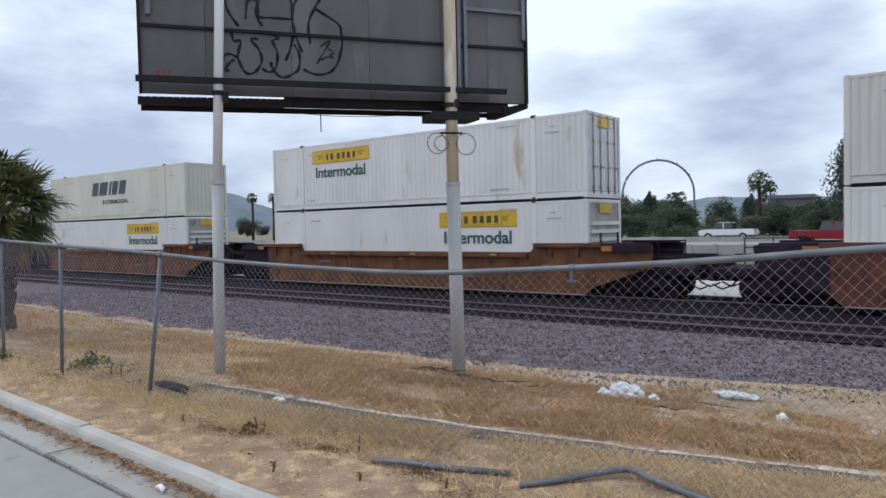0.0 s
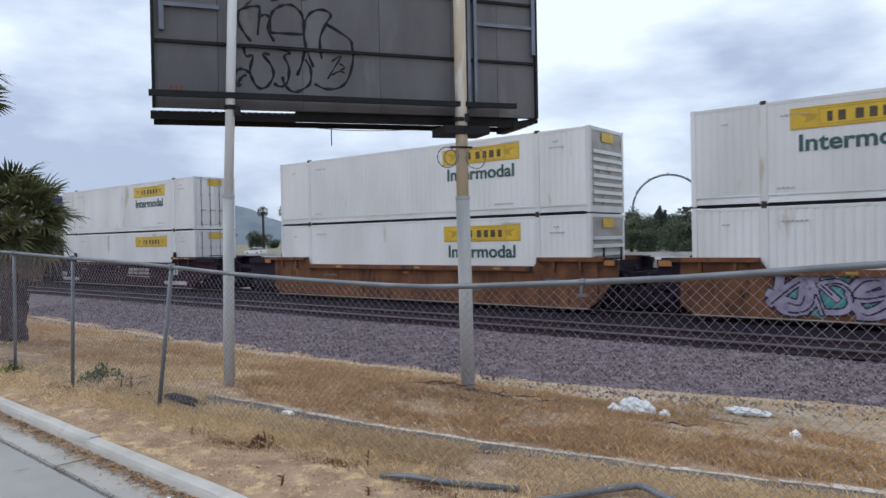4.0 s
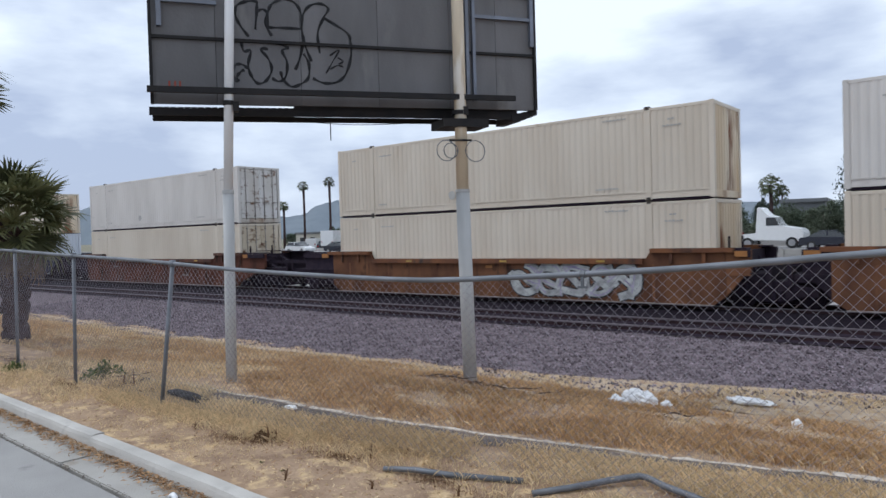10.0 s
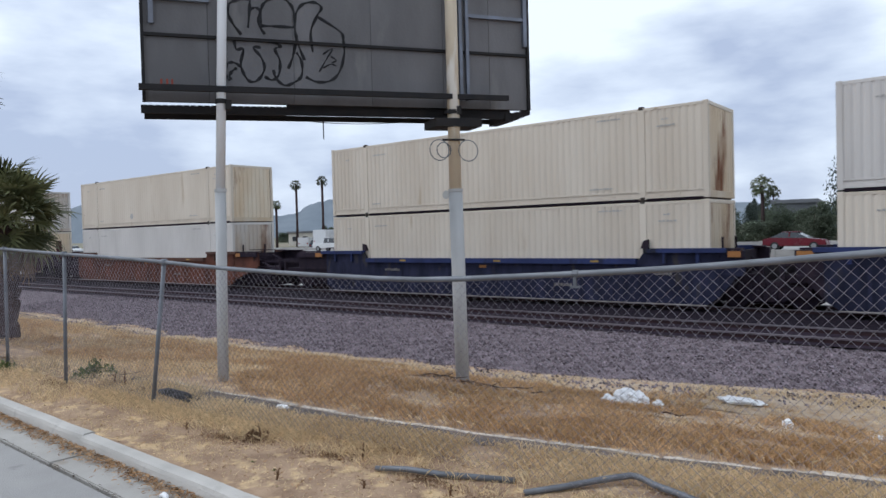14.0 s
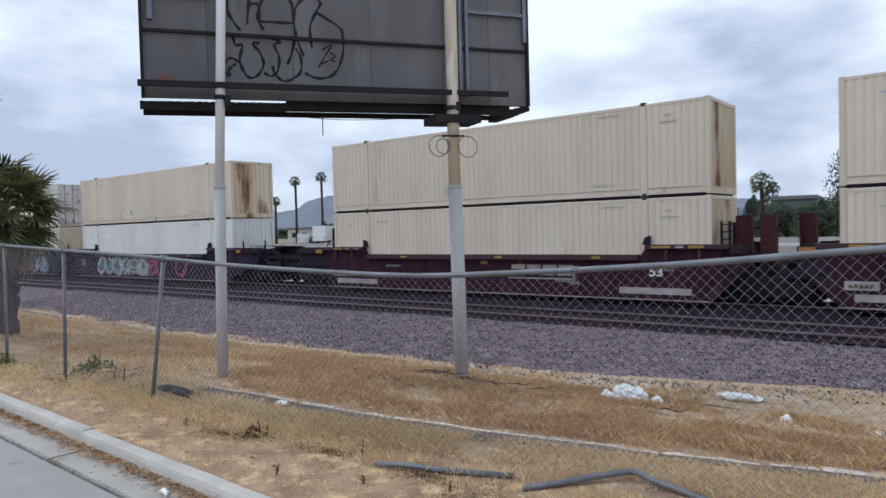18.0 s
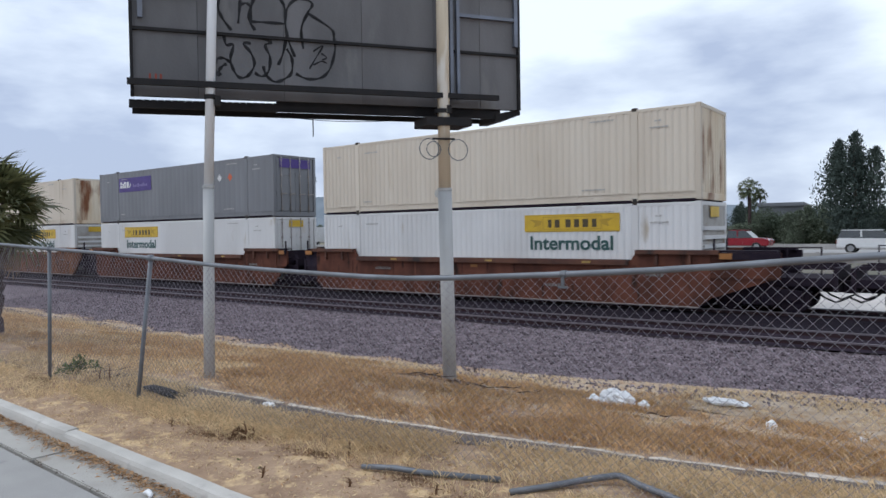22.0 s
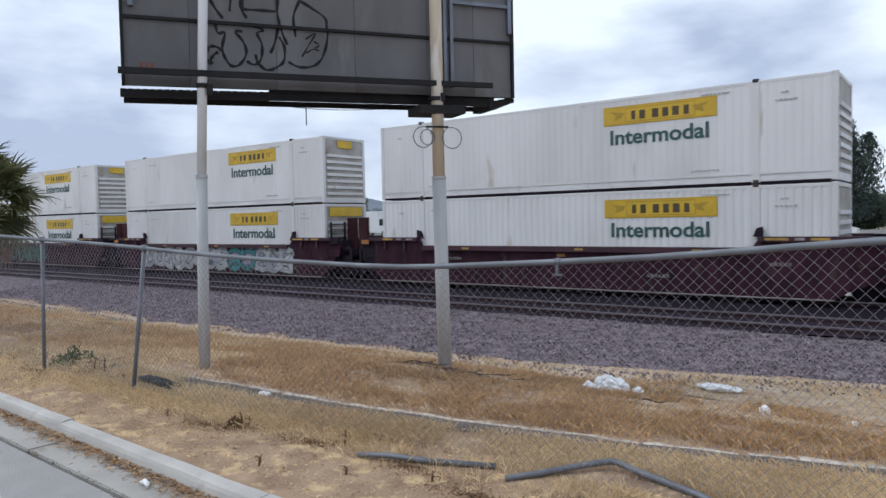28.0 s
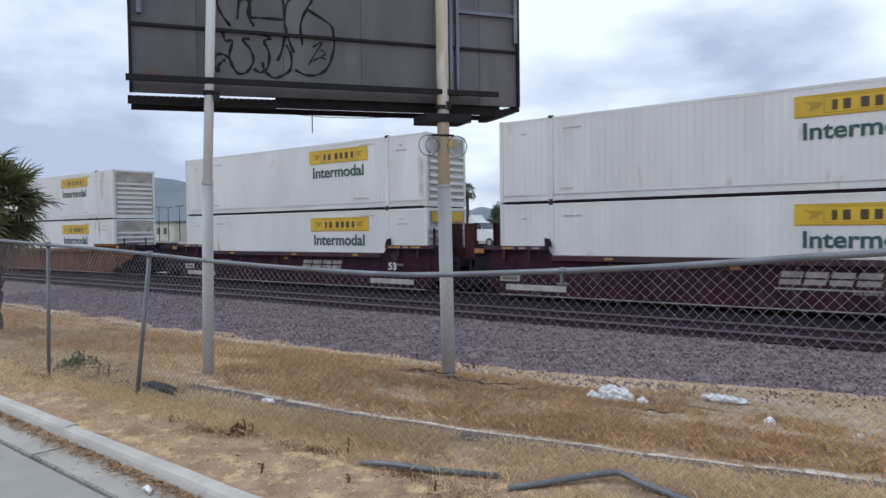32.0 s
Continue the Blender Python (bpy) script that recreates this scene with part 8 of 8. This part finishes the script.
# kind, paint, label, seconds, place along the road then, lane, speed
for kind, paint, words, t, x, y, sp in (
    ("sedan", "v_maroon", "maroon sedan driving on the freeway", 1.0, -23.1, 61.0, 27.0),
    ("pickup", "v_red", "red pickup truck driving on the freeway", 0.0, -9.8, 61.0, 26.0),
    ("pickup", "v_red", "red pickup truck driving on the freeway", 8.0, -9.05, 61.0, 27.0),
    ("sedan", "v_white", "white sedan driving on the freeway", 8.0, -26.5, 64.6, 26.0),
    ("semi", "v_white", "white semi tractor driving on the freeway", 10.0, -16.0, 64.6, 21.9),
    ("sedan", "v_dark", "dark sedan driving on the freeway", 10.0, -10.6, 61.0, 26.0),
    ("hatch", "v_blue", "light blue hatchback driving on the freeway", 10.8, -21.4, 61.0, 24.5),
    ("hatch", "v_white", "white hatchback driving on the freeway", 10.8, -16.0, 61.0, 24.5),
    ("sedan", "v_dark", "dark sedan driving on the freeway", 11.0, -25.0, 64.6, 24.5),
    ("boxtruck", "v_white", "white box truck driving on the freeway", 11.0, -6.5, 64.6, 24.0),
    ("hatch", "v_white", "white hatchback driving on the freeway", 12.0, -23.8, 61.0, 25.0),
    ("sedan", "v_dark", "dark sedan driving on the freeway", 12.0, -15.9, 61.0, 25.0),
    ("sedan", "v_dark", "dark sedan driving on the freeway", 12.0, -10.4, 61.0, 25.0),
    ("van", "v_white", "white panel van driving on the freeway", 13.0, -17.1, 61.0, 30.0),
    ("pickup", "v_white", "white pickup truck driving on the freeway", 13.0, -21.5, 64.6, 27.0),
    ("sedan", "v_maroon", "maroon sedan driving on the freeway", 14.0, -12.6, 61.0, 26.0),
    ("pickup", "v_white", "white pickup truck driving on the freeway", 14.0, -70.0, 64.6, 27.0),
    ("van", "v_white", "white panel van driving on the freeway", 14.5, -40.3, 61.0, 26.0),
    ("van", "v_white", "white panel van driving on the freeway", 14.5, -46.8, 64.6, 26.0),
    ("sedan", "v_white", "white sedan driving on the freeway", 19.0, -19.2, 61.0, 26.0),
    ("sedan", "v_white", "white sedan driving on the freeway", 19.0, -15.5, 64.6, 26.0),
    ("pickup", "v_red", "red pickup truck driving on the freeway", 22.0, -16.9, 64.6, 26.0),
    ("suv", "v_white", "white sport utility car driving on the freeway", 22.0, -6.3, 61.0, 26.0),
    ("pickup", "v_red", "red pickup truck driving on the freeway", 24.0, -58.6, 64.6, 26.0),
    ("boxtruck", "v_white", "white box truck driving on the freeway", 28.0, -58.7, 64.6, 26.0),
    ("semi", "v_white", "white semi tractor driving on the freeway", 32.0, -44.0, 64.6, 26.0),
    ("sedan", "v_white", "white sedan driving on the freeway", 27.5, -27.0, 61.0, 26.0),
    ("sedan", "v_white", "white sedan driving on the freeway", 27.5, -22.5, 64.6, 26.0),
    ("pickup", "v_white", "white pickup truck driving on the far side of the freeway", 2.0, -28.7, 78.0, -24.0),
    ("pickup", "v_white", "white pickup truck driving on the far side of the freeway", 0.0, -22.0, 76.5, -25.0),
    ("sedan", "v_white", "white sedan driving on the far side of the freeway", 1.0, -23.4, 76.5, -27.0),
):
    TRAFFIC.append((vehicle(kind, paint, words), t, x, y, sp))
# parked vehicles on the lot to the left of the coaster
for i in range(9):
    x, y = -66.0 - i * 4.1, 83.0 + (i % 3)
    v = vehicle(("van", "sedan", "boxtruck", "hatch")[i % 4], ("v_white", "v_red", "v_white", "v_dark")[i % 4], ("white panel van parked beyond the freeway", "red sedan parked beyond the freeway", "white box truck parked beyond the freeway", "dark hatchback parked beyond the freeway")[i % 4])
    v["group"] = "parked vehicles"
    v.matrix_basis = pose(x, y, -0.45, 0, 0, 70 + 7 * i)


# seconds, metres by which the train runs ahead of its even pace
PACE = ((0, 0.01), (1, -0.2), (2, 0.18), (3, -0.03), (6, -0.08), (7, -0.06), (8, -0.2), (9, -0.05), (10, -0.19), (11, 0.06), (12, -0.11), (13, -0.01), (14, -0.1), (17, 0.03), (18, 0.01), (19, 0.18), (20, 0.14), (21, 0.32), (22, 0.1), (23, -0.35), (24, 0.41), (25, 0.48), (28, -0.18), (29, 1.0), (30, 1.14), (31, 0.5), (32, 1.17))


def motions():
    """The train, with a short check in its pace, and the traffic at its steady speed."""
    for ob, u, z in TRAIN:
        walk(ob, [(t, pose(u + SPEED * t + slip, SIDE_Y, z)) for t, slip in PACE])
    for ob, t0, x, y, sp in TRAFFIC:
        walk(ob, [(t, pose(x + sp * (t - t0), y, -0.30, 0, 0, 0 if sp > 0 else 180)) for t in (0, 8, 16, 24, 32)])


motions()
